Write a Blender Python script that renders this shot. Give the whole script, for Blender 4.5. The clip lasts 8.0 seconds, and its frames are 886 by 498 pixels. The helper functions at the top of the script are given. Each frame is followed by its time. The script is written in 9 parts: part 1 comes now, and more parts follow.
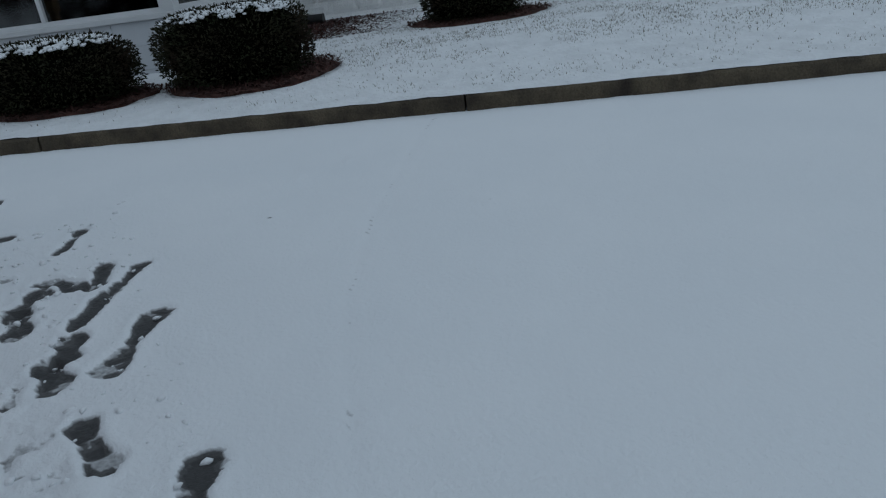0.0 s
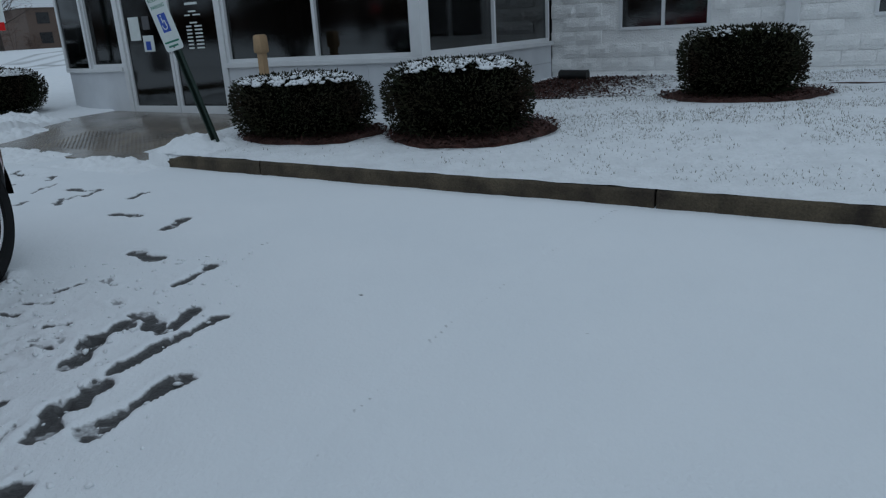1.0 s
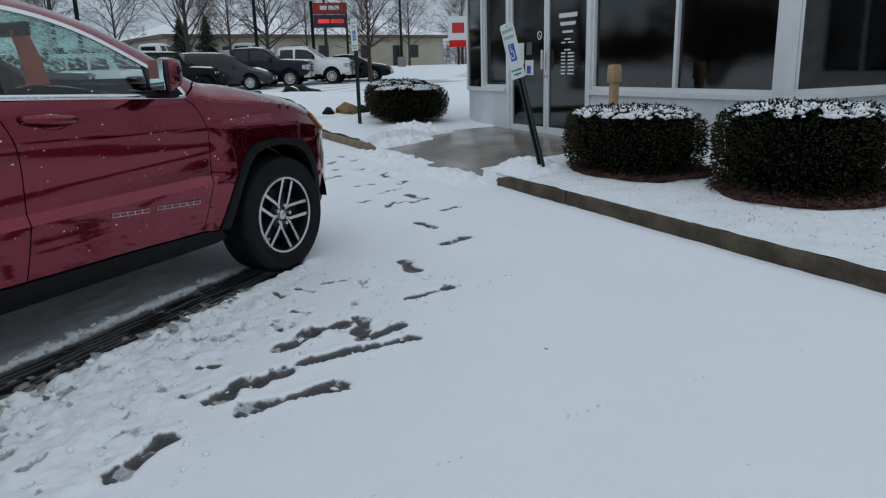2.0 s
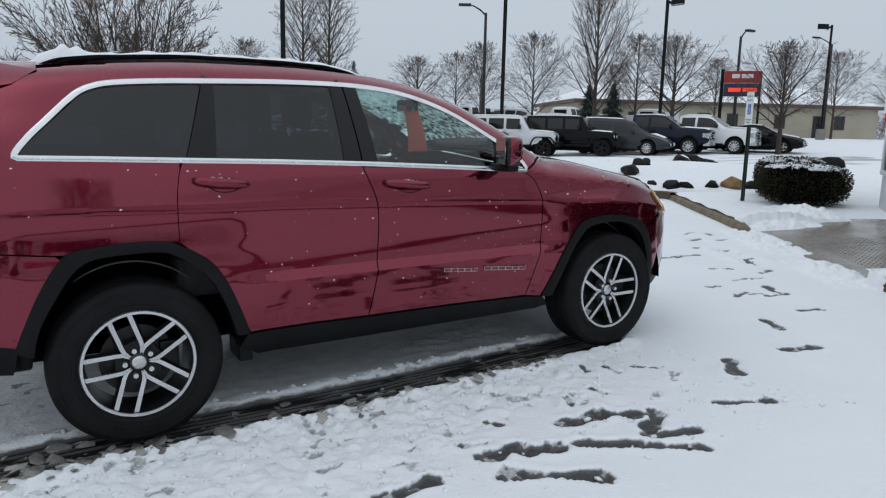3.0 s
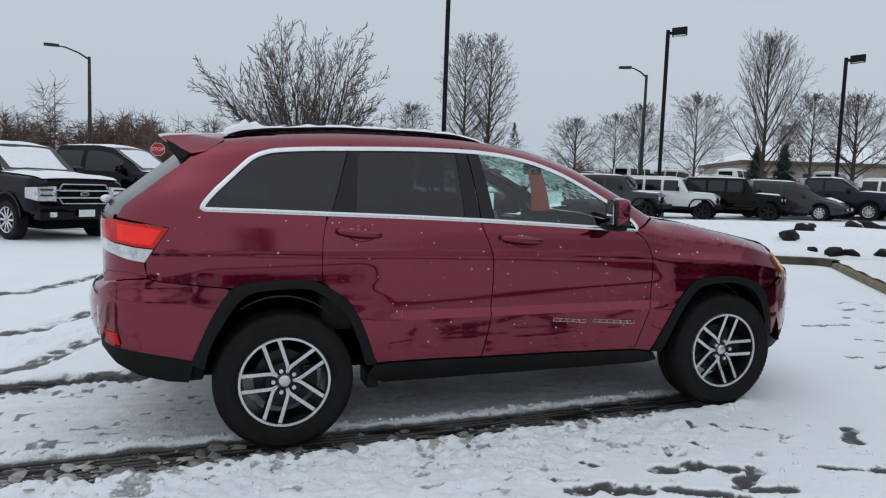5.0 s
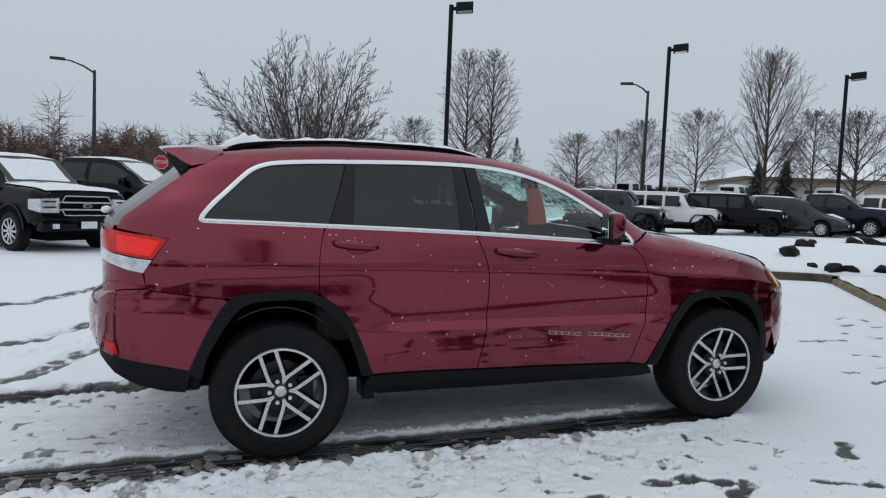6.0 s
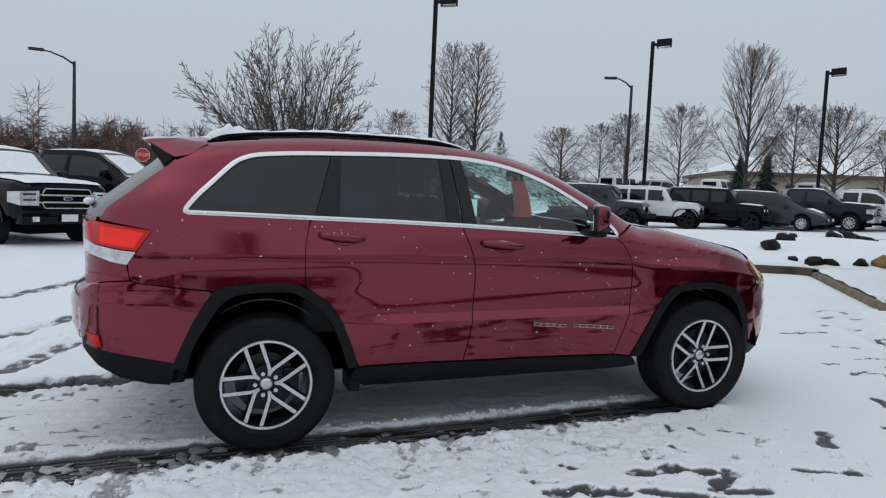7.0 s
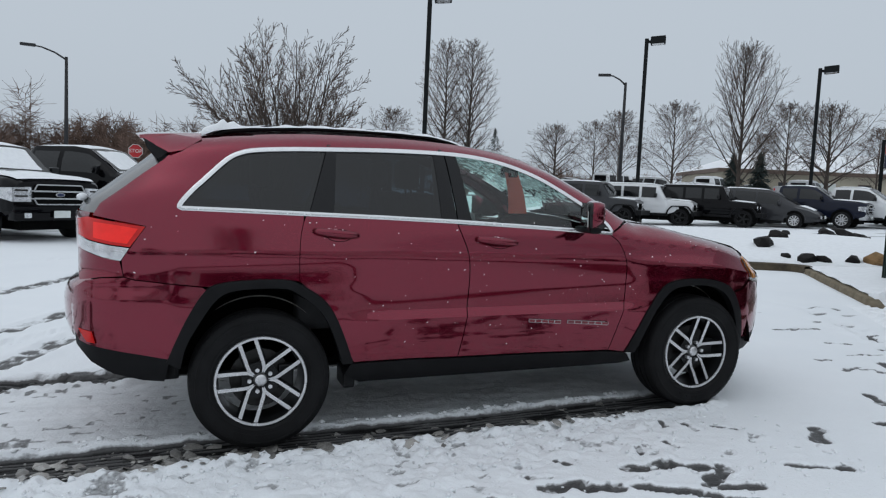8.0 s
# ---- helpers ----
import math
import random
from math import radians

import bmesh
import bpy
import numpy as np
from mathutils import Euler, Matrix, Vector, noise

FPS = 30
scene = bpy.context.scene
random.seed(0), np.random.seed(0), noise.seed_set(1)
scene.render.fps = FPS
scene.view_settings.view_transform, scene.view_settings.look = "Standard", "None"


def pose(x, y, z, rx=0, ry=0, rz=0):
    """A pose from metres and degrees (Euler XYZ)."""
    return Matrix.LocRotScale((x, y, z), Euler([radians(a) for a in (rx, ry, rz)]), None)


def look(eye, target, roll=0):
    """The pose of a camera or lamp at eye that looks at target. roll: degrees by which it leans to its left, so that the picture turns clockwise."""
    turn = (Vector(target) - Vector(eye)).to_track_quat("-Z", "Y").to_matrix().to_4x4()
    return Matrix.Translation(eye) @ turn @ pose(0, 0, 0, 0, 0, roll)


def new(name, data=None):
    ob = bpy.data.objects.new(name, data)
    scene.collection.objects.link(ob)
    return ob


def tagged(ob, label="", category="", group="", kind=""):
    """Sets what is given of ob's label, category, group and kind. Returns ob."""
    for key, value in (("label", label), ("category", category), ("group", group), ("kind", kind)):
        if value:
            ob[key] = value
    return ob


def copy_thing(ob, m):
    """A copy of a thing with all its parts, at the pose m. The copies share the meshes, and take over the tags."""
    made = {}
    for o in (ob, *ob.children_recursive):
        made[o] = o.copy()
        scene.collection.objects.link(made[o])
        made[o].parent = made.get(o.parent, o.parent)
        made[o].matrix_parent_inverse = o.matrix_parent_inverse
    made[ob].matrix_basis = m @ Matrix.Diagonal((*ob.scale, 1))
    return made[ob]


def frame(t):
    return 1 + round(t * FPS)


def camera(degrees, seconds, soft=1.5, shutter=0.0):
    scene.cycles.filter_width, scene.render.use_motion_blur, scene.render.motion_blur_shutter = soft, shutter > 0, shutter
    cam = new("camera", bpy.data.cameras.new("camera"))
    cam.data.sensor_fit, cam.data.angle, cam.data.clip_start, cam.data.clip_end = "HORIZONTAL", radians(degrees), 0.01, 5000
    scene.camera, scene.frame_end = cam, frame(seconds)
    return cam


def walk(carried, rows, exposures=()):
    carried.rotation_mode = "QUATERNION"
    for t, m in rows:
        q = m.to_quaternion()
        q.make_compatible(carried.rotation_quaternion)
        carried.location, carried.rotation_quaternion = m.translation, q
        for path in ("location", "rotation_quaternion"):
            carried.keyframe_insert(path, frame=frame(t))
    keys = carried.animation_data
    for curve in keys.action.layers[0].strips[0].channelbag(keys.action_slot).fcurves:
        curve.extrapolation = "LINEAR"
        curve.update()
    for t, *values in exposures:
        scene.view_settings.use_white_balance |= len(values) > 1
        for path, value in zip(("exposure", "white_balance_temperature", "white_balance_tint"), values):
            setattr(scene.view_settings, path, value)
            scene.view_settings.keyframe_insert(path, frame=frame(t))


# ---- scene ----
from mathutils import geometry

cam = camera(63.5, 8.0, soft=1.2, shutter=0.0)
PATH = [
    (0.0, -1.234, -2.118, 1.220, 67.39, 7.25, -119.90),
    (0.5, -1.146, -2.727, 1.281, 70.50, 5.14, -108.54),
    (1.0, -1.001, -3.146, 1.298, 72.78, 3.23, -94.83),
    (1.2, -0.916, -3.346, 1.333, 73.43, 2.60, -88.76),
    (2.3, -0.558, -4.186, 1.393, 76.90, 0.81, -51.53),
    (2.5, -0.473, -4.220, 1.417, 77.92, 0.07, -45.04),
    (3.0, -0.444, -4.345, 1.477, 80.54, -1.27, -30.66),
    (3.5, -0.379, -4.451, 1.504, 83.02, -2.66, -21.81),
    (4.0, -0.325, -4.678, 1.515, 83.60, -2.40, -20.30),
    (4.5, -0.402, -4.782, 1.498, 84.19, -1.99, -19.11),
    (4.7, -0.420, -4.810, 1.497, 84.41, -1.87, -18.52),
    (5.8, -0.394, -4.902, 1.494, 85.87, -2.33, -17.48),
    (6.0, -0.394, -4.898, 1.491, 85.98, -2.38, -17.84),
    (6.5, -0.405, -4.902, 1.485, 85.84, -2.55, -18.71),
    (7.0, -0.405, -4.899, 1.480, 85.55, -2.50, -19.10),
    (7.5, -0.410, -4.891, 1.480, 85.45, -2.53, -19.32),
    (8.0, -0.409, -4.896, 1.476, 85.32, -2.57, -19.58),
]
walk(cam, [(row[0], pose(*row[1:])) for row in PATH],
     [(0.0, -0.93, 5850, 5), (1.0, -0.76, 5800, 5), (1.2, -0.66, 5850, 5), (2.3, -0.12, 6350, 9), (3.0, 0.12, 6450, 10), (4.5, 0.12, 6450, 10), (6.0, 0.03, 6500, 10), (8.0, 0.03, 6500, 10)])

# ---- world and light: overcast, falling snow ----
world = bpy.data.worlds.new("overcast")
scene.world = world
world.use_nodes = True
wn, wl = world.node_tree.nodes, world.node_tree.links
wn.clear()
sky = wn.new("ShaderNodeTexSky")
sky.sky_type, sky.sun_disc = "NISHITA", False
sky.sun_elevation, sky.sun_rotation = radians(72), radians(252)
sky.air_density, sky.dust_density = 1.0, 4.0
grey = wn.new("ShaderNodeHueSaturation")
grey.inputs["Saturation"].default_value = 0.12
cloud = wn.new("ShaderNodeMixRGB")
cloud.inputs[0].default_value = 0.88
cloud.inputs[2].default_value = (5.0, 5.7, 6.45, 1)
back = wn.new("ShaderNodeBackground")
back.inputs["Strength"].default_value = 0.1
wout = wn.new("ShaderNodeOutputWorld")
wl.new(sky.outputs[0], grey.inputs["Color"])
wl.new(grey.outputs[0], cloud.inputs[1])
# a clouded sky is brighter overhead than at the horizon
way, split, brighter, dome = wn.new("ShaderNodeTexCoord"), wn.new("ShaderNodeSeparateXYZ"), wn.new("ShaderNodeMapRange"), wn.new("ShaderNodeMixRGB")
brighter.inputs["From Min"].default_value, brighter.inputs["From Max"].default_value = 0.0, 1.0
brighter.inputs["To Min"].default_value, brighter.inputs["To Max"].default_value = 0.97, 1.14
dome.blend_type = "MULTIPLY"
dome.inputs[0].default_value = 1.0
wl.new(way.outputs["Generated"], split.inputs[0])
wl.new(split.outputs["Z"], brighter.inputs["Value"])
wl.new(cloud.outputs[0], dome.inputs[1])
wl.new(brighter.outputs[0], dome.inputs[2])
wl.new(dome.outputs[0], back.inputs[0])
wl.new(back.outputs[0], wout.inputs[0])
sun = new("sun", bpy.data.lights.new("sun", "SUN"))
sun.data.energy, sun.data.angle, sun.data.color = 0.5, radians(150), (1.0, 0.98, 0.96)
sun.matrix_world = look((0, 0, 20), (6, 2, 0))

# ---- small tools ----
SL = math.tan(radians(1.3))
KO, KU, KN = Vector((5.464, -1.975)), Vector((0.5706, 0.8212)), Vector((0.8212, -0.5706))


def smooth(a, b, v):
    v = min(1.0, max(0.0, (v - a) / (b - a)))
    return v * v * (3 - 2 * v)


def rise(x, y):
    """The ground climbs a little beyond the parked row."""
    return 0.9 * smooth(40, 58, math.hypot(x + 0.4, y + 4.9)) * smooth(0, 14, y)


def lot(x, y):
    """Height of the lot: it rises gently to the building."""
    return SL * min(30.0, max(-14.0, x)) - 0.12 * smooth(12, 20, x) + 0.2 * smooth(3, 9, y) * smooth(1, -4, x) + rise(x, y)


def un(u, n, h=None, z=0.0):
    """A place by its way along the kerb and its way from the kerb to the building; h is over the lot, z absolute."""
    p = KO + KU * u + KN * n
    return Vector((p.x, p.y, lot(p.x, p.y) + h if h is not None else z))


def part(name, bm, material, parent=None, label="", smoothed=False, auto=None):
    me = bpy.data.meshes.new(name)
    bmesh.ops.recalc_face_normals(bm, faces=bm.faces)
    if smoothed:
        for f in bm.faces:
            f.smooth = True
    bm.to_mesh(me)
    bm.free()
    for m in material if isinstance(material, (list, tuple)) else [material]:
        me.materials.append(m)
    if auto is not None:
        me.set_sharp_from_angle(angle=radians(auto))
    ob = new(name, me)
    if parent is not None:
        ob.parent = parent
    if label:
        ob["label"] = label
    return ob


def empty(name, m=None):
    ob = new(name)
    ob.empty_display_size = 0.2
    if m is not None:
        ob.matrix_world = m
    return ob


def add_box(bm, lo, hi, place=None, bevel=0.0):
    """A box between two corners, mapped by place(x, y, z)."""
    tmp = bmesh.new()
    bmesh.ops.create_cube(tmp, size=1.0)
    for v in tmp.verts:
        v.co = Vector([lo[i] + (v.co[i] + 0.5) * (hi[i] - lo[i]) for i in range(3)])
    if bevel:
        bmesh.ops.bevel(tmp, geom=tmp.edges[:], offset=bevel, segments=2, affect="EDGES", profile=0.6)
    if place:
        for v in tmp.verts:
            v.co = place(*v.co)
    bmesh.ops.recalc_face_normals(tmp, faces=tmp.faces)
    me = bpy.data.meshes.new("tmp")
    tmp.to_mesh(me)
    tmp.free()
    bm.from_mesh(me)
    bpy.data.meshes.remove(me)


def box(name, lo, hi, material, parent=None, label="", place=None, bevel=0.0):
    bm = bmesh.new()
    add_box(bm, lo, hi, place, bevel)
    return part(name, bm, material, parent, label)


def bld(u, n, z):
    return un(u, n, z=z)




# ---- shape tools ----
def curve(pts):
    """A smooth function through (value, result) knots, flat past both ends."""
    xs, ys = [p[0] for p in pts], [p[1] for p in pts]
    d = [(ys[i + 1] - ys[i]) / (xs[i + 1] - xs[i]) for i in range(len(xs) - 1)]
    m = [d[0]] + [0.0 if d[i - 1] * d[i] <= 0 else 2 * d[i - 1] * d[i] / (d[i - 1] + d[i]) for i in range(1, len(d))] + [d[-1]]

    def f(v):
        if v <= xs[0]:
            return ys[0]
        if v >= xs[-1]:
            return ys[-1]
        i = next(k for k in range(len(xs) - 1) if v <= xs[k + 1])
        h = xs[i + 1] - xs[i]
        t = (v - xs[i]) / h
        return ((1 + 2 * t) * (1 - t) ** 2 * ys[i] + t * (1 - t) ** 2 * h * m[i]
                + t * t * (3 - 2 * t) * ys[i + 1] + t * t * (t - 1) * h * m[i + 1])
    return f


def spline(pts, steps=6):
    """A Catmull-Rom line through 2D points."""
    out = []
    P = [Vector(p) for p in pts]
    for i in range(len(P) - 1):
        a, b, c, d = P[max(i - 1, 0)], P[i], P[i + 1], P[min(i + 2, len(P) - 1)]
        for k in range(steps):
            t = k / steps
            out.append(0.5 * (2 * b + (c - a) * t + (2 * a - 5 * b + 4 * c - d) * t * t + (3 * b - a - 3 * c + d) * t ** 3))
    out.append(P[-1])
    return [tuple(p) for p in out]


def fill(outline, step, lines=()):
    """Triangles over a 2D outline, with inner points every step metres, and edges along the given lines. Returns points, faces and the number of border points."""
    border = []
    n = len(outline)
    for i in range(n):
        a, b = Vector(outline[i]), Vector(outline[(i + 1) % n])
        k = max(1, int((b - a).length / step + 0.5))
        border += [a.lerp(b, j / k) for j in range(k)]
    clean = []
    for p in border:
        if not clean or (p - clean[-1]).length > 1e-4:
            clean.append(p)
    border = clean
    B = np.array([tuple(p) for p in border])
    lo, hi = B.min(0), B.max(0)
    inner = []
    A, C = B, np.roll(B, -1, 0)
    kept, ties = [], []
    nb = len(border)
    for line in lines:
        last = None
        for x, y in line:
            cross = ((A[:, 1] > y) != (C[:, 1] > y))
            xi = A[:, 0] + (y - A[:, 1]) * (C[:, 0] - A[:, 0]) / np.where(C[:, 1] == A[:, 1], 1e-9, C[:, 1] - A[:, 1])
            if (cross & (x < xi)).sum() % 2 and ((B - (x, y)) ** 2).sum(1).min() > (0.3 * step) ** 2:
                kept.append(Vector((x, y)))
                if last is not None:
                    ties.append((nb + last, nb + len(kept) - 1))
                last = len(kept) - 1
            else:
                last = None
    K = np.array([tuple(p) for p in kept])
    j = 0
    y = lo[1] + step / 2
    while y < hi[1]:
        x = lo[0] + step / 2 + (step / 2 if j % 2 else 0)
        while x < hi[0]:
            cross = ((A[:, 1] > y) != (C[:, 1] > y))
            xi = A[:, 0] + (y - A[:, 1]) * (C[:, 0] - A[:, 0]) / np.where(C[:, 1] == A[:, 1], 1e-9, C[:, 1] - A[:, 1])
            if (cross & (x < xi)).sum() % 2 and ((B - (x, y)) ** 2).sum(1).min() > (0.45 * step) ** 2 and (not kept or ((K - (x, y)) ** 2).sum(1).min() > (0.5 * step) ** 2):
                inner.append(Vector((x, y)))
            x += step
        y += step * 0.87
        j += 1
    v, _, f, _, _, _ = geometry.delaunay_2d_cdt(border + kept + inner, [(i, (i + 1) % nb) for i in range(nb)] + ties, [], 1, 1e-6)
    return v, f, nb


def shell(bm, pts, faces, place, thick):
    """Puts the filled outline on a surface by place(a, b, depth) and turns its border inward by thick."""
    vs = [bm.verts.new(place(p[0], p[1], 0.0)) for p in pts]
    fs = [bm.faces.new([vs[i] for i in f]) for f in faces]
    if thick:
        edges = [e for f in fs for e in f.edges]
        rim = {e for e in edges if len(e.link_faces) == 1}
        low = {}
        for e in rim:
            for v in e.verts:
                if v not in low:
                    i = vs.index(v)
                    low[v] = bm.verts.new(place(pts[i][0], pts[i][1], thick))
        for e in rim:
            a, b = e.verts
            bm.faces.new((a, b, low[b], low[a]))


def lathe(bm, profile, segs, axis_y=True, start=0.0):
    """Turns (radius, offset) points round the y axis."""
    rings = []
    for r, o in profile:
        rings.append([bm.verts.new((r * math.cos(2 * math.pi * i / segs), o, r * math.sin(2 * math.pi * i / segs))) for i in range(segs)])
    for a, b in zip(rings, rings[1:]):
        for i in range(segs):
            bm.faces.new((a[i], a[(i + 1) % segs], b[(i + 1) % segs], b[i]))
    return rings


def tube(bm, pts, radii, sides=6, cap=True):
    """A tube along 3D points."""
    rings = []
    P = [Vector(p) for p in pts]
    for i, p in enumerate(P):
        d = (P[min(i + 1, len(P) - 1)] - P[max(i - 1, 0)]).normalized()
        q = d.to_track_quat("Z", "Y")
        r = radii[i] if isinstance(radii, (list, tuple)) else radii
        rings.append([bm.verts.new(p + q @ Vector((r * math.cos(2 * math.pi * k / sides), r * math.sin(2 * math.pi * k / sides), 0))) for k in range(sides)])
    for a, b in zip(rings, rings[1:]):
        for k in range(sides):
            bm.faces.new((a[k], a[(k + 1) % sides], b[(k + 1) % sides], b[k]))
    if cap:
        bm.faces.new(rings[0])
        bm.faces.new(rings[-1])


def grid(bm, nu, nv, f):
    """A sheet of nu x nv cells at f(i / nu, j / nv)."""
    vs = [[bm.verts.new(f(i / nu, j / nv)) for i in range(nu + 1)] for j in range(nv + 1)]
    for j in range(nv):
        for i in range(nu):
            bm.faces.new((vs[j][i], vs[j][i + 1], vs[j + 1][i + 1], vs[j + 1][i]))
    return vs


# ---- materials ----
def nodes_of(name):
    m = bpy.data.materials.new(name)
    m.use_nodes = True
    nt = m.node_tree
    return m, nt, nt.nodes["Principled BSDF"]


def mat(name, col, rough=0.6, metal=0.0, vary=0.15, scale=8.0, fine=60.0, bump=0.15, depth=0.01, coat=0.0, col2=None, rvary=0.15, spec=0.5, obj=0.0, island=0.0):
    """A surface with broad stains and fine grain in colour, gloss and relief, at real-world size."""
    m, nt, b = nodes_of(name)
    N, L = nt.nodes, nt.links
    co = N.new("ShaderNodeTexCoord")
    big, small = N.new("ShaderNodeTexNoise"), N.new("ShaderNodeTexNoise")
    for n, s, d in ((big, scale, 5), (small, fine, 3)):
        n.inputs["Scale"].default_value, n.inputs["Detail"].default_value = s, d
        L.new(co.outputs["Object"], n.inputs["Vector"])
    mix = N.new("ShaderNodeMixRGB")
    c2 = col2 or tuple(max(0.0, c * (1 - 1.6 * vary)) for c in col)
    mix.inputs[1].default_value, mix.inputs[2].default_value = (*col, 1), (*c2, 1)
    ramp = N.new("ShaderNodeMapRange")
    ramp.inputs["From Min"].default_value, ramp.inputs["From Max"].default_value = 0.38, 0.72
    L.new(big.outputs["Fac"], ramp.inputs["Value"])
    L.new(ramp.outputs[0], mix.inputs[0])
    grain = N.new("ShaderNodeHueSaturation")
    gr = N.new("ShaderNodeMapRange")
    gr.inputs["To Min"].default_value, gr.inputs["To Max"].default_value = 1 - vary, 1 + vary
    L.new(small.outputs["Fac"], gr.inputs["Value"])
    last = gr.outputs[0]
    if obj or island:
        info = N.new("ShaderNodeObjectInfo") if obj else N.new("ShaderNodeNewGeometry")
        oa = N.new("ShaderNodeMapRange")
        amt = obj or island
        oa.inputs["To Min"].default_value, oa.inputs["To Max"].default_value = 1 - amt, 1 + amt
        L.new(info.outputs["Random"] if obj else info.outputs["Random Per Island"], oa.inputs["Value"])
        mul = N.new("ShaderNodeMath")
        mul.operation = "MULTIPLY"
        L.new(last, mul.inputs[0])
        L.new(oa.outputs[0], mul.inputs[1])
        last = mul.outputs[0]
    L.new(last, grain.inputs["Value"])
    L.new(mix.outputs[0], grain.inputs["Color"])
    L.new(grain.outputs[0], b.inputs["Base Color"])
    rr = N.new("ShaderNodeMapRange")
    rr.inputs["To Min"].default_value, rr.inputs["To Max"].default_value = max(0.02, rough - rvary), min(1, rough + rvary)
    L.new(big.outputs["Fac"], rr.inputs["Value"])
    L.new(rr.outputs[0], b.inputs["Roughness"])
    b.inputs["Metallic"].default_value = metal
    b.inputs["Coat Weight"].default_value = coat
    b.inputs["Coat Roughness"].default_value = 0.04
    b.inputs["Specular IOR Level"].default_value = spec
    if bump:
        bp = N.new("ShaderNodeBump")
        bp.inputs["Strength"].default_value, bp.inputs["Distance"].default_value = bump, depth
        L.new(small.outputs["Fac"], bp.inputs["Height"])
        L.new(bp.outputs[0], b.inputs["Normal"])
    return m


def car_paint(name, col, wet=0.6, flake=0.1, dirt=0.12, coat=1.0, spec=0.2, ior=1.43, rough=0.32):
    """Clear-coated body paint with beads of melt water and a little road film."""
    m, nt, b = nodes_of(name)
    N, L = nt.nodes, nt.links
    co = N.new("ShaderNodeTexCoord")
    drop = N.new("ShaderNodeTexVoronoi")
    drop.inputs["Scale"].default_value = 95
    thr = N.new("ShaderNodeMapRange")
    thr.inputs["From Min"].default_value, thr.inputs["From Max"].default_value = 0.0, 0.22
    thr.inputs["To Min"].default_value, thr.inputs["To Max"].default_value = 1, 0
    gate = N.new("ShaderNodeTexNoise")
    gate.inputs["Scale"].default_value, gate.inputs["Detail"].default_value = 5, 4
    gm = N.new("ShaderNodeMapRange")
    gm.inputs["From Min"].default_value, gm.inputs["From Max"].default_value = 0.42, 0.62
    mul = N.new("ShaderNodeMath")
    mul.operation = "MULTIPLY"
    bp = N.new("ShaderNodeBump")
    bp.inputs["Strength"].default_value, bp.inputs["Distance"].default_value = wet, 0.004
    for n in (drop, gate):
        L.new(co.outputs["Object"], n.inputs["Vector"])
    L.new(drop.outputs["Distance"], thr.inputs["Value"])
    L.new(gate.outputs["Fac"], gm.inputs["Value"])
    L.new(thr.outputs[0], mul.inputs[0])
    L.new(gm.outputs[0], mul.inputs[1])
    L.new(mul.outputs[0], bp.inputs["Height"])
    L.new(bp.outputs[0], b.inputs["Normal"])
    L.new(bp.outputs[0], b.inputs["Coat Normal"])
    film = N.new("ShaderNodeTexNoise")
    film.inputs["Scale"].default_value, film.inputs["Detail"].default_value = 2.2, 6
    L.new(co.outputs["Object"], film.inputs["Vector"])
    fm = N.new("ShaderNodeMapRange")
    fm.inputs["To Min"].default_value, fm.inputs["To Max"].default_value = 0.0, dirt
    fm.inputs["From Min"].default_value, fm.inputs["From Max"].default_value = 0.45, 0.8
    mix = N.new("ShaderNodeMixRGB")
    mix.inputs[1].default_value, mix.inputs[2].default_value = (*col, 1), (0.16, 0.15, 0.14, 1)
    L.new(film.outputs["Fac"], fm.inputs["Value"])
    L.new(fm.outputs[0], mix.inputs[0])
    L.new(mix.outputs[0], b.inputs["Base Color"])
    b.inputs["Metallic"].default_value = flake
    b.inputs["Roughness"].default_value = rough
    b.inputs["Coat Weight"].default_value = coat
    b.inputs["Coat IOR"].default_value = ior
    b.inputs["Specular IOR Level"].default_value = spec
    b.inputs["Coat Roughness"].default_value = 0.03
    return m


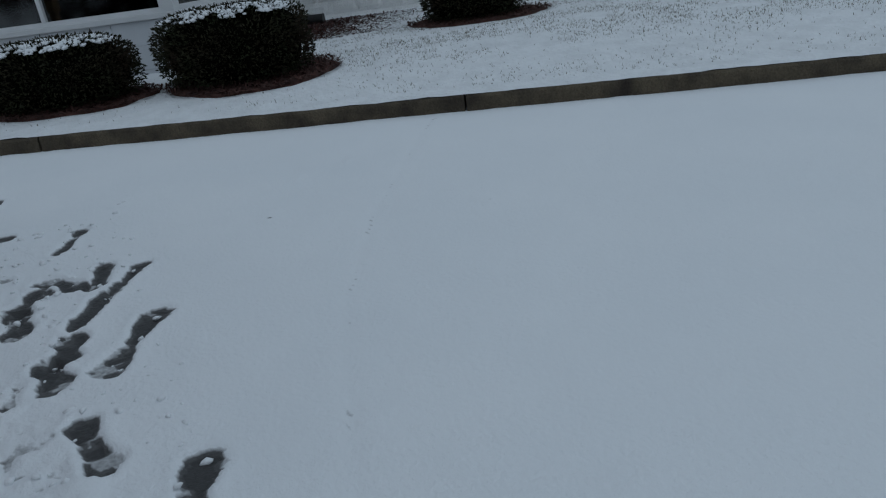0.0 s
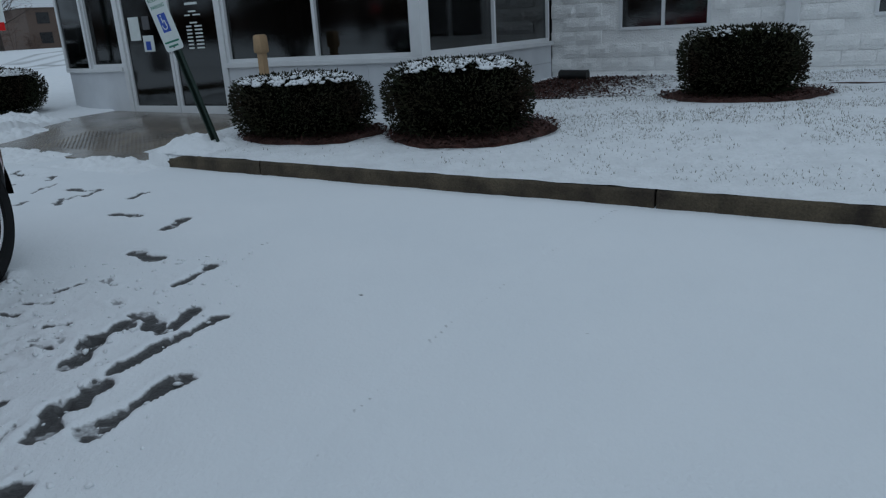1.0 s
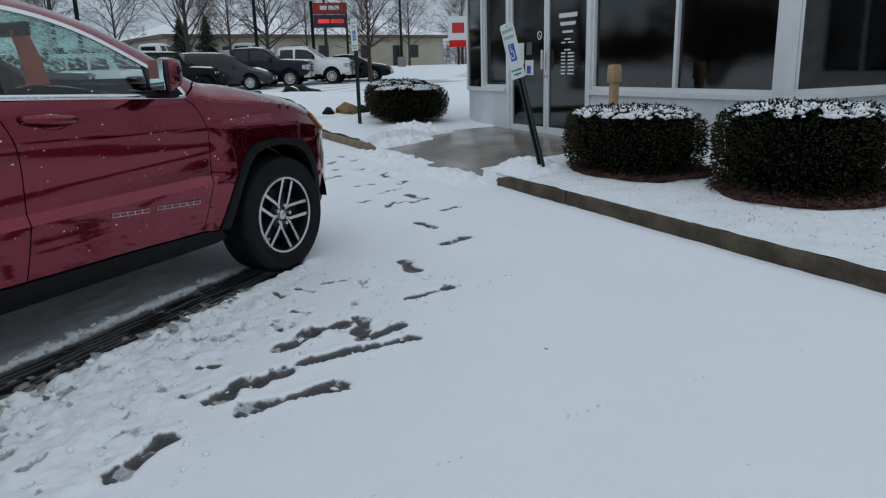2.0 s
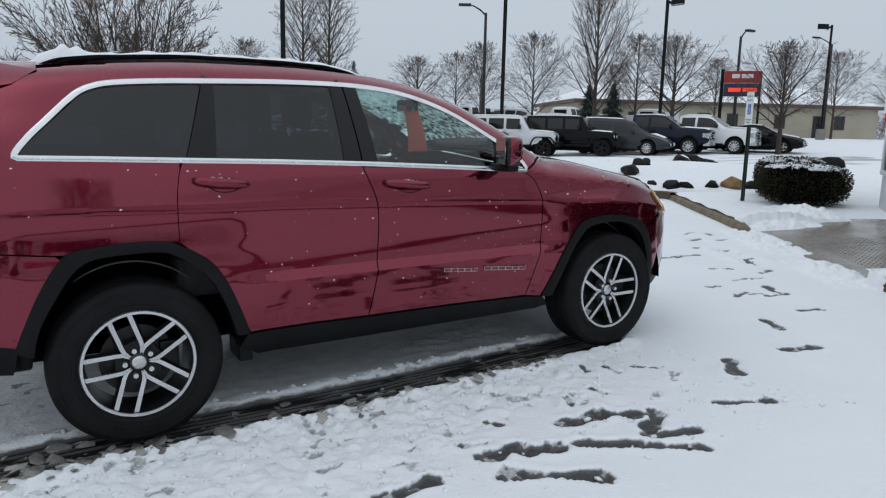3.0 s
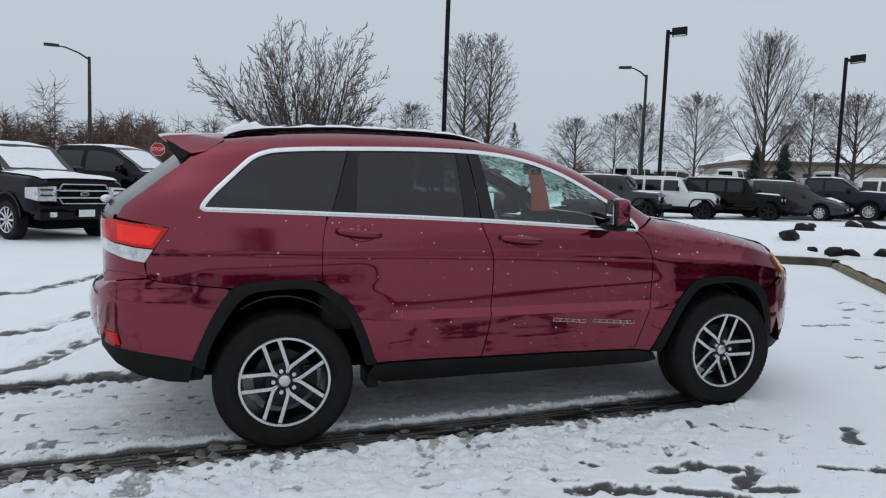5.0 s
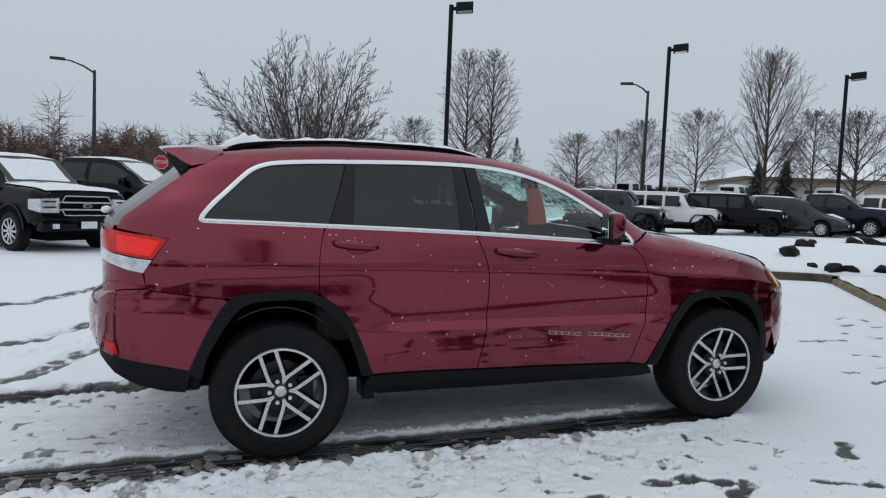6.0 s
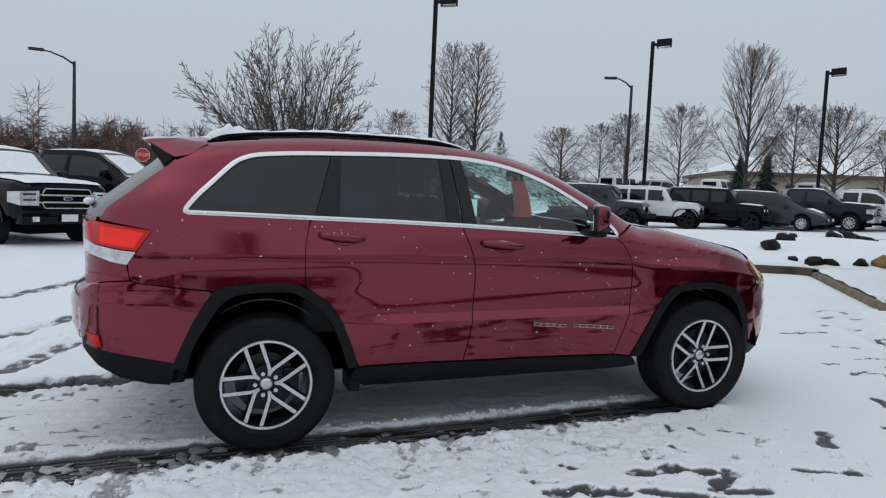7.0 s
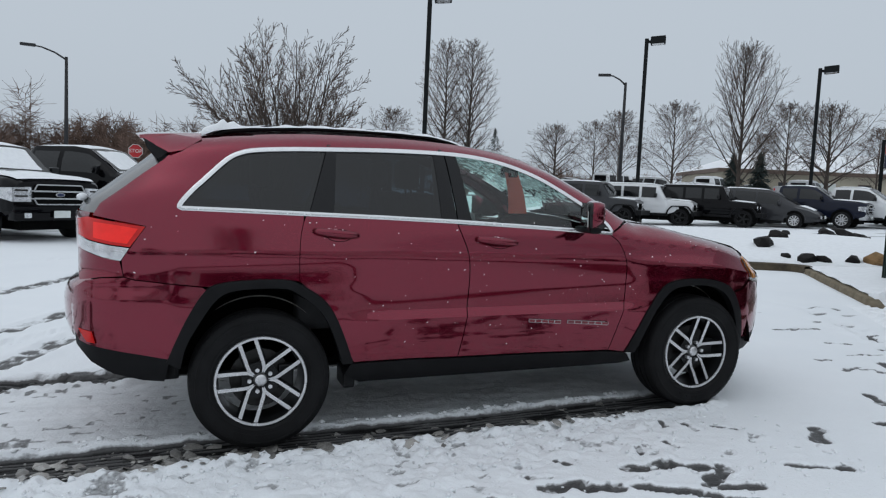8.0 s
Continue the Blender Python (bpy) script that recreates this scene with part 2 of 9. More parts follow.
def glass(name, tint, gloss=0.02, ior=1.45):
    """A thin pane: tinted see-through, with mirror gloss by Fresnel."""
    m = bpy.data.materials.new(name)
    m.use_nodes = True
    N, L = m.node_tree.nodes, m.node_tree.links
    N.clear()
    out, mix = N.new("ShaderNodeOutputMaterial"), N.new("ShaderNodeMixShader")
    tr, gl, lw = N.new("ShaderNodeBsdfTransparent"), N.new("ShaderNodeBsdfGlossy"), N.new("ShaderNodeLayerWeight")
    pw, fr = N.new("ShaderNodeMath"), N.new("ShaderNodeMapRange")
    tr.inputs[0].default_value = (*tint, 1)
    gl.inputs["Roughness"].default_value = gloss
    lw.inputs["Blend"].default_value = 0.5
    pw.operation = "POWER"
    pw.inputs[1].default_value = 5
    fr.inputs["To Min"].default_value = 1.6 * ((ior - 1) / (ior + 1)) ** 2
    L.new(lw.outputs["Facing"], pw.inputs[0])
    L.new(pw.outputs[0], fr.inputs["Value"])
    co, dr = N.new("ShaderNodeTexCoord"), N.new("ShaderNodeTexNoise")
    dr.inputs["Scale"].default_value, dr.inputs["Detail"].default_value = 90, 2
    bp = N.new("ShaderNodeBump")
    bp.inputs["Strength"].default_value, bp.inputs["Distance"].default_value = 0.05, 0.002
    L.new(co.outputs["Object"], dr.inputs["Vector"])
    L.new(dr.outputs["Fac"], bp.inputs["Height"])
    L.new(bp.outputs[0], gl.inputs["Normal"])
    L.new(fr.outputs[0], mix.inputs[0])
    L.new(tr.outputs[0], mix.inputs[1])
    L.new(gl.outputs[0], mix.inputs[2])
    L.new(mix.outputs[0], out.inputs[0])
    return m


M_red = car_paint("velvet_red_paint", (0.185, 0.0045, 0.0235), flake=0.88, dirt=0.015, ior=1.5, rough=0.11)
M_black_paint = car_paint("black_paint", (0.002, 0.002, 0.003), wet=0.0, dirt=0.01, coat=0.45, spec=0.0)
M_white_paint = car_paint("white_car_paint", (0.72, 0.73, 0.74), wet=0.03, dirt=0.08, coat=0.8)
M_grey_paint = car_paint("grey_car_paint", (0.035, 0.036, 0.04), wet=0.0, dirt=0.04, coat=0.6, spec=0.1)
M_blue_paint = car_paint("dark_blue_car_paint", (0.006, 0.009, 0.022), wet=0.0, dirt=0.03, coat=0.6, spec=0.0)
M_silver_paint = car_paint("silver_car_paint", (0.42, 0.43, 0.44), wet=0.03, dirt=0.08, coat=0.8)
M_plastic = mat("black_plastic", (0.006, 0.006, 0.007), 0.5, spec=0.18, vary=0.2, fine=400, bump=0.25, depth=0.002)
M_gloss_black = mat("gloss_black_trim", (0.004, 0.004, 0.005), 0.1, spec=0.35, vary=0.1, bump=0.0, rvary=0.05)
M_badge_blue = mat("dark_blue_enamel", (0.01, 0.02, 0.07), 0.3, vary=0.1)
M_rubber = mat("tyre_rubber", (0.009, 0.009, 0.0098), 0.7, spec=0.2, vary=0.25, scale=6, fine=120, bump=0.3, depth=0.003)
M_alloy = mat("machined_alloy", (0.66, 0.66, 0.67), 0.28, 0.85, vary=0.06, fine=180, bump=0.04, depth=0.001)
M_rim_dark = mat("dark_grey_rim_paint", (0.012, 0.0125, 0.0135), 0.4, 0.1, spec=0.25, vary=0.2, fine=90, bump=0.05)
M_chrome = mat("bright_trim", (0.78, 0.79, 0.8), 0.16, 0.9, vary=0.05, bump=0.02, depth=0.001, rvary=0.06)
M_steel = mat("brake_steel", (0.02, 0.019, 0.018), 0.45, 0.3, vary=0.25, fine=60)
# black of rubber seals and gaps, also used as painted shade in hollows
M_seal_shade = mat("seal_and_shade_black", (0.003, 0.003, 0.003), 0.9, spec=0.1, bump=0.0)
M_glass_dark = glass("privacy_glass", (0.05, 0.065, 0.088), ior=1.49)
M_glass_front = glass("green_tint_glass", (0.76, 0.95, 0.91), ior=1.55)
M_glass_back = glass("wet_rear_glass", (0.05, 0.055, 0.06), gloss=0.1, ior=2.3)
M_lamp_red = mat("red_lamp_lens", (0.6, 0.01, 0.009), 0.14, vary=0.12, scale=14, fine=200, bump=0.12, depth=0.002, coat=0.15, spec=0.3)
M_window_far = mat("dark_window", (0.008, 0.009, 0.01), 0.08, spec=0.5, vary=0.1, bump=0.0, rvary=0.04)
M_lamp_lit = mat("lit_red_lamp", (0.75, 0.016, 0.012), 0.14, vary=0.12, scale=14, fine=200, bump=0.12, depth=0.002, coat=0.15, spec=0.3)
M_lamp_lit.node_tree.nodes["Principled BSDF"].inputs["Emission Color"].default_value = (1.0, 0.03, 0.02, 1)
M_lamp_lit.node_tree.nodes["Principled BSDF"].inputs["Emission Strength"].default_value = 0.2
M_lamp_clear = mat("clear_lamp_lens", (0.74, 0.75, 0.77), 0.14, 0.75, vary=0.25, scale=18, fine=160, bump=0.2, depth=0.003, coat=1.0)
M_amber = mat("amber_lamp_lens", (0.75, 0.26, 0.02), 0.15, vary=0.2, fine=120, coat=1.0)
M_cabin = mat("dark_grey_upholstery", (0.05, 0.05, 0.053), 0.75, vary=0.2, fine=260, bump=0.3, depth=0.003)
M_cabin_light = mat("pale_cabin_lining", (0.32, 0.31, 0.29), 0.85, vary=0.1, fine=200)
M_tag = mat("red_paper_tag", (0.62, 0.075, 0.045), 0.6, vary=0.1, fine=60, bump=0.05)
M_mirror = mat("mirror_glass", (0.9, 0.9, 0.9), 0.03, 1.0, vary=0.0, bump=0.0, rvary=0.0)
M_badge_red = mat("badge_fill", (0.2, 0.03, 0.04), 0.3, bump=0.0)
M_snow_lump = mat("fresh_snow", (0.86, 0.88, 0.9), 0.75, vary=0.04, scale=10, fine=90, bump=0.5, depth=0.008, spec=0.3)
M_slush = mat("grey_ice_slush", (0.33, 0.32, 0.3), 0.28, vary=0.3, scale=14, fine=120, bump=0.6, depth=0.005, island=0.4)
M_concrete_wet = mat("wet_concrete", (0.24, 0.205, 0.165), 0.22, vary=0.28, scale=2.2, fine=70, bump=0.25, depth=0.004, col2=(0.115, 0.1, 0.085), rvary=0.16)
M_kerb_pale = mat("pale_worn_kerb_concrete", (0.21, 0.17, 0.11), 0.85, vary=0.3, scale=5, fine=70, bump=0.9, depth=0.012, col2=(0.12, 0.095, 0.06))
M_kerb = mat("weathered_kerb_concrete", (0.1, 0.078, 0.048), 0.85, vary=0.6, scale=4.5, fine=70, bump=1.0, depth=0.014, col2=(0.03, 0.022, 0.015))
M_block = mat("white_painted_split_block", (0.9, 0.9, 0.89), 0.7, vary=0.05, scale=3, fine=45, bump=1.0, depth=0.02, obj=0.02)
M_panel = mat("white_painted_panel", (0.66, 0.68, 0.71), 0.5, vary=0.06, scale=2.5, fine=90, bump=0.08, col2=(0.58, 0.6, 0.63))
M_frame = mat("white_aluminium_frame", (0.72, 0.73, 0.74), 0.4, vary=0.05, scale=4, fine=150, bump=0.04)
M_grey_frame = mat("grey_aluminium_frame", (0.35, 0.36, 0.37), 0.35, 0.5, vary=0.08, bump=0.03)
M_shopglass = glass("shop_glass", (0.17, 0.19, 0.19), ior=1.66)
# one near-black for everything indoors: the unlit room's shade is in the colour
M_inside_shade = mat("showroom_shade_black", (0.016, 0.016, 0.017), 0.8, vary=0.3, scale=1.5)
M_inside_floor = mat("showroom_floor", (0.09, 0.085, 0.08), 0.35, vary=0.2, scale=1.5)
M_blind = mat("grey_blind", (0.09, 0.09, 0.095), 0.6, vary=0.12)
M_wood = mat("pale_timber", (0.46, 0.31, 0.17), 0.7, vary=0.2, scale=4, fine=50, bump=0.3, depth=0.003)
M_sign_white = mat("sign_white", (0.68, 0.72, 0.7), 0.45, vary=0.06, bump=0.02)
M_sign_green = mat("sign_green", (0.02, 0.2, 0.12), 0.45, bump=0.02)
M_sign_blue = mat("sign_blue", (0.02, 0.07, 0.42), 0.45, bump=0.02)
M_sign_red = mat("sign_red", (0.5, 0.02, 0.025), 0.45, vary=0.08, bump=0.02)
M_post_green = mat("dark_green_steel_post", (0.02, 0.04, 0.03), 0.55, 0.2, vary=0.2, fine=80)
M_pole_black = mat("black_steel_pole", (0.005, 0.007, 0.008), 0.6, 0.0, vary=0.2, spec=0.2)
M_pole_grey = mat("grey_steel_pole", (0.035, 0.035, 0.037), 0.55, 0.2, vary=0.2, spec=0.3)
M_pole_base = mat("pole_concrete", (0.24, 0.23, 0.22), 0.85, vary=0.2)
M_leaf = mat("yew_leaf", (0.022, 0.028, 0.013), 0.7, spec=0.15, vary=0.35, scale=3, fine=25, bump=0.0, col2=(0.026, 0.017, 0.011), island=0.5)
# near-black, so the shade inside the shrub is in the colour
M_core_shade = mat("hedge_core_shade", (0.004, 0.004, 0.003), 0.95, spec=0.0, vary=0.4, fine=50)
M_mulch = mat("red_brown_mulch", (0.075, 0.03, 0.022), 0.85, vary=0.4, scale=9, fine=60, bump=0.8, depth=0.02, col2=(0.035, 0.015, 0.012), island=0.35)
M_lawn_snow = mat("snow_over_grass", (0.84, 0.86, 0.88), 0.8, vary=0.07, scale=5, fine=24, bump=1.0, depth=0.03, spec=0.2)
M_grass = mat("winter_grass", (0.13, 0.115, 0.065), 0.8, vary=0.3, island=0.3, bump=0.0)
M_bark = mat("grey_brown_bark", (0.062, 0.047, 0.038), 0.9, vary=0.3, scale=4, fine=40, bump=0.5, depth=0.01)
M_twig = mat("red_brown_twigs", (0.105, 0.074, 0.06), 0.9, vary=0.3, scale=1.5, fine=20, bump=0.0, island=0.25)
M_brush = mat("brush_twigs", (0.15, 0.095, 0.072), 0.95, vary=0.3, scale=0.4, fine=6, bump=0.0, island=0.3)
M_needle = mat("spruce_needles", (0.03, 0.046, 0.042), 0.8, vary=0.4, island=0.35, bump=0.0)
M_rock_dark = mat("dark_wet_rock", (0.012, 0.0105, 0.01), 0.65, spec=0.2, vary=0.4, scale=5, fine=40, bump=0.8, depth=0.03)
M_rock_tan = mat("tan_rock", (0.26, 0.15, 0.06), 0.8, vary=0.3, scale=5, fine=40, bump=0.8, depth=0.03)
M_beige = mat("beige_block_wall", (0.42, 0.38, 0.3), 0.85, vary=0.1, scale=0.6, fine=6)
M_brown_band = mat("brown_fascia", (0.13, 0.09, 0.07), 0.7, vary=0.15)
M_dark_open = mat("dark_opening", (0.02, 0.02, 0.022), 0.3, vary=0.2, bump=0.0)
M_led_red = mat("sign_panel_red", (0.34, 0.02, 0.02), 0.4, vary=0.15, bump=0.0)
M_led_blue = mat("sign_panel_dark", (0.02, 0.02, 0.05), 0.4, vary=0.2, bump=0.0)
M_grille = mat("satin_grille_metal", (0.5, 0.51, 0.52), 0.3, 0.8, vary=0.08, bump=0.03)
M_pipe = mat("black_drain_pipe", (0.012, 0.012, 0.012), 0.5, vary=0.2)
M_led_text = mat("lit_red_letters", (0.9, 0.05, 0.03), 0.4, vary=0.1, bump=0.0)
M_led_text.node_tree.nodes["Principled BSDF"].inputs["Emission Color"].default_value = (1.0, 0.05, 0.03, 1)
M_led_text.node_tree.nodes["Principled BSDF"].inputs["Emission Strength"].default_value = 0.5


# ---- ground: one sheet of snow over asphalt, with its ruts and prints ----
def vnoise(x, y, seed):
    """Smooth value noise for arrays, -1 to 1."""
    xi, yi = np.floor(x).astype(np.int64), np.floor(y).astype(np.int64)
    fx, fy = x - xi, y - yi
    fx, fy = fx * fx * (3 - 2 * fx), fy * fy * (3 - 2 * fy)

    def h(a, b):
        n = (a * 374761393 + b * 668265263 + seed * 144665) & 0x7FFFFFFF
        n = ((n ^ (n >> 13)) * 1274126177) & 0x7FFFFFFF
        return ((n ^ (n >> 16)) & 0xFFFF) / 32767.5 - 1.0
    return (h(xi, yi) * (1 - fx) + h(xi + 1, yi) * fx) * (1 - fy) + (h(xi, yi + 1) * (1 - fx) + h(xi + 1, yi + 1) * fx) * fy


def sstep(a, b, v):
    t = np.clip((v - a) / (b - a), 0, 1)
    return t * t * (3 - 2 * t)


def seg_dist(X, Y, a, b):
    """Distance of points from a line piece, and how far along it they lie."""
    d = np.array(b) - np.array(a)
    t = np.clip(((X - a[0]) * d[0] + (Y - a[1]) * d[1]) / max(1e-9, d @ d), 0, 1)
    return np.hypot(X - a[0] - t * d[0], Y - a[1] - t * d[1]), t


def line_dist(X, Y, pts):
    """Distance from a line of points, signed to its left."""
    best = np.full(X.shape, 1e9)
    for a, b in zip(pts, pts[1:]):
        d, _ = seg_dist(X, Y, a, b)
        s = np.sign((b[0] - a[0]) * (Y - a[1]) - (b[1] - a[1]) * (X - a[0]))
        best = np.where(d < np.abs(best), d * np.where(s == 0, 1, s), best)
    return best


xs = np.concatenate([[-900, -400, -200, -110, -70, -45, -30, -22, -16], np.arange(-12, -3, 0.075), np.arange(-3, 6.6, 0.02), np.arange(6.6, 12, 0.1), np.arange(12, 40, 1.0), [45, 60, 90, 150, 300, 900]])
ys = np.concatenate([[-900, -400, -200, -110, -70, -45, -30, -22, -16, -12, -9], np.arange(-7, -4.6, 0.1), np.arange(-4.6, -2.25, 0.0275), np.arange(-2.25, -1.12, 0.015), np.arange(-1.12, -0.6, 0.0075), np.arange(-0.6, 0.4, 0.03), np.arange(0.4, 1.2, 0.02), np.arange(1.2, 10, 0.07), np.arange(10, 40, 0.8), [45, 60, 90, 150, 300, 900]])
X, Y = np.meshgrid(xs, ys)
lift = 0.2 * sstep(3, 9, Y) * sstep(1, -4, X) - 0.12 * sstep(12, 20, X) + 0.9 * sstep(40, 58, np.hypot(X + 0.4, Y + 4.9)) * sstep(0, 14, Y)
Z = SL * np.clip(X, -14, 30) + lift
fine = 0.004 * vnoise(X * 2.1, Y * 2.1, 1) + 0.0025 * vnoise(X * 9, Y * 9, 2) + 0.0012 * vnoise(X * 30, Y * 30, 3)
near = sstep(14, 9, np.hypot(X - 1, Y + 1))
Z = Z + fine * near
wet = np.zeros_like(X)
thin = np.zeros_like(X)
wob = 0.012 * vnoise(X * 12, Y * 12, 4) + 0.008 * vnoise(X * 34, Y * 34, 5)


def press(a, b, w, deep=0.02, dark=0.86, soft=0.03):
    """One print: a rounded trough from a to b."""
    global Z, wet
    d, t = seg_dist(X, Y, a, b)
    half = w * (0.54 + 0.12 * np.cos(2 * np.pi * t))
    m = sstep(half + soft * 0.35, half - soft * 0.6, d + 1.1 * wob)
    rim = sstep(half + 0.06, half + 0.01, d + wob) - sstep(half + 0.01, half - 0.02, d + wob)
    Z = Z - deep * m + 0.006 * rim
    slop = sstep(0.15, 0.6, vnoise(X * 17, Y * 17, 33) + 0.6 * vnoise(X * 41, Y * 41, 34))
    wet = np.maximum(wet, (dark + 0.16) * m * (1 - 0.5 * slop))
    Z = Z + 0.008 * m * slop


# ruts the vehicle rolled in on, and older ones across the lot
RUT = [(-9.0, -1.75), (-4.0, -1.15), (-1.3, -0.88), (0.0, -0.86), (1.3, -0.85), (2.95, -0.76)]
RUT_L = [(-9.0, 0.0), (-4.0, 0.55), (-1.3, 0.8), (0.0, 0.8), (2.95, 0.82)]
for k, (line, wide) in enumerate(((RUT, 0.2), (RUT_L, 0.15))):
    d = line_dist(X, Y, line)
    edge = np.abs(d) + 0.6 * wob + np.where(d < 0, 0.016, 0.008) * (2 * np.abs((X / 0.066 + 3 * wob + 8 * d) % 1.0 - 0.5) - 0.5) * sstep(-0.5, 0.3, vnoise(X * 2.0, Y * 2.0, 31))
    wide = wide + (0.07 * sstep(0.2, -0.8, X) if k == 0 else 0) * sstep(0.02, -0.1, d)
    m = sstep(wide, wide - 0.045, edge)
    tread = sstep(0.35, 0.9, 0.5 + 0.5 * np.cos(d * 2 * np.pi / 0.044))
    along = sstep(-0.7, 0.1, vnoise(X * 5, Y * 30, 6 + k))
    Z = Z - 0.034 * m + 0.013 * m * tread * along
    berm = sstep(wide + 0.13, wide + 0.02, edge) * (1 - m)
    Z = Z + berm * (0.022 + 0.016 * vnoise(X * 16, Y * 16, 8))
    slush = sstep(0.1, 0.55, vnoise(X * 8, Y * 8, 9) + 0.25 * np.sin(X * 1.3)) * sstep(0.06, 0.13, d * -1 + 0.02)
    chunk = sstep(0.25, 0.6, vnoise(X * 15, Y * 15, 25) + 0.5 * vnoise(X * 37, Y * 37, 26) - 0.35 + 0.45 * vnoise(X * 2.3, Y * 2.3, 27)) * sstep(0.09, 0.15, np.abs(d) + 0.3 * wob)
    slush = np.maximum(0.7 * slush, chunk) * (0.75 + 0.25 * sstep(0.3, -0.4, X))
    wet = np.maximum(wet, m * (1.38 - 0.66 * tread * along) * (1 - 0.64 * slush))
    Z = Z + m * slush * 0.022 * (0.6 + 0.4 * vnoise(X * 22, Y * 22, 21))
for line, wide, amt in (([(-9, 3.2), (-2.54, 5.04), (-1.83, 6.3), (1.5, 10)], 0.15, 1.1), ([(-9, -0.4), (-2.05, 2.77), (-1.63, 3.64), (2, 9.5)], 0.16, 1.15), ([(-9, -2.2), (-1.75, 1.36), (-1.42, 2.32), (1.2, 8)], 0.15, 1.0),
                        ([(-9, -0.5), (-1.61, 0.69), (-0.96, 0.98)], 0.2, 1.15), ([(-9, 1.0), (-1.93, 2.2), (-1.5, 2.73), (2.2, 7)], 0.1, 0.35), ([(-9, 6.0), (-3.2, 7.6), (2, 10)], 0.12, 0.35), ([(4.2, 9.8), (6.0, 6.2), (7.2, 2.2), (6.3, 0.4)], 0.16, 0.3)):
    d = line_dist(X, Y, line)
    m = sstep(wide, wide * 0.45, np.abs(d) + 2.2 * wob)
    gap = sstep(-0.35, 0.25, vnoise(X * 3.1, Y * 3.1, 11) + 0.5 * vnoise(X * 13, Y * 13, 12))
    Z = Z - 0.016 * m + 0.02 * sstep(wide + 0.14, wide, np.abs(d) + wob) * (1 - m) * (0.7 + 0.5 * vnoise(X * 14, Y * 14, 13))
    lines = 0.5 + 0.5 * np.cos(d * 2 * np.pi / 0.05 + 9 * wob)
    clump = sstep(0.1, 0.5, vnoise(X * 11, Y * 11, 46) + 0.5 * vnoise(X * 29, Y * 29, 47))
    Z = Z + 0.01 * m * lines + 0.016 * m * clump
    wet = np.maximum(wet, amt * m * (0.4 + 0.6 * gap) * (1 - 0.3 * lines) * (1 - 0.5 * clump))
# bare, thinly dusted asphalt that the body sheltered
shel = sstep(0.0, 0.12, X + 0.35) * sstep(3.0, 2.7, X) * sstep(-0.62, -0.5, Y) * sstep(0.68, 0.55, Y)
thin = np.maximum(thin, shel * (0.25 + 0.16 * vnoise(X * 18, Y * 18, 14) + 0.14 * vnoise(X * 5, Y * 40, 15)))
Z = Z + shel * (0.009 * vnoise(X * 9 + 6 * Y, Y * 34, 41) + 0.006 * vnoise(X * 30, Y * 60, 42))
lee = sstep(-3.4, -2.2, X) * sstep(-0.2, -0.5, X) * sstep(-0.72, -0.6, Y) * sstep(1.2, 0.6, Y)
thin = np.maximum(thin, lee * (0.12 + 0.1 * vnoise(X * 2, Y * 5, 35) + 0.1 * vnoise(X * 6, Y * 38, 43) + 0.26 * sstep(-1.5, -0.4, X)))
Z = Z + lee * (0.007 * vnoise(X * 7 + 4 * Y, Y * 26, 44) + 0.006 * vnoise(X * 26, Y * 44, 45))
wet = np.maximum(wet, 0.6 * lee * sstep(0.56, 0.74, vnoise(X * 17, Y * 17, 36) + 0.35 * vnoise(X * 2, Y * 3, 37)))
# trampled, lumpy strip beside the rut
tr = sstep(-2.05, -1.7, Y + 0.3 * vnoise(X * 1.2, Y * 1.2, 16) - 0.12 * (X - 1)) * sstep(-0.92, -1.15, Y) * sstep(-6, -3, X) * sstep(3.2, 1.6, X)
lump = 0.5 * vnoise(X * 11, Y * 11, 17) + 0.35 * vnoise(X * 24, Y * 24, 18) + 0.25 * vnoise(X * 46, Y * 46, 19)
Z = Z + tr * 0.034 * np.where(lump > 0, lump, 0.7 * lump)
wet = np.maximum(wet, tr * 0.54 * sstep(0.26, 0.6, -lump + 0.5 * vnoise(X * 2.6, Y * 2.6, 20) + 0.15))
# churned band along the rut's outer edge
band = sstep(-1.42, -1.2, Y + 0.06 * vnoise(X * 3, Y * 3, 28)) * sstep(-1.02, -1.08, Y - 0.02 * (X - 1)) * sstep(-7, -4, X) * sstep(3.0, 2.0, X)
clod = np.abs(vnoise(X * 13, Y * 13, 29)) * 0.7 + np.abs(vnoise(X * 27, Y * 27, 30)) * 0.5
Z = Z + band * 0.03 * clod
wet = np.maximum(wet, band * 0.5 * sstep(0.16, 0.05, clod))
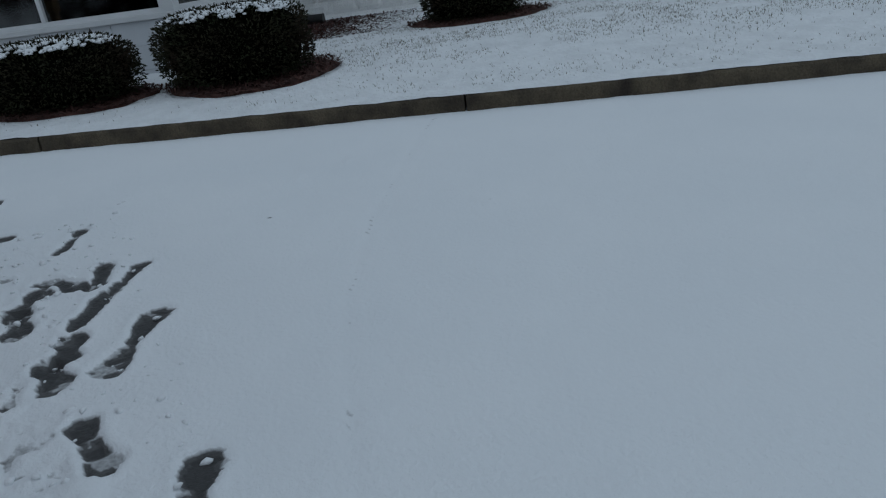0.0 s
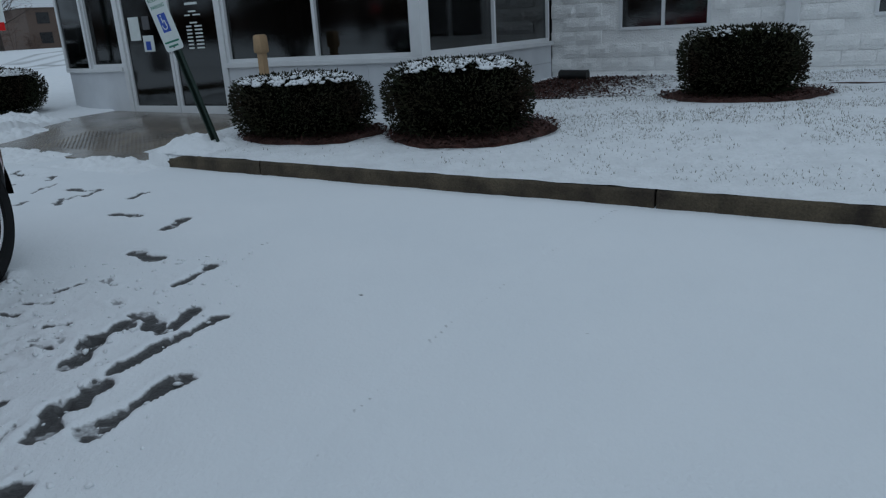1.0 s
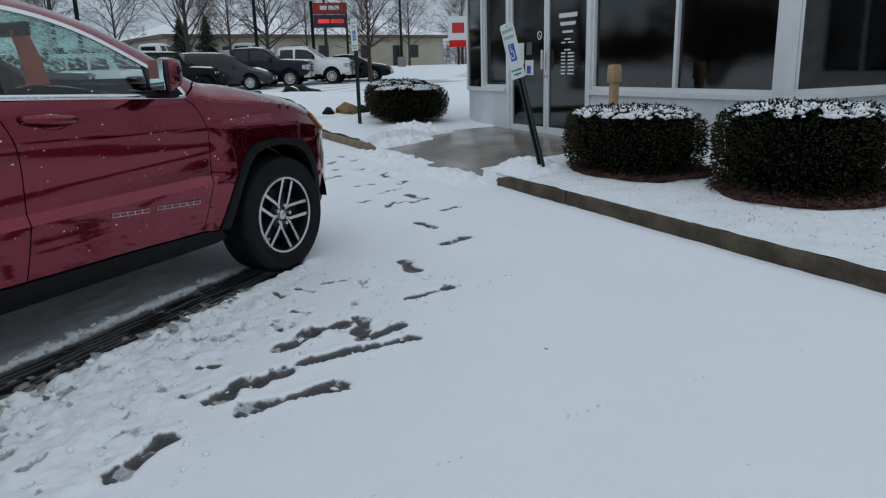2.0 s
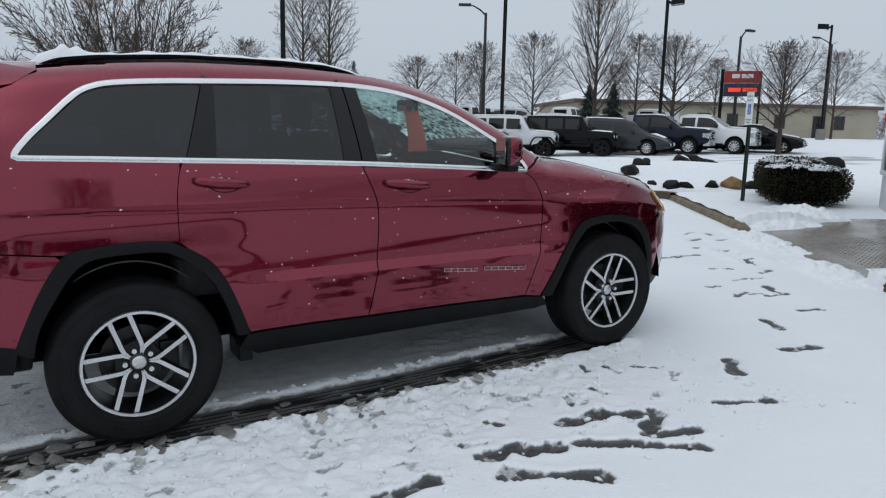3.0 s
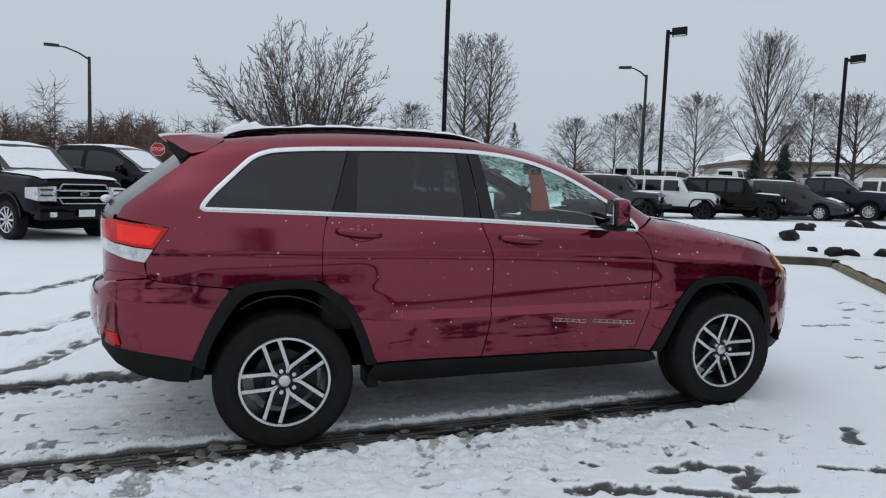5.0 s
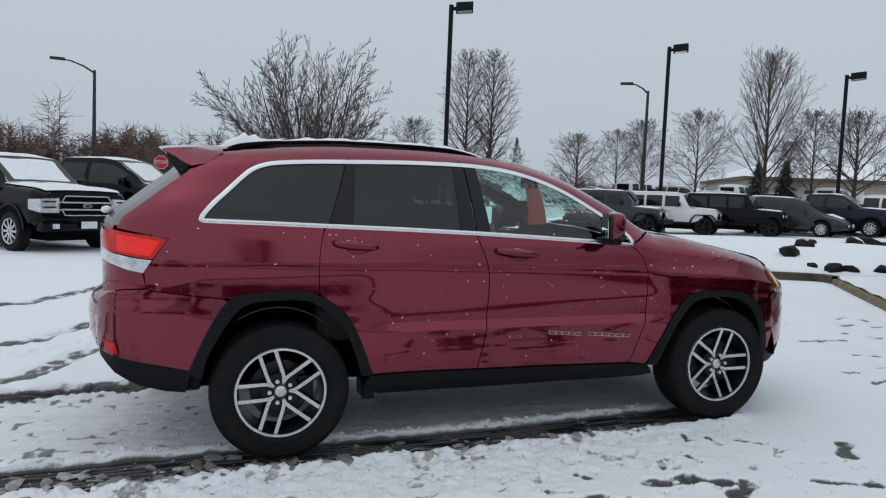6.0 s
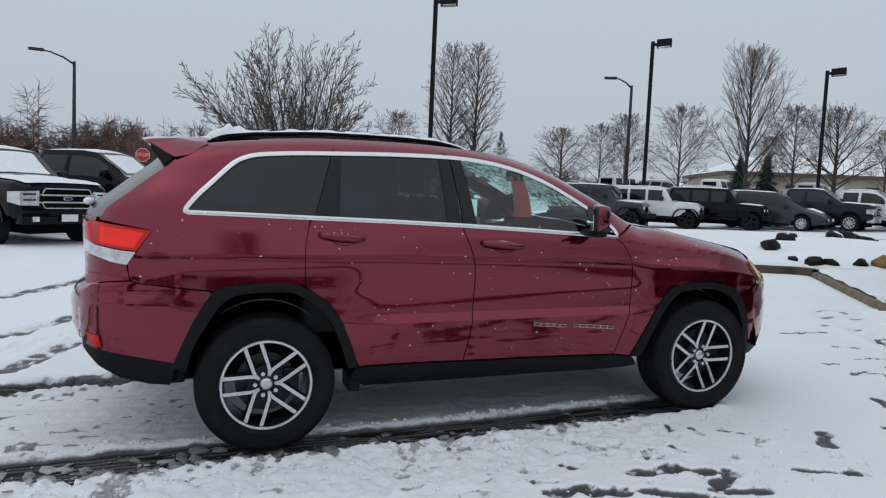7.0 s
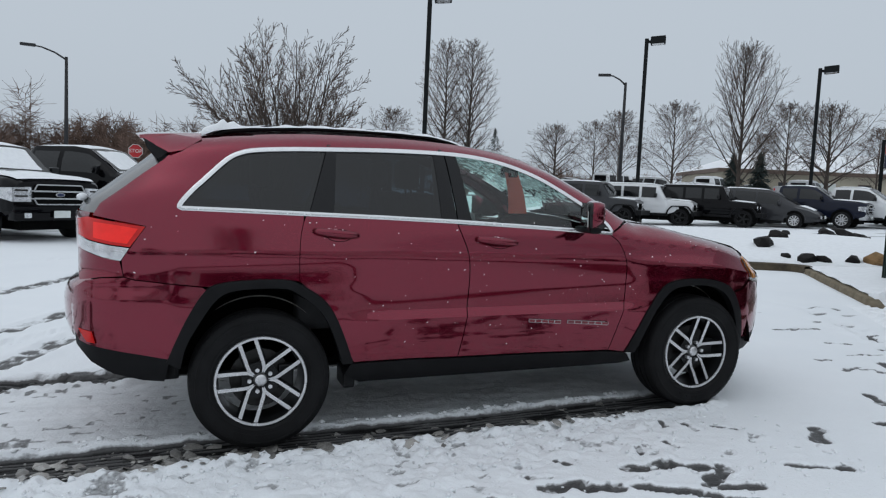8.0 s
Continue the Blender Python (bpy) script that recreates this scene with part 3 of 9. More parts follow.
# shoe prints on the way to the door, some of them slid
for a, b, w in (((1.28, -2.03), (1.62, -2.25), 0.1), ((1.30, -1.86), (1.47, -1.84), 0.1), ((1.49, -1.90), (1.64, -1.94), 0.1), ((1.74, -1.96), (1.98, -2.10), 0.085), ((1.99, -2.13), (2.22, -2.28), 0.07),
                ((2.36, -1.88), (2.16, -2.01), 0.09), ((2.11, -2.07), (2.33, -2.14), 0.085), ((1.86, -1.75), (2.04, -1.76), 0.11), ((2.12, -1.76), (2.21, -1.84), 0.11), ((2.74, -1.96), (3.0, -2.08), 0.075),
                ((3.37, -1.53), (3.22, -1.69), 0.095), ((3.88, -1.59), (4.08, -1.65), 0.09), ((4.39, -1.06), (4.28, -1.26), 0.08), ((4.9, -1.02), (5.06, -1.08), 0.08), ((5.41, -0.34), (5.28, -0.55), 0.08),
                ((0.72, -1.96), (0.97, -1.92), 0.09), ((0.35, -2.12), (0.56, -2.2), 0.09), ((-0.4, -2.25), (-0.15, -2.2), 0.09), ((5.9, 0.05), (6.1, 0.1), 0.08), ((6.35, 0.55), (6.2, 0.35), 0.08)):
    press(a, b, w)
for a, b, w in (((2.45, -1.18), (2.44, -1.25), 0.05), ((2.58, -1.24), (2.59, -1.35), 0.05), ((2.06, -1.51), (2.02, -1.59), 0.045), ((2.27, -1.46), (2.3, -1.55), 0.04), ((2.75, -1.32), (2.86, -1.41), 0.035), ((1.51, -1.55), (1.54, -1.61), 0.05), ((1.25, -1.71), (1.36, -1.75), 0.05)):
    press(a, b, w, 0.012, 0.7, 0.02)
rng = np.random.RandomState(4)
for i in range(26):
    t = rng.rand()
    cx, cy = 4.6 + 3.2 * t + rng.randn() * 0.25, -0.2 + 2.2 * t + rng.randn() * 0.55
    a = 0.9 + rng.randn() * 0.18
    ln = 0.1 + 0.16 * rng.rand()
    press((cx, cy), (cx + ln * math.cos(a - 1.1), cy + ln * math.sin(a - 1.1)), 0.03 + 0.05 * rng.rand(), 0.01, 0.6, 0.025)
for i in range(40):
    cx, cy = rng.uniform(-4, 3.2), rng.uniform(-2.0, -1.1)
    press((cx, cy), (cx + rng.randn() * 0.03, cy + rng.randn() * 0.03), 0.03 + 0.03 * rng.rand(), 0.008, 0.36, 0.02)
# a faint crease in the snow over a joint of the asphalt
d = line_dist(X, Y, [(-1.5, -1.9), (0.62, -2.66), (1.19, -2.9), (1.93, -3.36), (3.12, -4.26), (3.5, -4.6)])
Z = Z - 0.0065 * sstep(0.026, 0.0, np.abs(d) + wob * 0.6)
wet = np.maximum(wet, 0.42 * sstep(0.02, 0.003, np.abs(d + wob * 0.9)) * sstep(-0.2, 0.3, vnoise(X * 6, Y * 6, 24)))
for p, q in (((2.32, -2.94), (2.4, -2.98)), ((2.9, -3.3), (2.95, -3.33)), ((3.3, -2.3), (3.36, -2.36)), ((1.7, -3.9), (1.76, -3.9))):
    press(p, q, 0.01, 0.004, 0.55, 0.012)
# driven lanes farther off
for line, wide in (([(-30, 12), (0, 14.5), (14, 15.5), (30, 13), (60, 18)], 2.4), ([(12, 40), (24, 16), (34, 14.5), (60, 12)], 2.8), ([(20, 14), (40, 13.5), (80, 20)], 2.2)):
    d = line_dist(X, Y, line)
    m = sstep(wide, wide * 0.7, np.abs(d))
    wet = np.maximum(wet, m * 0.5 * sstep(-0.1, 0.5, np.cos(d * 3.4) + 0.7 * vnoise(X * 0.7, Y * 0.7, 22)))
ny, nx = X.shape
ids = np.arange(ny * nx).reshape(ny, nx)
quads = np.stack([ids[:-1, :-1], ids[:-1, 1:], ids[1:, 1:], ids[1:, :-1]], -1).reshape(-1, 4)
me = bpy.data.meshes.new("ground")
me.vertices.add(ny * nx)
me.vertices.foreach_set("co", np.stack([X, Y, Z], -1).astype(np.float32).ravel())
me.loops.add(quads.size)
me.loops.foreach_set("vertex_index", quads.astype(np.int32).ravel())
me.polygons.add(len(quads))
me.polygons.foreach_set("loop_start", np.arange(0, quads.size, 4, dtype=np.int32))
me.update(calc_edges=True)
me.polygons.foreach_set("use_smooth", np.ones(len(quads), dtype=bool))
me.attributes.new("melt", "FLOAT", "POINT").data.foreach_set("value", wet.astype(np.float32).ravel())
me.attributes.new("dusting", "FLOAT", "POINT").data.foreach_set("value", thin.astype(np.float32).ravel())


def snow_ground(name):
    """Snow over wet asphalt: the melt attribute says where slush and bare tarmac show."""
    m, nt, b = nodes_of(name)
    N, L = nt.nodes, nt.links
    co = N.new("ShaderNodeTexCoord")
    n1, n2, n3 = (N.new("ShaderNodeTexNoise") for _ in range(3))
    for n, s, dt in ((n1, 1.3, 5), (n2, 55, 4), (n3, 260, 2)):
        n.inputs["Scale"].default_value, n.inputs["Detail"].default_value = s, dt
        L.new(co.outputs["Object"], n.inputs["Vector"])
    at, th = N.new("ShaderNodeAttribute"), N.new("ShaderNodeAttribute")
    at.attribute_name, th.attribute_name = "melt", "dusting"
    jag = N.new("ShaderNodeMath")
    jag.operation = "MULTIPLY_ADD"
    jag.inputs[1].default_value, jag.inputs[2].default_value = 0.4, -0.2
    L.new(n2.outputs["Fac"], jag.inputs[0])
    add = N.new("ShaderNodeMath")
    L.new(at.outputs["Fac"], add.inputs[0])
    L.new(jag.outputs[0], add.inputs[1])
    fac = N.new("ShaderNodeMapRange")
    fac.inputs["From Min"].default_value, fac.inputs["From Max"].default_value = 0.3, 0.66
    fac.inputs["To Max"].default_value = 1.0
    L.new(add.outputs[0], fac.inputs["Value"])
    snow, slush = N.new("ShaderNodeMixRGB"), N.new("ShaderNodeMixRGB")
    snow.inputs[1].default_value, snow.inputs[2].default_value = (0.8, 0.83, 0.86, 1), (0.87, 0.89, 0.91, 1)
    L.new(n1.outputs["Fac"], snow.inputs[0])
    slush.inputs[1].default_value, slush.inputs[2].default_value = (0.03, 0.03, 0.031, 1), (0.17, 0.168, 0.168, 1)
    L.new(n2.outputs["Fac"], slush.inputs[0])
    bare, deepm = N.new("ShaderNodeMixRGB"), N.new("ShaderNodeMapRange")
    deepm.inputs["From Min"].default_value, deepm.inputs["From Max"].default_value = 0.86, 1.2
    bare.inputs[2].default_value = (0.014, 0.014, 0.0145, 1)
    L.new(add.outputs[0], deepm.inputs["Value"])
    L.new(deepm.outputs[0], bare.inputs[0])
    L.new(slush.outputs[0], bare.inputs[1])
    speck = N.new("ShaderNodeMapRange")
    speck.inputs["From Min"].default_value, speck.inputs["From Max"].default_value = 0.3, 0.7
    L.new(n3.outputs["Fac"], speck.inputs["Value"])
    duf = N.new("ShaderNodeMath")
    duf.operation = "MULTIPLY"
    L.new(th.outputs["Fac"], duf.inputs[0])
    L.new(speck.outputs[0], duf.inputs[1])
    dus = N.new("ShaderNodeMixRGB")
    dus.inputs[2].default_value = (0.12, 0.125, 0.13, 1)
    L.new(duf.outputs[0], dus.inputs[0])
    L.new(snow.outputs[0], dus.inputs[1])
    mix = N.new("ShaderNodeMixRGB")
    L.new(fac.outputs[0], mix.inputs[0])
    L.new(dus.outputs[0], mix.inputs[1])
    L.new(bare.outputs[0], mix.inputs[2])
    L.new(mix.outputs[0], b.inputs["Base Color"])
    ro = N.new("ShaderNodeMapRange")
    ro.inputs["To Min"].default_value, ro.inputs["To Max"].default_value = 0.75, 0.42
    L.new(fac.outputs[0], ro.inputs["Value"])
    L.new(ro.outputs[0], b.inputs["Roughness"])
    b.inputs["Specular IOR Level"].default_value = 0.2
    bp, bp2 = N.new("ShaderNodeBump"), N.new("ShaderNodeBump")
    bp.inputs["Strength"].default_value, bp.inputs["Distance"].default_value = 0.65, 0.009
    bp2.inputs["Strength"].default_value, bp2.inputs["Distance"].default_value = 0.5, 0.004
    L.new(n2.outputs["Fac"], bp.inputs["Height"])
    L.new(n3.outputs["Fac"], bp2.inputs["Height"])
    L.new(bp.outputs[0], bp2.inputs["Normal"])
    L.new(bp2.outputs[0], b.inputs["Normal"])
    return m


M_ground = snow_ground("snow_over_asphalt")
me.materials.append(M_ground)
tagged(new("ground", me), "snow-covered parking lot with tyre ruts and wet shoe prints", "ground", kind="structure")


# ---- kerbs, lawn, walkway ----
def kerb_run(u0, u1, n0, joints):
    """A kerb along the lot, in cast lengths with open joints."""
    cuts = [u0] + joints + [u1]
    for a, b in zip(cuts, cuts[1:]):
        bm = bmesh.new()
        k = max(2, int((b - a) / 0.06))
        rows = []
        for i in range(k + 1):
            u = a + 0.008 + (b - a - 0.016) * i / k
            w = 0.005 * noise.noise(Vector((u * 4, n0, 1))) + 0.003 * noise.noise(Vector((u * 19, n0, 2)))
            fall = 0.3 + 0.7 * smooth(1.42, 0.95, u) if n0 == 0.0 else 0.3 + 0.52 * smooth(4.62, 5.1, u)
            rows.append([bm.verts.new(un(u, n0 + dn, h)) for dn, h in ((0.0 + w, -0.08), (0.008 + w, 0.1 * fall), (0.022 + w, (0.118 + w) * fall), (0.15, 0.121 * fall), (0.155, -0.08))])
        for p, q in zip(rows, rows[1:]):
            for j in range(4):
                bm.faces.new((p[j], p[j + 1], q[j + 1], q[j]))
        bm.faces.new(rows[0])
        bm.faces.new(rows[-1])
        tagged(part("kerb", bm, M_kerb if n0 == 0.0 else M_kerb_pale, smoothed=True, auto=30), "weathered brown concrete kerb at the edge of the snowy lot" if n0 == 0.0 else "pale worn kerb half buried in snow", "kerb", kind="structure")


kerb_run(-17.5, 1.42, 0.0, [-14.04, -10.53, -7.02, -3.51, 0.0])
kerb_run(4.62, 8.75, -0.1, [6.4])
bm = bmesh.new()
rows = []
arc = [(8.75, -0.1)] + [(8.75 + 0.3 * math.sin(a), -0.4 + 0.3 * math.cos(a)) for a in np.linspace(0.3, math.pi / 2, 7).tolist()] + [(9.06, -1.5), (9.06, -3.0), (9.06, -5.0), (9.06, -8.0)]
for i, p in enumerate(arc):
    a, b = Vector(arc[max(i - 1, 0)]), Vector(arc[min(i + 1, len(arc) - 1)])
    t = (b - a).normalized()
    nrm = Vector((-t.y, t.x))
    rows.append([bm.verts.new(un(p[0] + nrm.x * d, p[1] + nrm.y * d, h)) for d, h in ((0.0, -0.08), (0.0, 0.12), (0.02, 0.14), (0.14, 0.142), (0.15, -0.08))])
for p, q in zip(rows, rows[1:]):
    for j in range(4):
        bm.faces.new((p[j], p[j + 1], q[j + 1], q[j]))
tagged(part("kerb", bm, M_kerb, smoothed=True, auto=30), "rounded kerb corner of the planted island", "kerb", kind="structure")


def lawn_h(u, n):
    base = 0.118 + 0.02 * smooth(0.0, 0.7, n) + 0.026 * min(max(n, 0), 2.6) + 0.02 * min(max(0.0, -u), 8.0) * smooth(0.0, 2.2, n)
    return base + 0.012 * noise.noise(Vector((u * 1.7, n * 1.7, 3))) + 0.006 * noise.noise(Vector((u * 7, n * 7, 4)))


def lawn_n(b):
    return 6.25 * (0.6 * b * b + 0.4 * b)


bm = bmesh.new()
grid(bm, 190, 70, lambda a, b: un(-17.5 + 19.1 * a, 0.03 + 0.014 * noise.noise(Vector((a * 130, 0, 0))) + lawn_n(b),
                                   lawn_h(-17.5 + 19.1 * a, lawn_n(b)) + (0.008 if b > 0.001 else 0.004)))
tagged(part("lawn", bm, M_lawn_snow, smoothed=True), "snow-covered lawn with grass tips between kerb and building", "lawn", kind="structure")
bm = bmesh.new()
grid(bm, 60, 50, lambda a, b: un(4.95 + 4.2 * a, 0.0 + 8.0 * b, (0.142 + 0.03 * smooth(0, 0.2, b) + 0.02 * noise.noise(Vector((a * 9, b * 14, 6)))) * smooth(0.0, 0.09, a + 0.02 * noise.noise(Vector((b * 30, 1, 1)))) - 0.02))
tagged(part("planting_bed", bm, M_snow_lump, smoothed=True), "snow over the planted bed beside the walkway", "bed", kind="structure")


def mound_h(u, n):
    d = math.hypot((u - 14.5) / 6.2, (n + 0.5) / 7.0)
    return 0.142 + 0.3 * smooth(1.0, 0.35, d) + 0.05 * noise.noise(Vector((u * 0.8, n * 0.8, 7))) * smooth(1.2, 0.7, d) + 0.02 * noise.noise(Vector((u * 4, n * 4, 8)))


bm = bmesh.new()
grid(bm, 110, 120, lambda a, b: un(9.1 + 12 * a, -8 + 17 * b, mound_h(9.1 + 12 * a, -8 + 17 * b) - 0.25 * smooth(0.012, 0.0, a)))
tagged(part("snow_mound", bm, M_snow_lump, smoothed=True), "low snowy island mound with boulders", "mound", kind="structure")


def walk_h(u, n):
    return 0.012 + 0.11 * smooth(0.0, 1.6, n)


for u0, u1, n0, n1 in ((1.55, 3.25, 0.0, 1.2), (3.25, 5.0, 0.0, 1.2), (1.55, 3.25, 1.2, 2.4), (3.25, 5.0, 1.2, 2.4), (5.0, 6.3, 1.3, 2.42)):
    bm = bmesh.new()
    vs = grid(bm, 14, 12, lambda a, b: un(u0 + 0.005 + (u1 - u0 - 0.01) * a, n0 + 0.005 + (n1 - n0 - 0.01) * b, walk_h(0, n0 + (n1 - n0) * b) + 0.006))
    rim = vs[0] + [r[-1] for r in vs[1:]] + vs[-1][::-1][1:] + [r[0] for r in vs[::-1][1:-1]]
    low = [bm.verts.new(v.co - Vector((0, 0, 0.1))) for v in rim]
    for i in range(len(rim)):
        bm.faces.new((rim[i], rim[(i + 1) % len(rim)], low[(i + 1) % len(rim)], low[i]))
    tagged(part("walkway_slab", bm, M_concrete_wet, smoothed=True, auto=40), "wet tan concrete walkway slab sloping to the door", "walkway", kind="structure")
bm = bmesh.new()
for i in range(26):
    for j in range(12):
        u, n = 2.0 + 0.075 * i, 0.35 + 0.06 * j
        p = un(u, n, walk_h(u, n) + 0.006)
        bmesh.ops.create_cone(bm, cap_ends=True, segments=6, radius1=0.013, radius2=0.008, depth=0.008, matrix=Matrix.Translation(p + Vector((0, 0, 0.003))))
tagged(part("tactile_studs", bm, M_concrete_wet), "raised studs on the wet kerb ramp", "tactile paving", kind="stuff")


def snow_heap(u0, u1, n0, n1, h, seed):
    """A shovelled heap: one rough sheet of clods that runs out on the ground."""
    rnd = random.Random(seed)
    clods = [(rnd.uniform(u0 - 0.05, u1 + 0.05), rnd.uniform(n0 - 0.05, n1 + 0.05), rnd.uniform(0.018, 0.06), rnd.uniform(0.4, 1.1)) for _ in range(int(420 * (u1 - u0) * (n1 - n0)) + 20)]
    C = np.array(clods)

    def at(a, b):
        u, n = u0 - 0.1 + (u1 - u0 + 0.2) * a, n0 - 0.1 + (n1 - n0 + 0.2) * b
        env = smooth(0.0, 0.4, min(a, 1 - a) + 0.12 * noise.noise(Vector((n * 7, seed, 1)))) * smooth(0.0, 0.4, min(b, 1 - b) + 0.12 * noise.noise(Vector((u * 7, seed, 2))))
        d2 = ((C[:, 0] - u) ** 2 + (C[:, 1] - n) ** 2) / C[:, 2] ** 2
        bump = float((np.sqrt(np.clip(1 - d2, 0, 1)) * C[:, 2] * C[:, 3]).max())
        z = h * 0.6 * env + bump * (0.35 + 0.65 * env) * min(1.0, env * 5 + 0.35) + 0.006 * noise.noise(Vector((u * 30, n * 30, seed)))
        edge = min(a, 1 - a, b, 1 - b)
        return un(u, n, z - 0.035 * smooth(0.06, 0.0, edge) + base_h(u, n))
    bm = bmesh.new()
    grid(bm, int((u1 - u0 + 0.2) / 0.018), int((n1 - n0 + 0.2) / 0.018), at)
    return tagged(part("snow_bank", bm, M_snow_lump, smoothed=True), "shovelled heap of wet snow beside the walkway", "snow")


def base_h(u, n):
    """The height over the lot of what a heap lies on."""
    if n < 0:
        return 0.0
    return lawn_h(u, n) if u < 1.5 else (walk_h(u, n) if u < 5.0 else 0.14)


snow_heap(0.8, 1.55, 0.12, 0.62, 0.13, 3)
snow_heap(1.3, 2.6, -0.3, 0.04, 0.05, 4)
snow_heap(4.7, 5.2, 0.0, 1.0, 0.12, 5)
snow_heap(5.0, 6.6, 0.95, 1.45, 0.12, 6)
snow_heap(2.9, 4.9, -0.3, 0.1, 0.025, 7)


def lumps(name, label, material, seed, spots, flat=0.6):
    """Small irregular pieces of snow or ice lying on the ground, too many to count."""
    rnd = random.Random(seed)
    unit = bmesh.new()
    bmesh.ops.create_icosphere(unit, subdivisions=1, radius=1.0)
    P = [v.co.copy() for v in unit.verts]
    T = [tuple(v.index for v in f.verts) for f in unit.faces]
    unit.free()
    V, F = [], []
    for x, y, r in spots:
        q = Matrix.Rotation(rnd.uniform(0, 6.3), 3, "Z") @ Matrix.Rotation(rnd.uniform(-0.5, 0.5), 3, "X")
        c = Vector((x, y, lot(x, y) + r * 0.12 + ground_dip(x, y)))
        o = Vector((rnd.random() * 50, rnd.random() * 50, 0))
        st = rnd.uniform(1.0, 1.7)
        i = len(V)
        for p in P:
            k = 1 + 0.85 * noise.noise(p * 1.6 + o)
            V.append(c + q @ Vector((p.x * r * k * st, p.y * r * k, p.z * r * k * flat)))
        F += [(a + i, b + i, d + i) for a, b, d in T]
    m2 = bpy.data.meshes.new(name)
    m2.from_pydata([tuple(v) for v in V], [], F)
    m2.polygons.foreach_set("use_smooth", np.full(len(m2.polygons), flat > 0.5))
    m2.materials.append(material)
    return tagged(new(name, m2), label, "snow", kind="stuff")


def ground_dip(x, y):
    """How far the snow sheet lies above or under the bare lot at a place."""
    j = min(len(ys) - 1, int(np.searchsorted(ys, y)))
    i = min(len(xs) - 1, int(np.searchsorted(xs, x)))
    return float(Z[j, i]) - lot(x, y)


rnd = random.Random(31)
rut_y = curve([(p[0], p[1]) for p in RUT])
ice = []
for _ in range(1500):
    x = rnd.uniform(-3.6, 2.6)
    if x > 0.1 and rnd.random() > 0.28:
        continue
    off = -abs(rnd.gauss(0.13, 0.07)) if rnd.random() < 0.8 else rnd.uniform(-0.06, 0.16)
    ice.append((x, rut_y(x) + off, 0.005 + 0.04 * rnd.random() ** 2.4))
lumps("slush_pieces", "broken grey pieces of icy slush lying in the tyre rut", M_slush, 5, ice, 0.24)
clods = []
for _ in range(900):
    x = rnd.uniform(-3.8, 3.0)
    d = abs(rnd.gauss(0, 0.22))
    clods.append((x, rut_y(x) - 0.21 - 0.06 * smooth(0.2, -0.8, x) - d, 0.003 + 0.014 * rnd.random() ** 3))
for _ in range(420):
    clods.append((rnd.uniform(-1.5, 3.2), rnd.uniform(-2.3, -1.2), 0.004 + 0.012 * rnd.random() ** 2.5))
for _ in range(260):
    x = rnd.uniform(-3.0, 2.6)
    clods.append((x, rut_y(x) + 0.2 + abs(rnd.gauss(0, 0.03)), 0.004 + 0.014 * rnd.random() ** 2))
lumps("snow_crumbs", "loose crumbs of trodden snow beside the tyre rut", M_snow_lump, 6, clods, 0.75)


# ---- the dealership building ----
def flat(name, u0, u1, n0, n1, z0, z1, material, parent=None, label="", bevel=0.0):
    return box(name, (u0, n0, z0), (u1, n1, z1), material, parent, label, place=bld, bevel=bevel)


def structure(ob, label, category):
    return tagged(ob, label, category, kind="structure")


FL, SILL, HEAD, TOP = 0.30, 1.0, 2.75, 4.3
wall_front = structure(new("wall_front"), "white panel wall below the showroom windows", "wall")
wall_side = structure(new("wall_side"), "white panel return wall of the showroom", "wall")
wall_wing = structure(new("wall_wing"), "white painted split-face block wall", "wall")
wall_rear = structure(new("wall_rear"), "plain rear walls of the building", "wall")
cuts = [-0.3, 0.45, 1.2, 1.95, 2.72]
for z0, z1 in ((0.1, 0.42), (0.42, 0.68), (0.68, 0.94)):
    for i in range(4):
        off = 0.18 if z0 == 0.42 else 0.0
        a, b = cuts[i] + (off if i else 0), cuts[i + 1] + (off if i < 3 else 0)
        flat("panel", a + 0.003, b - 0.003, 2.4, 2.5, z0 + 0.003, z1 - 0.003, M_panel, wall_front, bevel=0.003)
flat("panel", -0.3, 2.72, 2.412, 2.5, 0.1, 0.94, M_panel, wall_front)
flat("panel", 4.84, 5.6, 2.4, 2.5, 0.15, 0.94, M_panel, wall_front, bevel=0.003)
for z0, z1 in ((0.1, 0.42), (0.42, 0.68), (0.68, 0.94)):
    flat("panel", -0.3, -0.2, 2.5, 6.25, z0 + 0.002, z1 - 0.002, M_panel, wall_side, bevel=0.003)
# rounded corner beyond the door
ARC = [(5.6 + 1.95 * math.sin(a), 4.35 - 1.95 * math.cos(a)) for a in np.linspace(0, math.pi / 2, 10).tolist()] + [(7.55, 9.0)]


def arc_wall(name, z0, z1, thick, out, material, parent, label=""):
    bm = bmesh.new()
    rows = []
    for i, p in enumerate(ARC):
        a, b = Vector(ARC[max(i - 1, 0)]), Vector(ARC[min(i + 1, len(ARC) - 1)])
        t = (b - a).normalized()
        nr = Vector((t.y, -t.x))
        rows.append([bm.verts.new(bld(p[0] + nr.x * d, p[1] + nr.y * d, z)) for d, z in ((out, z0), (out, z1), (out - thick, z1), (out - thick, z0))])
    for p, q in zip(rows, rows[1:]):
        for j in range(4):
            bm.faces.new((p[j], p[(j + 1) % 4], q[(j + 1) % 4], q[j]))
    return part(name, bm, material, parent, label, smoothed=True, auto=30)


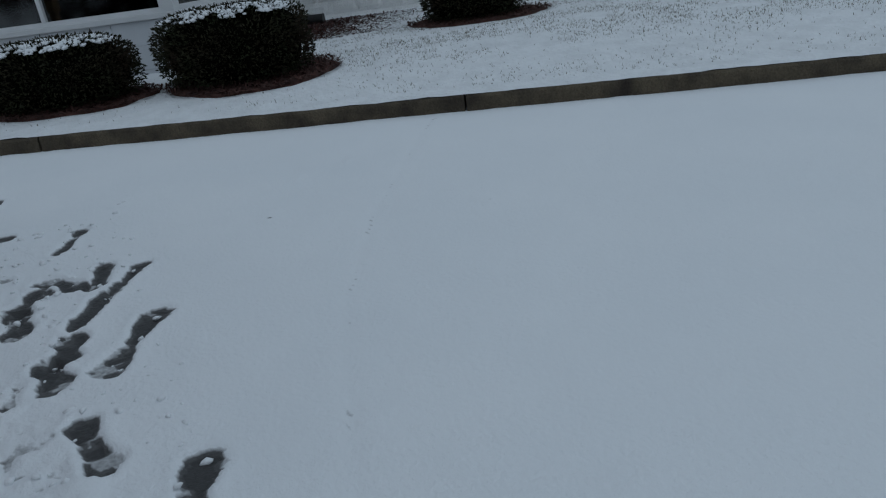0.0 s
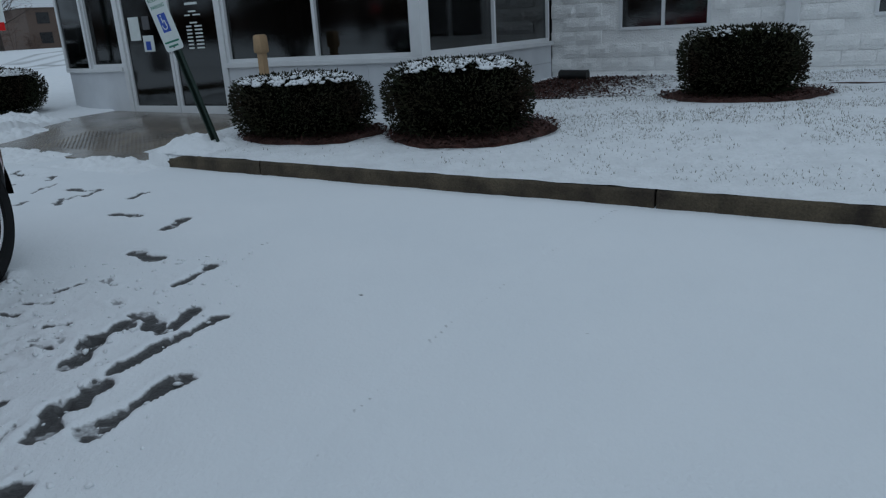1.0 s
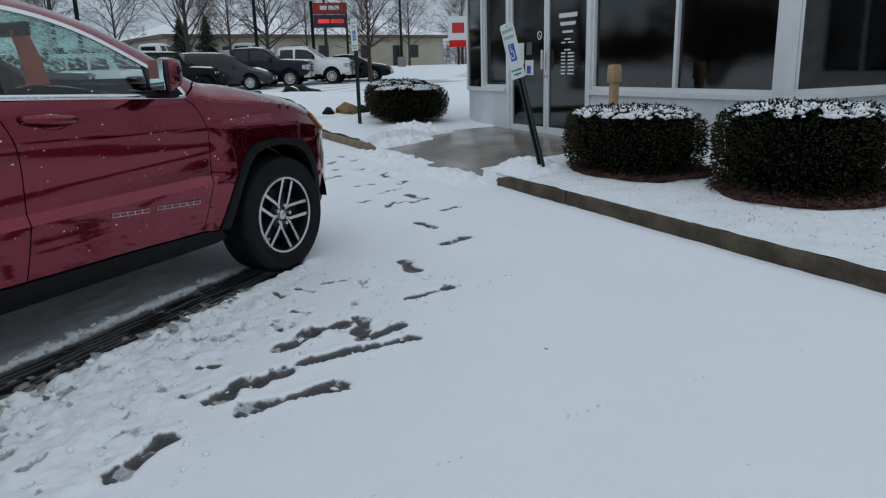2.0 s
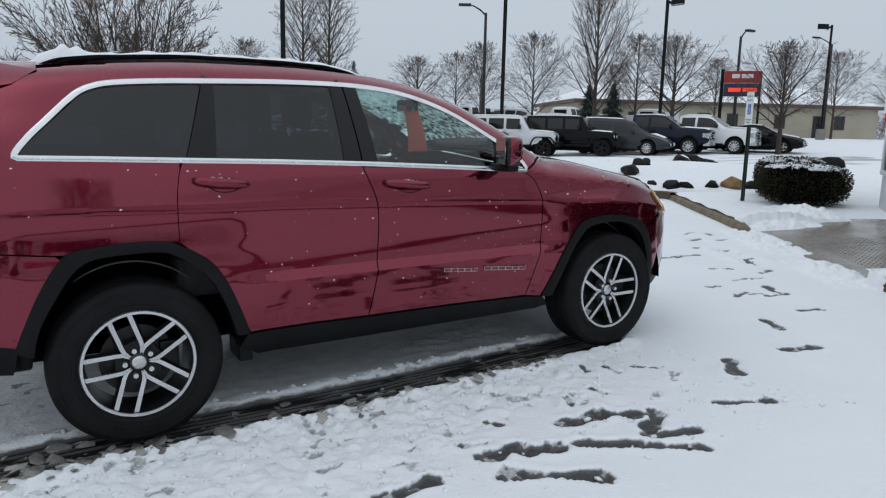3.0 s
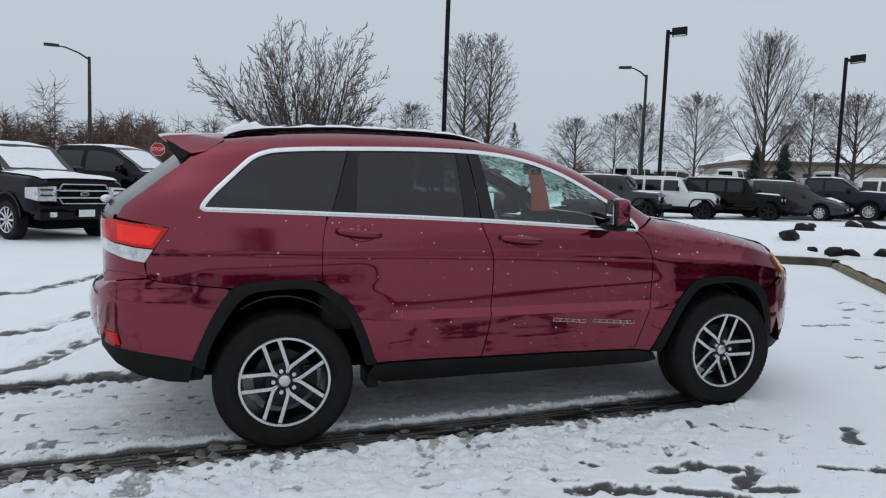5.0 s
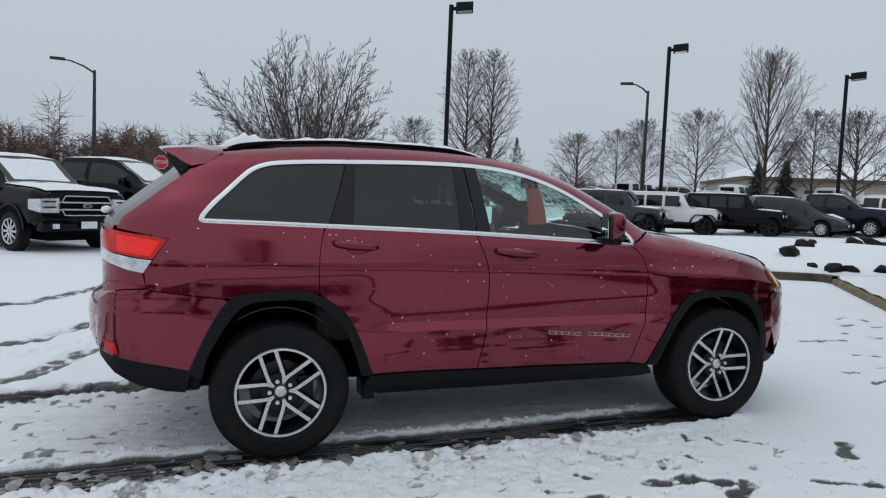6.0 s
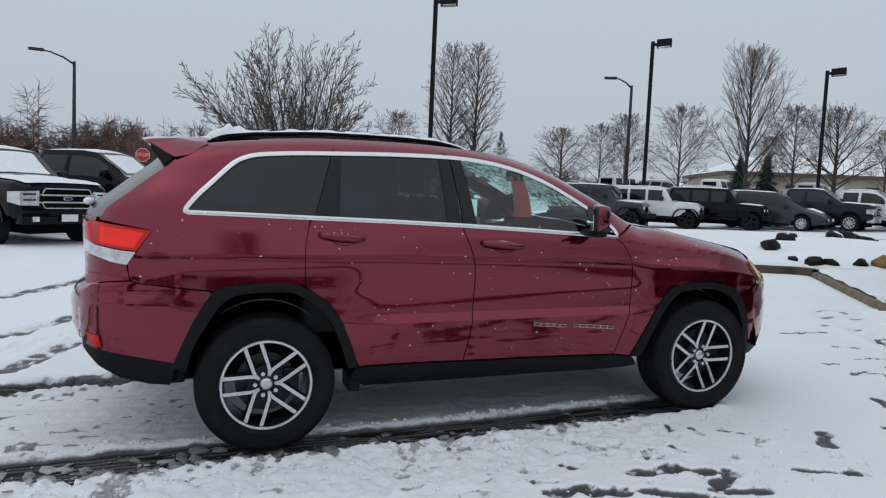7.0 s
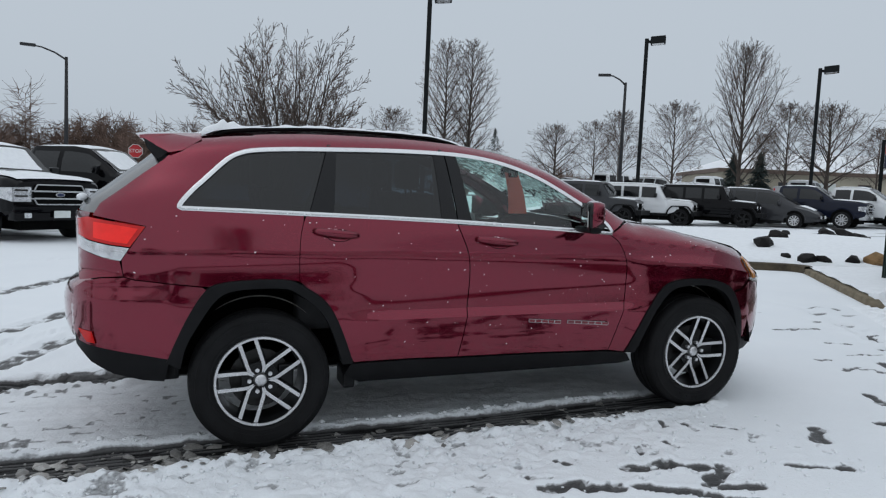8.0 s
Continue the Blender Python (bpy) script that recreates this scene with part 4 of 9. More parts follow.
arc_wall("panel", 0.15, 0.94, 0.1, 0.0, M_panel, wall_front)
sill = structure(new("window_sill_run"), "white metal sill below the showroom glass", "trim")
flat("sill", -0.34, 2.72, 2.35, 2.5, 0.94, 1.0, M_frame, sill, bevel=0.008)
flat("sill", 4.84, 5.6, 2.35, 2.5, 0.94, 1.0, M_frame, sill, bevel=0.008)
flat("sill", -0.345, -0.2, 2.5, 6.25, 0.94, 1.0, M_frame, sill, bevel=0.008)
arc_wall("sill", 0.94, 1.0, 0.13, 0.045, M_frame, sill)
head = structure(new("fascia"), "white fascia over the showroom windows", "trim")
flat("fascia_board", -0.36, 5.6, 2.34, 2.55, HEAD, TOP, M_panel, head)
flat("fascia_board", -0.36, -0.15, 2.56, 6.25, HEAD, TOP, M_panel, head)
arc_wall("fascia_board", HEAD, TOP, 0.2, 0.06, M_panel, head)
structure(flat("roof_slab", -0.3, 5.6, 2.45, 14, TOP, TOP + 0.2, M_panel), "flat roof closing the showroom", "roof")
structure(flat("roof_slab", 5.602, 7.5, 4.3, 14, TOP, TOP + 0.2, M_panel), "flat roof closing the showroom", "roof")
structure(flat("roof_slab", -24, -0.31, 6.25, 14, TOP, TOP + 0.2, M_panel), "flat roof closing the wing", "roof")
for u0, u1, n0 in ((-0.2, 5.6, 2.5), (5.602, 7.45, 4.2)):
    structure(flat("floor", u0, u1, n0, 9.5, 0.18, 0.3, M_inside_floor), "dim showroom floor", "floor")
    structure(flat("ceiling", u0, u1, n0, 9.5, HEAD + 0.1, HEAD + 0.2, M_inside_shade), "showroom ceiling, near-black for the unlit room", "ceiling")
flat("panel", -0.2, 7.5, 9.5, 9.6, 0.2, TOP, M_inside_shade, wall_rear)
flat("panel", -0.2, -0.1, 6.4, 9.5, 0.2, TOP, M_inside_shade, wall_rear)
flat("panel", -24.0, 7.5, 13.9, 14.0, 0.0, TOP, M_panel, wall_rear)
flat("panel", -24.1, -24.0, 6.3, 14, 0.0, TOP, M_panel, wall_rear)
flat("panel", 7.44, 7.54, 9.0, 14, 0.0, TOP, M_panel, wall_rear)


def window(num, u0, u1, z0, z1, n, mullions=(), frame=0.05, side=False, material=None):
    """A fixed window: frame, mullions and panes. side: it runs along n at u = n."""
    mt = material or M_frame
    w = structure(new("window_%d" % num), "dark glass window in a white metal frame", "window")

    def piece(nm, a0, a1, d0, d1, zz0, zz1, m, bev=0.004):
        if side:
            return flat(nm, n + d0, n + d1, a0, a1, zz0, zz1, m, w, bevel=bev)
        return flat(nm, a0, a1, n + d0, n + d1, zz0, zz1, m, w, bevel=bev)
    piece("window_frame", u0, u1, 0.0, 0.09, z0, z0 + frame, mt)
    piece("window_frame", u0, u1, 0.0, 0.09, z1 - frame, z1, mt)
    stops = [u0] + list(mullions) + [u1]
    for i, u in enumerate(stops):
        a = u if i == 0 else u - frame if i == len(stops) - 1 else u - frame / 2
        piece("window_frame" if i in (0, len(stops) - 1) else "mullion", a, a + frame, -0.004, 0.088, z0 + frame, z1 - frame, mt)
    for a, b in zip(stops, stops[1:]):
        g = piece("pane", a + frame * 0.4, b - frame * 0.4, 0.04, 0.046, z0 + frame * 0.8, z1 - frame * 0.8, M_shopglass, 0.0)
    return w


window(1, -0.2, 2.72, SILL, HEAD, 2.41, (1.2,))
window(2, 4.84, 5.6, SILL, HEAD, 2.41)
window(3, 2.56, 6.2, SILL, HEAD, -0.29, (4.3,), side=True)
post = structure(flat("corner_post", -0.335, -0.19, 2.355, 2.5, SILL, HEAD, M_frame, bevel=0.006), "white corner post of the showroom", "post")
# glass round the rounded corner
w = structure(new("window_4"), "narrow dark panes round the rounded corner", "window")
for i in range(0, 9, 3):
    p, q = ARC[i], ARC[min(i + 3, 9)]
    for (uu, nn) in ((p,) if i < 6 else (p, q)):
        flat("mullion", uu - 0.025, uu + 0.025, nn - 0.03, nn + 0.03, SILL, HEAD, M_frame, w)
    bm = bmesh.new()
    vs = [bm.verts.new(bld(*p, SILL)), bm.verts.new(bld(*q, SILL)), bm.verts.new(bld(*q, HEAD)), bm.verts.new(bld(*p, HEAD))]
    bm.faces.new(vs)
    ext = bmesh.ops.extrude_face_region(bm, geom=bm.faces[:])
    bmesh.ops.translate(bm, verts=[v for v in ext["geom"] if isinstance(v, bmesh.types.BMVert)], vec=Vector((KN.x, KN.y, 0)) * 0.006)
    part("pane", bm, M_shopglass, w)
flat("pane", 7.5, 7.506, 4.4, 9.0, SILL, HEAD, M_shopglass, w)
# entrance: two glazed leaves
door = structure(new("door_1"), "pair of white-framed glass entrance doors, closed", "door")
flat("jamb", 4.76, 4.84, 2.38, 2.5, FL - 0.06, HEAD, M_frame, door, bevel=0.004)
flat("jamb", 2.72, 2.80, 2.38, 2.5, FL - 0.06, HEAD, M_frame, door, bevel=0.004)
flat("door_head", 2.80, 4.76, 2.38, 2.5, 2.42, 2.52, M_frame, door, bevel=0.004)
flat("transom_pane", 2.80, 4.76, 2.43, 2.436, 2.52, HEAD, M_shopglass, door)
flat("threshold", 2.76, 4.8, 2.3, 2.5, FL - 0.1, FL + 0.01, M_grey_frame, door, bevel=0.003)
for a, b, hinge in ((2.80, 3.775, 1), (3.785, 4.76, 0)):
    leaf = flat("door_leaf", a, b, 2.41, 2.46, FL + 0.02, FL + 0.14, M_frame, door, bevel=0.004)
    for nm, u0, u1, z0, z1 in (("stile", a, a + 0.055, FL + 0.14, 2.42), ("stile", b - 0.055, b, FL + 0.14, 2.42), ("rail", a + 0.055, b - 0.055, 2.34, 2.42)):
        flat(nm, u0, u1, 2.41, 2.46, z0, z1, M_frame, leaf, bevel=0.004)
    flat("pane", a + 0.05, b - 0.05, 2.434, 2.44, FL + 0.14, 2.34, M_shopglass, leaf)
    hu = b - 0.045 if hinge else a + 0.02
    flat("pull_handle", hu, hu + 0.03, 2.35, 2.375, 1.28, 1.56, M_frame, leaf, bevel=0.008)
    flat("lock", hu + 0.0, hu + 0.028, 2.4, 2.412, 1.16, 1.2, M_grey_frame, leaf)
# writing on the glass: plain bars, and a no-smoking roundel
deco = tagged(new("door_lettering"), "white vinyl lettering bars on the dark door glass", "lettering")
rows = [(1.98, 0.06, 0.42), (1.905, 0.018, 0.36), (1.875, 0.035, 0.34), (1.775, 0.03, 0.24), (1.68, 0.02, 0.14), (1.635, 0.018, 0.3), (1.535, 0.02, 0.14)] + [(1.49 - 0.047 * i, 0.02, 0.3) for i in range(7)]
for z, h, wd in rows:
    c = 3.29
    if z < 1.52 or (1.62 < z < 1.65):
        flat("lettering_bar", c + 0.05, c + 0.05 + wd * 0.33, 2.428, 2.432, z, z + h, M_sign_white, deco)
        flat("lettering_bar", c - wd * 0.5, c - 0.01, 2.428, 2.432, z, z + h, M_sign_white, deco)
    else:
        flat("lettering_bar", c - wd / 2, c + wd / 2, 2.428, 2.432, z, z + h, M_sign_white, deco)
notices = tagged(new("door_notices"), "paper notices taped inside the entrance glass", "notice")
for u0, u1, z0, z1, m in ((4.4, 4.62, 1.36, 1.68, M_sign_white), (4.14, 4.36, 1.2, 1.42, M_sign_white), (4.18, 4.32, 1.5, 1.68, M_blind), (4.21, 4.31, 1.22, 1.34, M_sign_blue)):
    flat("notice", u0, u1, 2.424 if m in (M_sign_blue, M_blind) else 2.428, 2.433, z0, z1, m, notices)
bm = bmesh.new()
for k in range(24):
    a0, a1 = 2 * math.pi * k / 24, 2 * math.pi * (k + 1) / 24
    vs = [bm.verts.new(bld(3.98 + r * math.cos(a), 2.429, 1.77 + r * math.sin(a))) for r, a in ((0.062, a0), (0.062, a1), (0.048, a1), (0.048, a0))]
    bm.faces.new(vs)
part("no_smoking_ring", bm, M_sign_white, notices)
bm = bmesh.new()
bm.faces.new([bm.verts.new(bld(3.98 + x * math.cos(0.8) - y * math.sin(0.8), 2.4285, 1.77 + x * math.sin(0.8) + y * math.cos(0.8))) for x, y in ((-0.055, -0.006), (0.055, -0.006), (0.055, 0.006), (-0.055, 0.006))])
part("no_smoking_bar", bm, M_sign_white, notices)
# blind behind the first pane, slat by slat
blind = tagged(new("venetian_blind"), "grey venetian blind lowered behind the glass", "blind")
bm = bmesh.new()
add_box(bm, (1.28, 2.6, 0.0), (2.5, 2.65, 0.004), lambda X, Y, Zz: bld(X, Y + 0.0, Zz))
slat_me = None
for i in range(58):
    z = 1.05 + 0.029 * i
    if slat_me is None:
        sl = part("slat", bm, M_blind, blind)
        slat_me = sl.data
    else:
        sl = new("slat", slat_me)
        sl.parent = blind
    sl.location = (0, 0, z)
desk = tagged(flat("reception_desk", 0.2, 2.4, 5.2, 5.9, 0.3, 1.38, M_inside_shade, bevel=0.02), "reception desk, near-black for the unlit showroom", "desk")
# split-face block wall of the wing with two windows
window(5, -2.65, -1.36, 1.1, 2.5, 6.26, (-2.0,), 0.045)
window(6, -6.2, -4.62, 1.13, 2.5, 6.26, (-5.4,), 0.045)
structure(flat("wing_core", -24, -6.2, 6.29, 6.6, 0.0, TOP, M_block), "plain wall core", "wall")
structure(flat("wing_core", -4.62, -2.65, 6.29, 6.6, 0.0, TOP, M_block), "plain wall core", "wall")
structure(flat("wing_core", -1.36, -0.3, 6.29, 6.6, 0.0, TOP, M_block), "plain wall core", "wall")
for u0, u1, zz in ((-2.65, -1.36, 1.1), (-6.2, -4.62, 1.13)):
    structure(flat("wing_core", u0, u1, 6.29, 6.6, 0.0, zz, M_block), "plain wall core", "wall")
    structure(flat("wing_core", u0, u1, 6.29, 6.6, 2.5, TOP, M_block), "plain wall core", "wall")
# a near-black sheet gives the shade of the room behind the panes
structure(flat("room_behind", -7.5, -0.4, 9.0, 9.1, 0.2, TOP, M_inside_shade), "near-black wall standing in for the unlit room behind the wing windows", "wall")
structure(flat("downspout", -3.78, -3.6, 6.12, 6.25, 0.2, TOP, M_frame, bevel=0.015), "white downspout on the block wall", "downspout")
faces = []
for k in range(5):
    bm = bmesh.new()
    vs = grid(bm, 6, 3, lambda a, b: Vector((0, 0, 0)))
    for j in range(4):
        for i in range(7):
            e = min(i, 6 - i, j, 3 - j)
            v = vs[j][i]
            out = 0.018 if e == 0 else 0.038 + 0.03 * noise.noise(Vector((i * 1.3 + k * 9, j * 1.9, 2)))
            v.co = Vector((-0.198 + 0.396 * i / 6, -out, -0.098 + 0.196 * j / 3))
    rim = vs[0] + [r[-1] for r in vs[1:]] + vs[-1][::-1][1:] + [r[0] for r in vs[::-1][1:-1]]
    low = [bm.verts.new(Vector((v.co.x, 0.06, v.co.z))) for v in rim]
    for i in range(len(rim)):
        bm.faces.new((rim[i], rim[(i + 1) % len(rim)], low[(i + 1) % len(rim)], low[i]))
    bmesh.ops.recalc_face_normals(bm, faces=bm.faces)
    mb = bpy.data.meshes.new("block")
    bm.to_mesh(mb)
    bm.free()
    mb.materials.append(M_block)
    faces.append(mb)
turn = Matrix(((-KU.x, KN.x, 0, 0), (-KU.y, KN.y, 0, 0), (0, 0, 1, 0), (0, 0, 0, 1)))
rest = bmesh.new()
rnd = random.Random(8)
for row in range(21):
    z = 0.12 + 0.2 * row + 0.1
    if 0.9 < z < 1.0:
        continue
    for c in range(58):
        u = -0.5 - 0.4 * c - (0.2 if row % 2 else 0.0)
        if any(a - 0.19 < u < b + 0.19 and z0 - 0.14 < z < 2.6 for a, b, z0 in ((-2.65, -1.36, 1.1), (-6.2, -4.62, 1.13))):
            continue
        place = Matrix.Translation(bld(u, 6.28, z)) @ turn
        if u > -9.5 and z < 2.4:
            ob = new("block", faces[rnd.randrange(5)])
            ob.parent = wall_wing
            ob.matrix_world = place
        else:
            m2 = faces[rnd.randrange(5)].copy()
            m2.transform(place)
            rest.from_mesh(m2)
            bpy.data.meshes.remove(m2)
tagged(part("far_blocks", rest, M_block, wall_wing), kind="stuff")
bm = bmesh.new()
tube(bm, [un(-0.61, 5.8, 0.285), un(-0.63, 5.8, 0.285), un(-0.66, 5.8, 0.285), un(-1.02, 5.8, 0.28), un(-1.05, 5.8, 0.28)], [0.07, 0.084, 0.08, 0.08, 0.086], 18)
tagged(part("drain_pipe", bm, M_pipe, smoothed=True, auto=40), "black plastic drain pipe end at the wall", "pipe")


# ---- the red sport utility vehicle ----
# its own axes: x ahead from the rear axle, y to its left, z up from the tyres' contact
belt = curve([(-1.0, 1.34), (-0.42, 1.327), (0.24, 1.3), (1.15, 1.262), (2.0, 1.208), (2.2, 1.195), (2.5, 1.15), (3.0, 1.09), (3.3, 1.0), (3.55, 0.88)])
edge_z = curve([(-0.95, 1.38), (-0.84, 1.47), (-0.62, 1.66), (-0.5, 1.70), (-0.3, 1.728), (0.0, 1.748), (0.4, 1.764), (0.8, 1.76), (1.14, 1.742),
                (1.5, 1.692), (1.81, 1.602), (2.03, 1.498), (2.2, 1.405), (2.36, 1.305), (2.46, 1.262), (2.62, 1.243), (2.97, 1.172), (3.24, 1.118), (3.40, 1.078), (3.47, 1.03), (3.53, 0.94), (3.6, 0.86)])
edge_y = curve([(-0.95, 0.66), (-0.6, 0.6), (0.0, 0.635), (1.2, 0.645), (1.8, 0.665), (2.3, 0.71), (2.6, 0.73), (3.3, 0.7), (3.5, 0.64)])
low_y = curve([(0.30, 0.84), (0.36, 0.872), (0.42, 0.893), (0.5, 0.912), (0.6, 0.924), (0.7, 0.926), (0.765, 0.923), (0.85, 0.921),
               (0.93, 0.926), (1.0, 0.931), (1.052, 0.934), (1.064, 0.9335), (1.08, 0.93), (1.14, 0.918), (1.2, 0.906), (1.25, 0.894)])


def ledge(z):
    """The folded ledge along the lower doors: a slope that faces up between two sharp edges."""
    return float(np.interp(z, [0.52, 0.60, 0.70, 0.75, 0.80, 0.93], [0.0, 0.006, 0.023, -0.003, -0.003, 0.0]))


bumper_edge = curve([(0.45, 0.0), (0.6, 0.006), (0.8, 0.016), (0.842, 0.018), (0.856, 0.0165), (0.92, 0.0)])
tumble = curve([(0, 0), (0.2, 0.085), (0.5, 0.30), (0.8, 0.56), (0.92, 0.75), (1, 1)])
plan_rear = curve([(0.0, 0.0), (0.35, 0.006), (0.55, 0.03), (0.68, 0.07), (0.76, 0.12), (0.83, 0.2), (0.88, 0.3)])
plan_front = curve([(2.9, 0.0), (3.1, 0.006), (3.28, 0.028), (3.39, 0.06), (3.48, 0.1), (3.56, 0.16), (3.64, 0.25)])
tail_in = curve([(0.5, 0.0), (0.93, 0.0), (1.0, 0.035), (1.27, 0.05), (1.34, 0.07), (1.62, 0.14)])


def side_y(x, z):
    """Half width of the body's side."""
    b, r = belt(x), edge_z(x)
    if z <= b:
        y = low_y(z + (1.25 - b) * smooth(0.86, b, z))
        y += ledge(z) * smooth(0.45, 0.8, x) * smooth(2.5, 2.25, x) + bumper_edge(z) * smooth(-0.4, -0.62, x)
        y += 0.022 * smooth(0.62, 0.40, abs(x)) * smooth(1.06, 0.8, z) + 0.022 * smooth(0.62, 0.40, abs(x - 2.915)) * smooth(1.06, 0.8, z)
    else:
        y = 0.897 + (edge_y(x) - 0.897) * tumble(min(1.0, (z - b) / max(0.02, r - b)))
        y -= 0.03 * smooth(0.1, -0.7, x) * smooth(b, b + 0.3, z)
    return y - plan_rear(-(x - tail_in(z)) - 0.1) - plan_front(x)


RS = spline([(0.385, 1.683), (0.311, 1.484), (0.238, 1.292), (0.207, 1.131), (0.205, 0.9)])
BS = spline([(1.147, 1.25), (1.205, 1.09), (1.22, 0.95), (1.214, 0.8), (1.19, 0.6), (1.164, 0.446)])
FS = spline([(2.19, 1.195), (2.272, 1.134), (2.317, 1.0), (2.319, 0.79), (2.295, 0.678), (2.225, 0.427)])
ARCH_R = spline([(-0.488, 0.515), (-0.452, 0.608), (-0.375, 0.77), (-0.287, 0.9), (-0.205, 0.936), (-0.03, 0.95), (0.141, 0.945), (0.219, 0.912), (0.329, 0.838), (0.393, 0.755), (0.452, 0.623), (0.515, 0.45)], 4)
ARCH_R_IN = spline([(-0.418, 0.48), (-0.39, 0.6), (-0.318, 0.73), (-0.24, 0.84), (-0.16, 0.888), (-0.02, 0.9), (0.125, 0.897), (0.19, 0.87), (0.29, 0.795), (0.345, 0.73), (0.4, 0.61), (0.452, 0.45)], 4)
ARCH_F = spline([(2.35, 0.405), (2.417, 0.564), (2.497, 0.712), (2.6, 0.841), (2.7, 0.882), (2.86, 0.893), (3.034, 0.876), (3.181, 0.813), (3.262, 0.67), (3.305, 0.5), (3.32, 0.43)], 4)
ARCH_F_IN = spline([(2.425, 0.405), (2.48, 0.56), (2.55, 0.69), (2.64, 0.795), (2.72, 0.836), (2.86, 0.848), (3.0, 0.836), (3.125, 0.775), (3.205, 0.65), (3.25, 0.5), (3.265, 0.43)], 4)
DLO_TOP = spline([(-0.425, 1.335), (-0.415, 1.365), (-0.36, 1.43), (-0.297, 1.49), (-0.175, 1.604), (-0.097, 1.645), (0.0, 1.664), (0.2, 1.676), (0.385, 1.681), (0.75, 1.688), (1.093, 1.684), (1.3, 1.668),
                  (1.455, 1.642), (1.6, 1.602), (1.74, 1.548), (1.87, 1.482), (2.0, 1.407), (2.1, 1.345), (2.19, 1.27), (2.225, 1.215)], 3)
DLO_BOT = [(2.215, 1.19), (1.995, 1.206), (1.6, 1.232), (1.154, 1.259), (0.7, 1.281), (0.239, 1.299), (-0.1, 1.313), (-0.405, 1.324)]


def creases(step):
    """The pressed lines of the side: the ledge's two edges, the waist line and the bumper's edge."""
    n = int(4.3 / step)
    xs_ = [-0.9 + 4.3 * i / n for i in range(n + 1)]
    waist = []
    for x in xs_:
        lo, hi = 0.86, belt(x)
        for _ in range(24):
            mid = (lo + hi) / 2
            lo, hi = (mid, hi) if mid + (1.25 - belt(x)) * smooth(0.86, belt(x), mid) < 1.058 else (lo, mid)
        waist.append((x, lo))
    return ([[(x, z) for x in xs_ if 0.5 < x < 2.45] for z in (0.70, 0.75)] + [waist] + [[(x, 0.849) for x in xs_ if x < -0.45]])


def inset(poly, d):
    """A closed outline moved inward by d."""
    n = len(poly)
    area = sum(poly[i][0] * poly[(i + 1) % n][1] - poly[(i + 1) % n][0] * poly[i][1] for i in range(n))
    s = 1 if area > 0 else -1
    out = []
    for i in range(n):
        a, b, c = Vector(poly[i - 1]), Vector(poly[i]), Vector(poly[(i + 1) % n])
        e = ((b - a).normalized() + (c - b).normalized()).normalized()
        out.append(tuple(b + Vector((-e.y, e.x)) * d * s))
    return out


def side_panel(name, outline, material, parent, s, off=0.0, thick=0.014, step=0.04, label="", gap=0.0):
    """A piece of the body's side, cut out by its outline in x and z."""
    if gap:
        outline = inset(outline, gap)
    pts, faces, _ = fill(outline, step, creases(step) if material is M_red else ())
    bm = bmesh.new()
    shell(bm, pts, faces, lambda a, b, d: Vector((a, s * (side_y(a, b) + off - d), b)), thick)
    return part(name, bm, material, parent, label, smoothed=True, auto=26 if material is M_red else 38)


def strip(bm, line_a, line_b, s, off, thick):
    """A raised band between two lines on the body's side."""
    rows = []
    for (ax, az), (bx, bz) in zip(line_a, line_b):
        ya, yb = side_y(ax, az), side_y(bx, bz)
        mx, mz = (ax + bx) / 2, (az + bz) / 2
        rows.append([bm.verts.new((ax, s * (ya - thick), az)), bm.verts.new((ax, s * (ya + off * 0.6), az)), bm.verts.new((mx, s * (side_y(mx, mz) + off), mz)),
                     bm.verts.new((bx, s * (yb + off * 0.6), bz)), bm.verts.new((bx, s * (yb - thick), bz))])
    for a, b in zip(rows, rows[1:]):
        for k in range(4):
            bm.faces.new((a[k], a[k + 1], b[k + 1], b[k]))


def resample(line, n):
    P = [Vector(p) for p in line]
    L = [0.0]
    for a, b in zip(P, P[1:]):
        L.append(L[-1] + (b - a).length)
    out = []
    for i in range(n):
        t = L[-1] * i / (n - 1)
        k = min(len(P) - 2, max(j for j in range(len(L)) if L[j] <= t + 1e-9))
        out.append(tuple(P[k].lerp(P[k + 1], (t - L[k]) / max(1e-9, L[k + 1] - L[k]))))
    return out


def seam(line, parent, s, width=0.03):
    """The dark rubber behind a gap between two panels."""
    bm = bmesh.new()
    line = resample(line, 14)
    rows = []
    for i, p in enumerate(line):
        a, b = Vector(line[max(i - 1, 0)]), Vector(line[min(i + 1, 13)])
        n = (b - a).normalized()
        n = Vector((-n.y, n.x)) * width / 2
        q, r = Vector(p) + n, Vector(p) - n
        rows.append((bm.verts.new((q.x, s * (side_y(q.x, q.y) - 0.013), q.y)), bm.verts.new((r.x, s * (side_y(r.x, r.y) - 0.013), r.y))))
    for a, b in zip(rows, rows[1:]):
        bm.faces.new((a[0], a[1], b[1], b[0]))
    return part("door_seal", bm, M_seal_shade, parent)


def spoke_line(k):
    """Outline of one wheel spoke of a pair that runs side by side; at the hub it leans to the next pair."""
    c = 0.044 if k else -0.044
    s = 1 if k else -1
    return [(0.036, s * 0.019), (0.066, s * 0.031), (0.09, c - s * 0.01), (0.243, c - s * 0.01), (0.243, c + s * 0.011), (0.094, c + s * 0.009), (0.072, s * 0.0515), (0.042, s * 0.0303)]


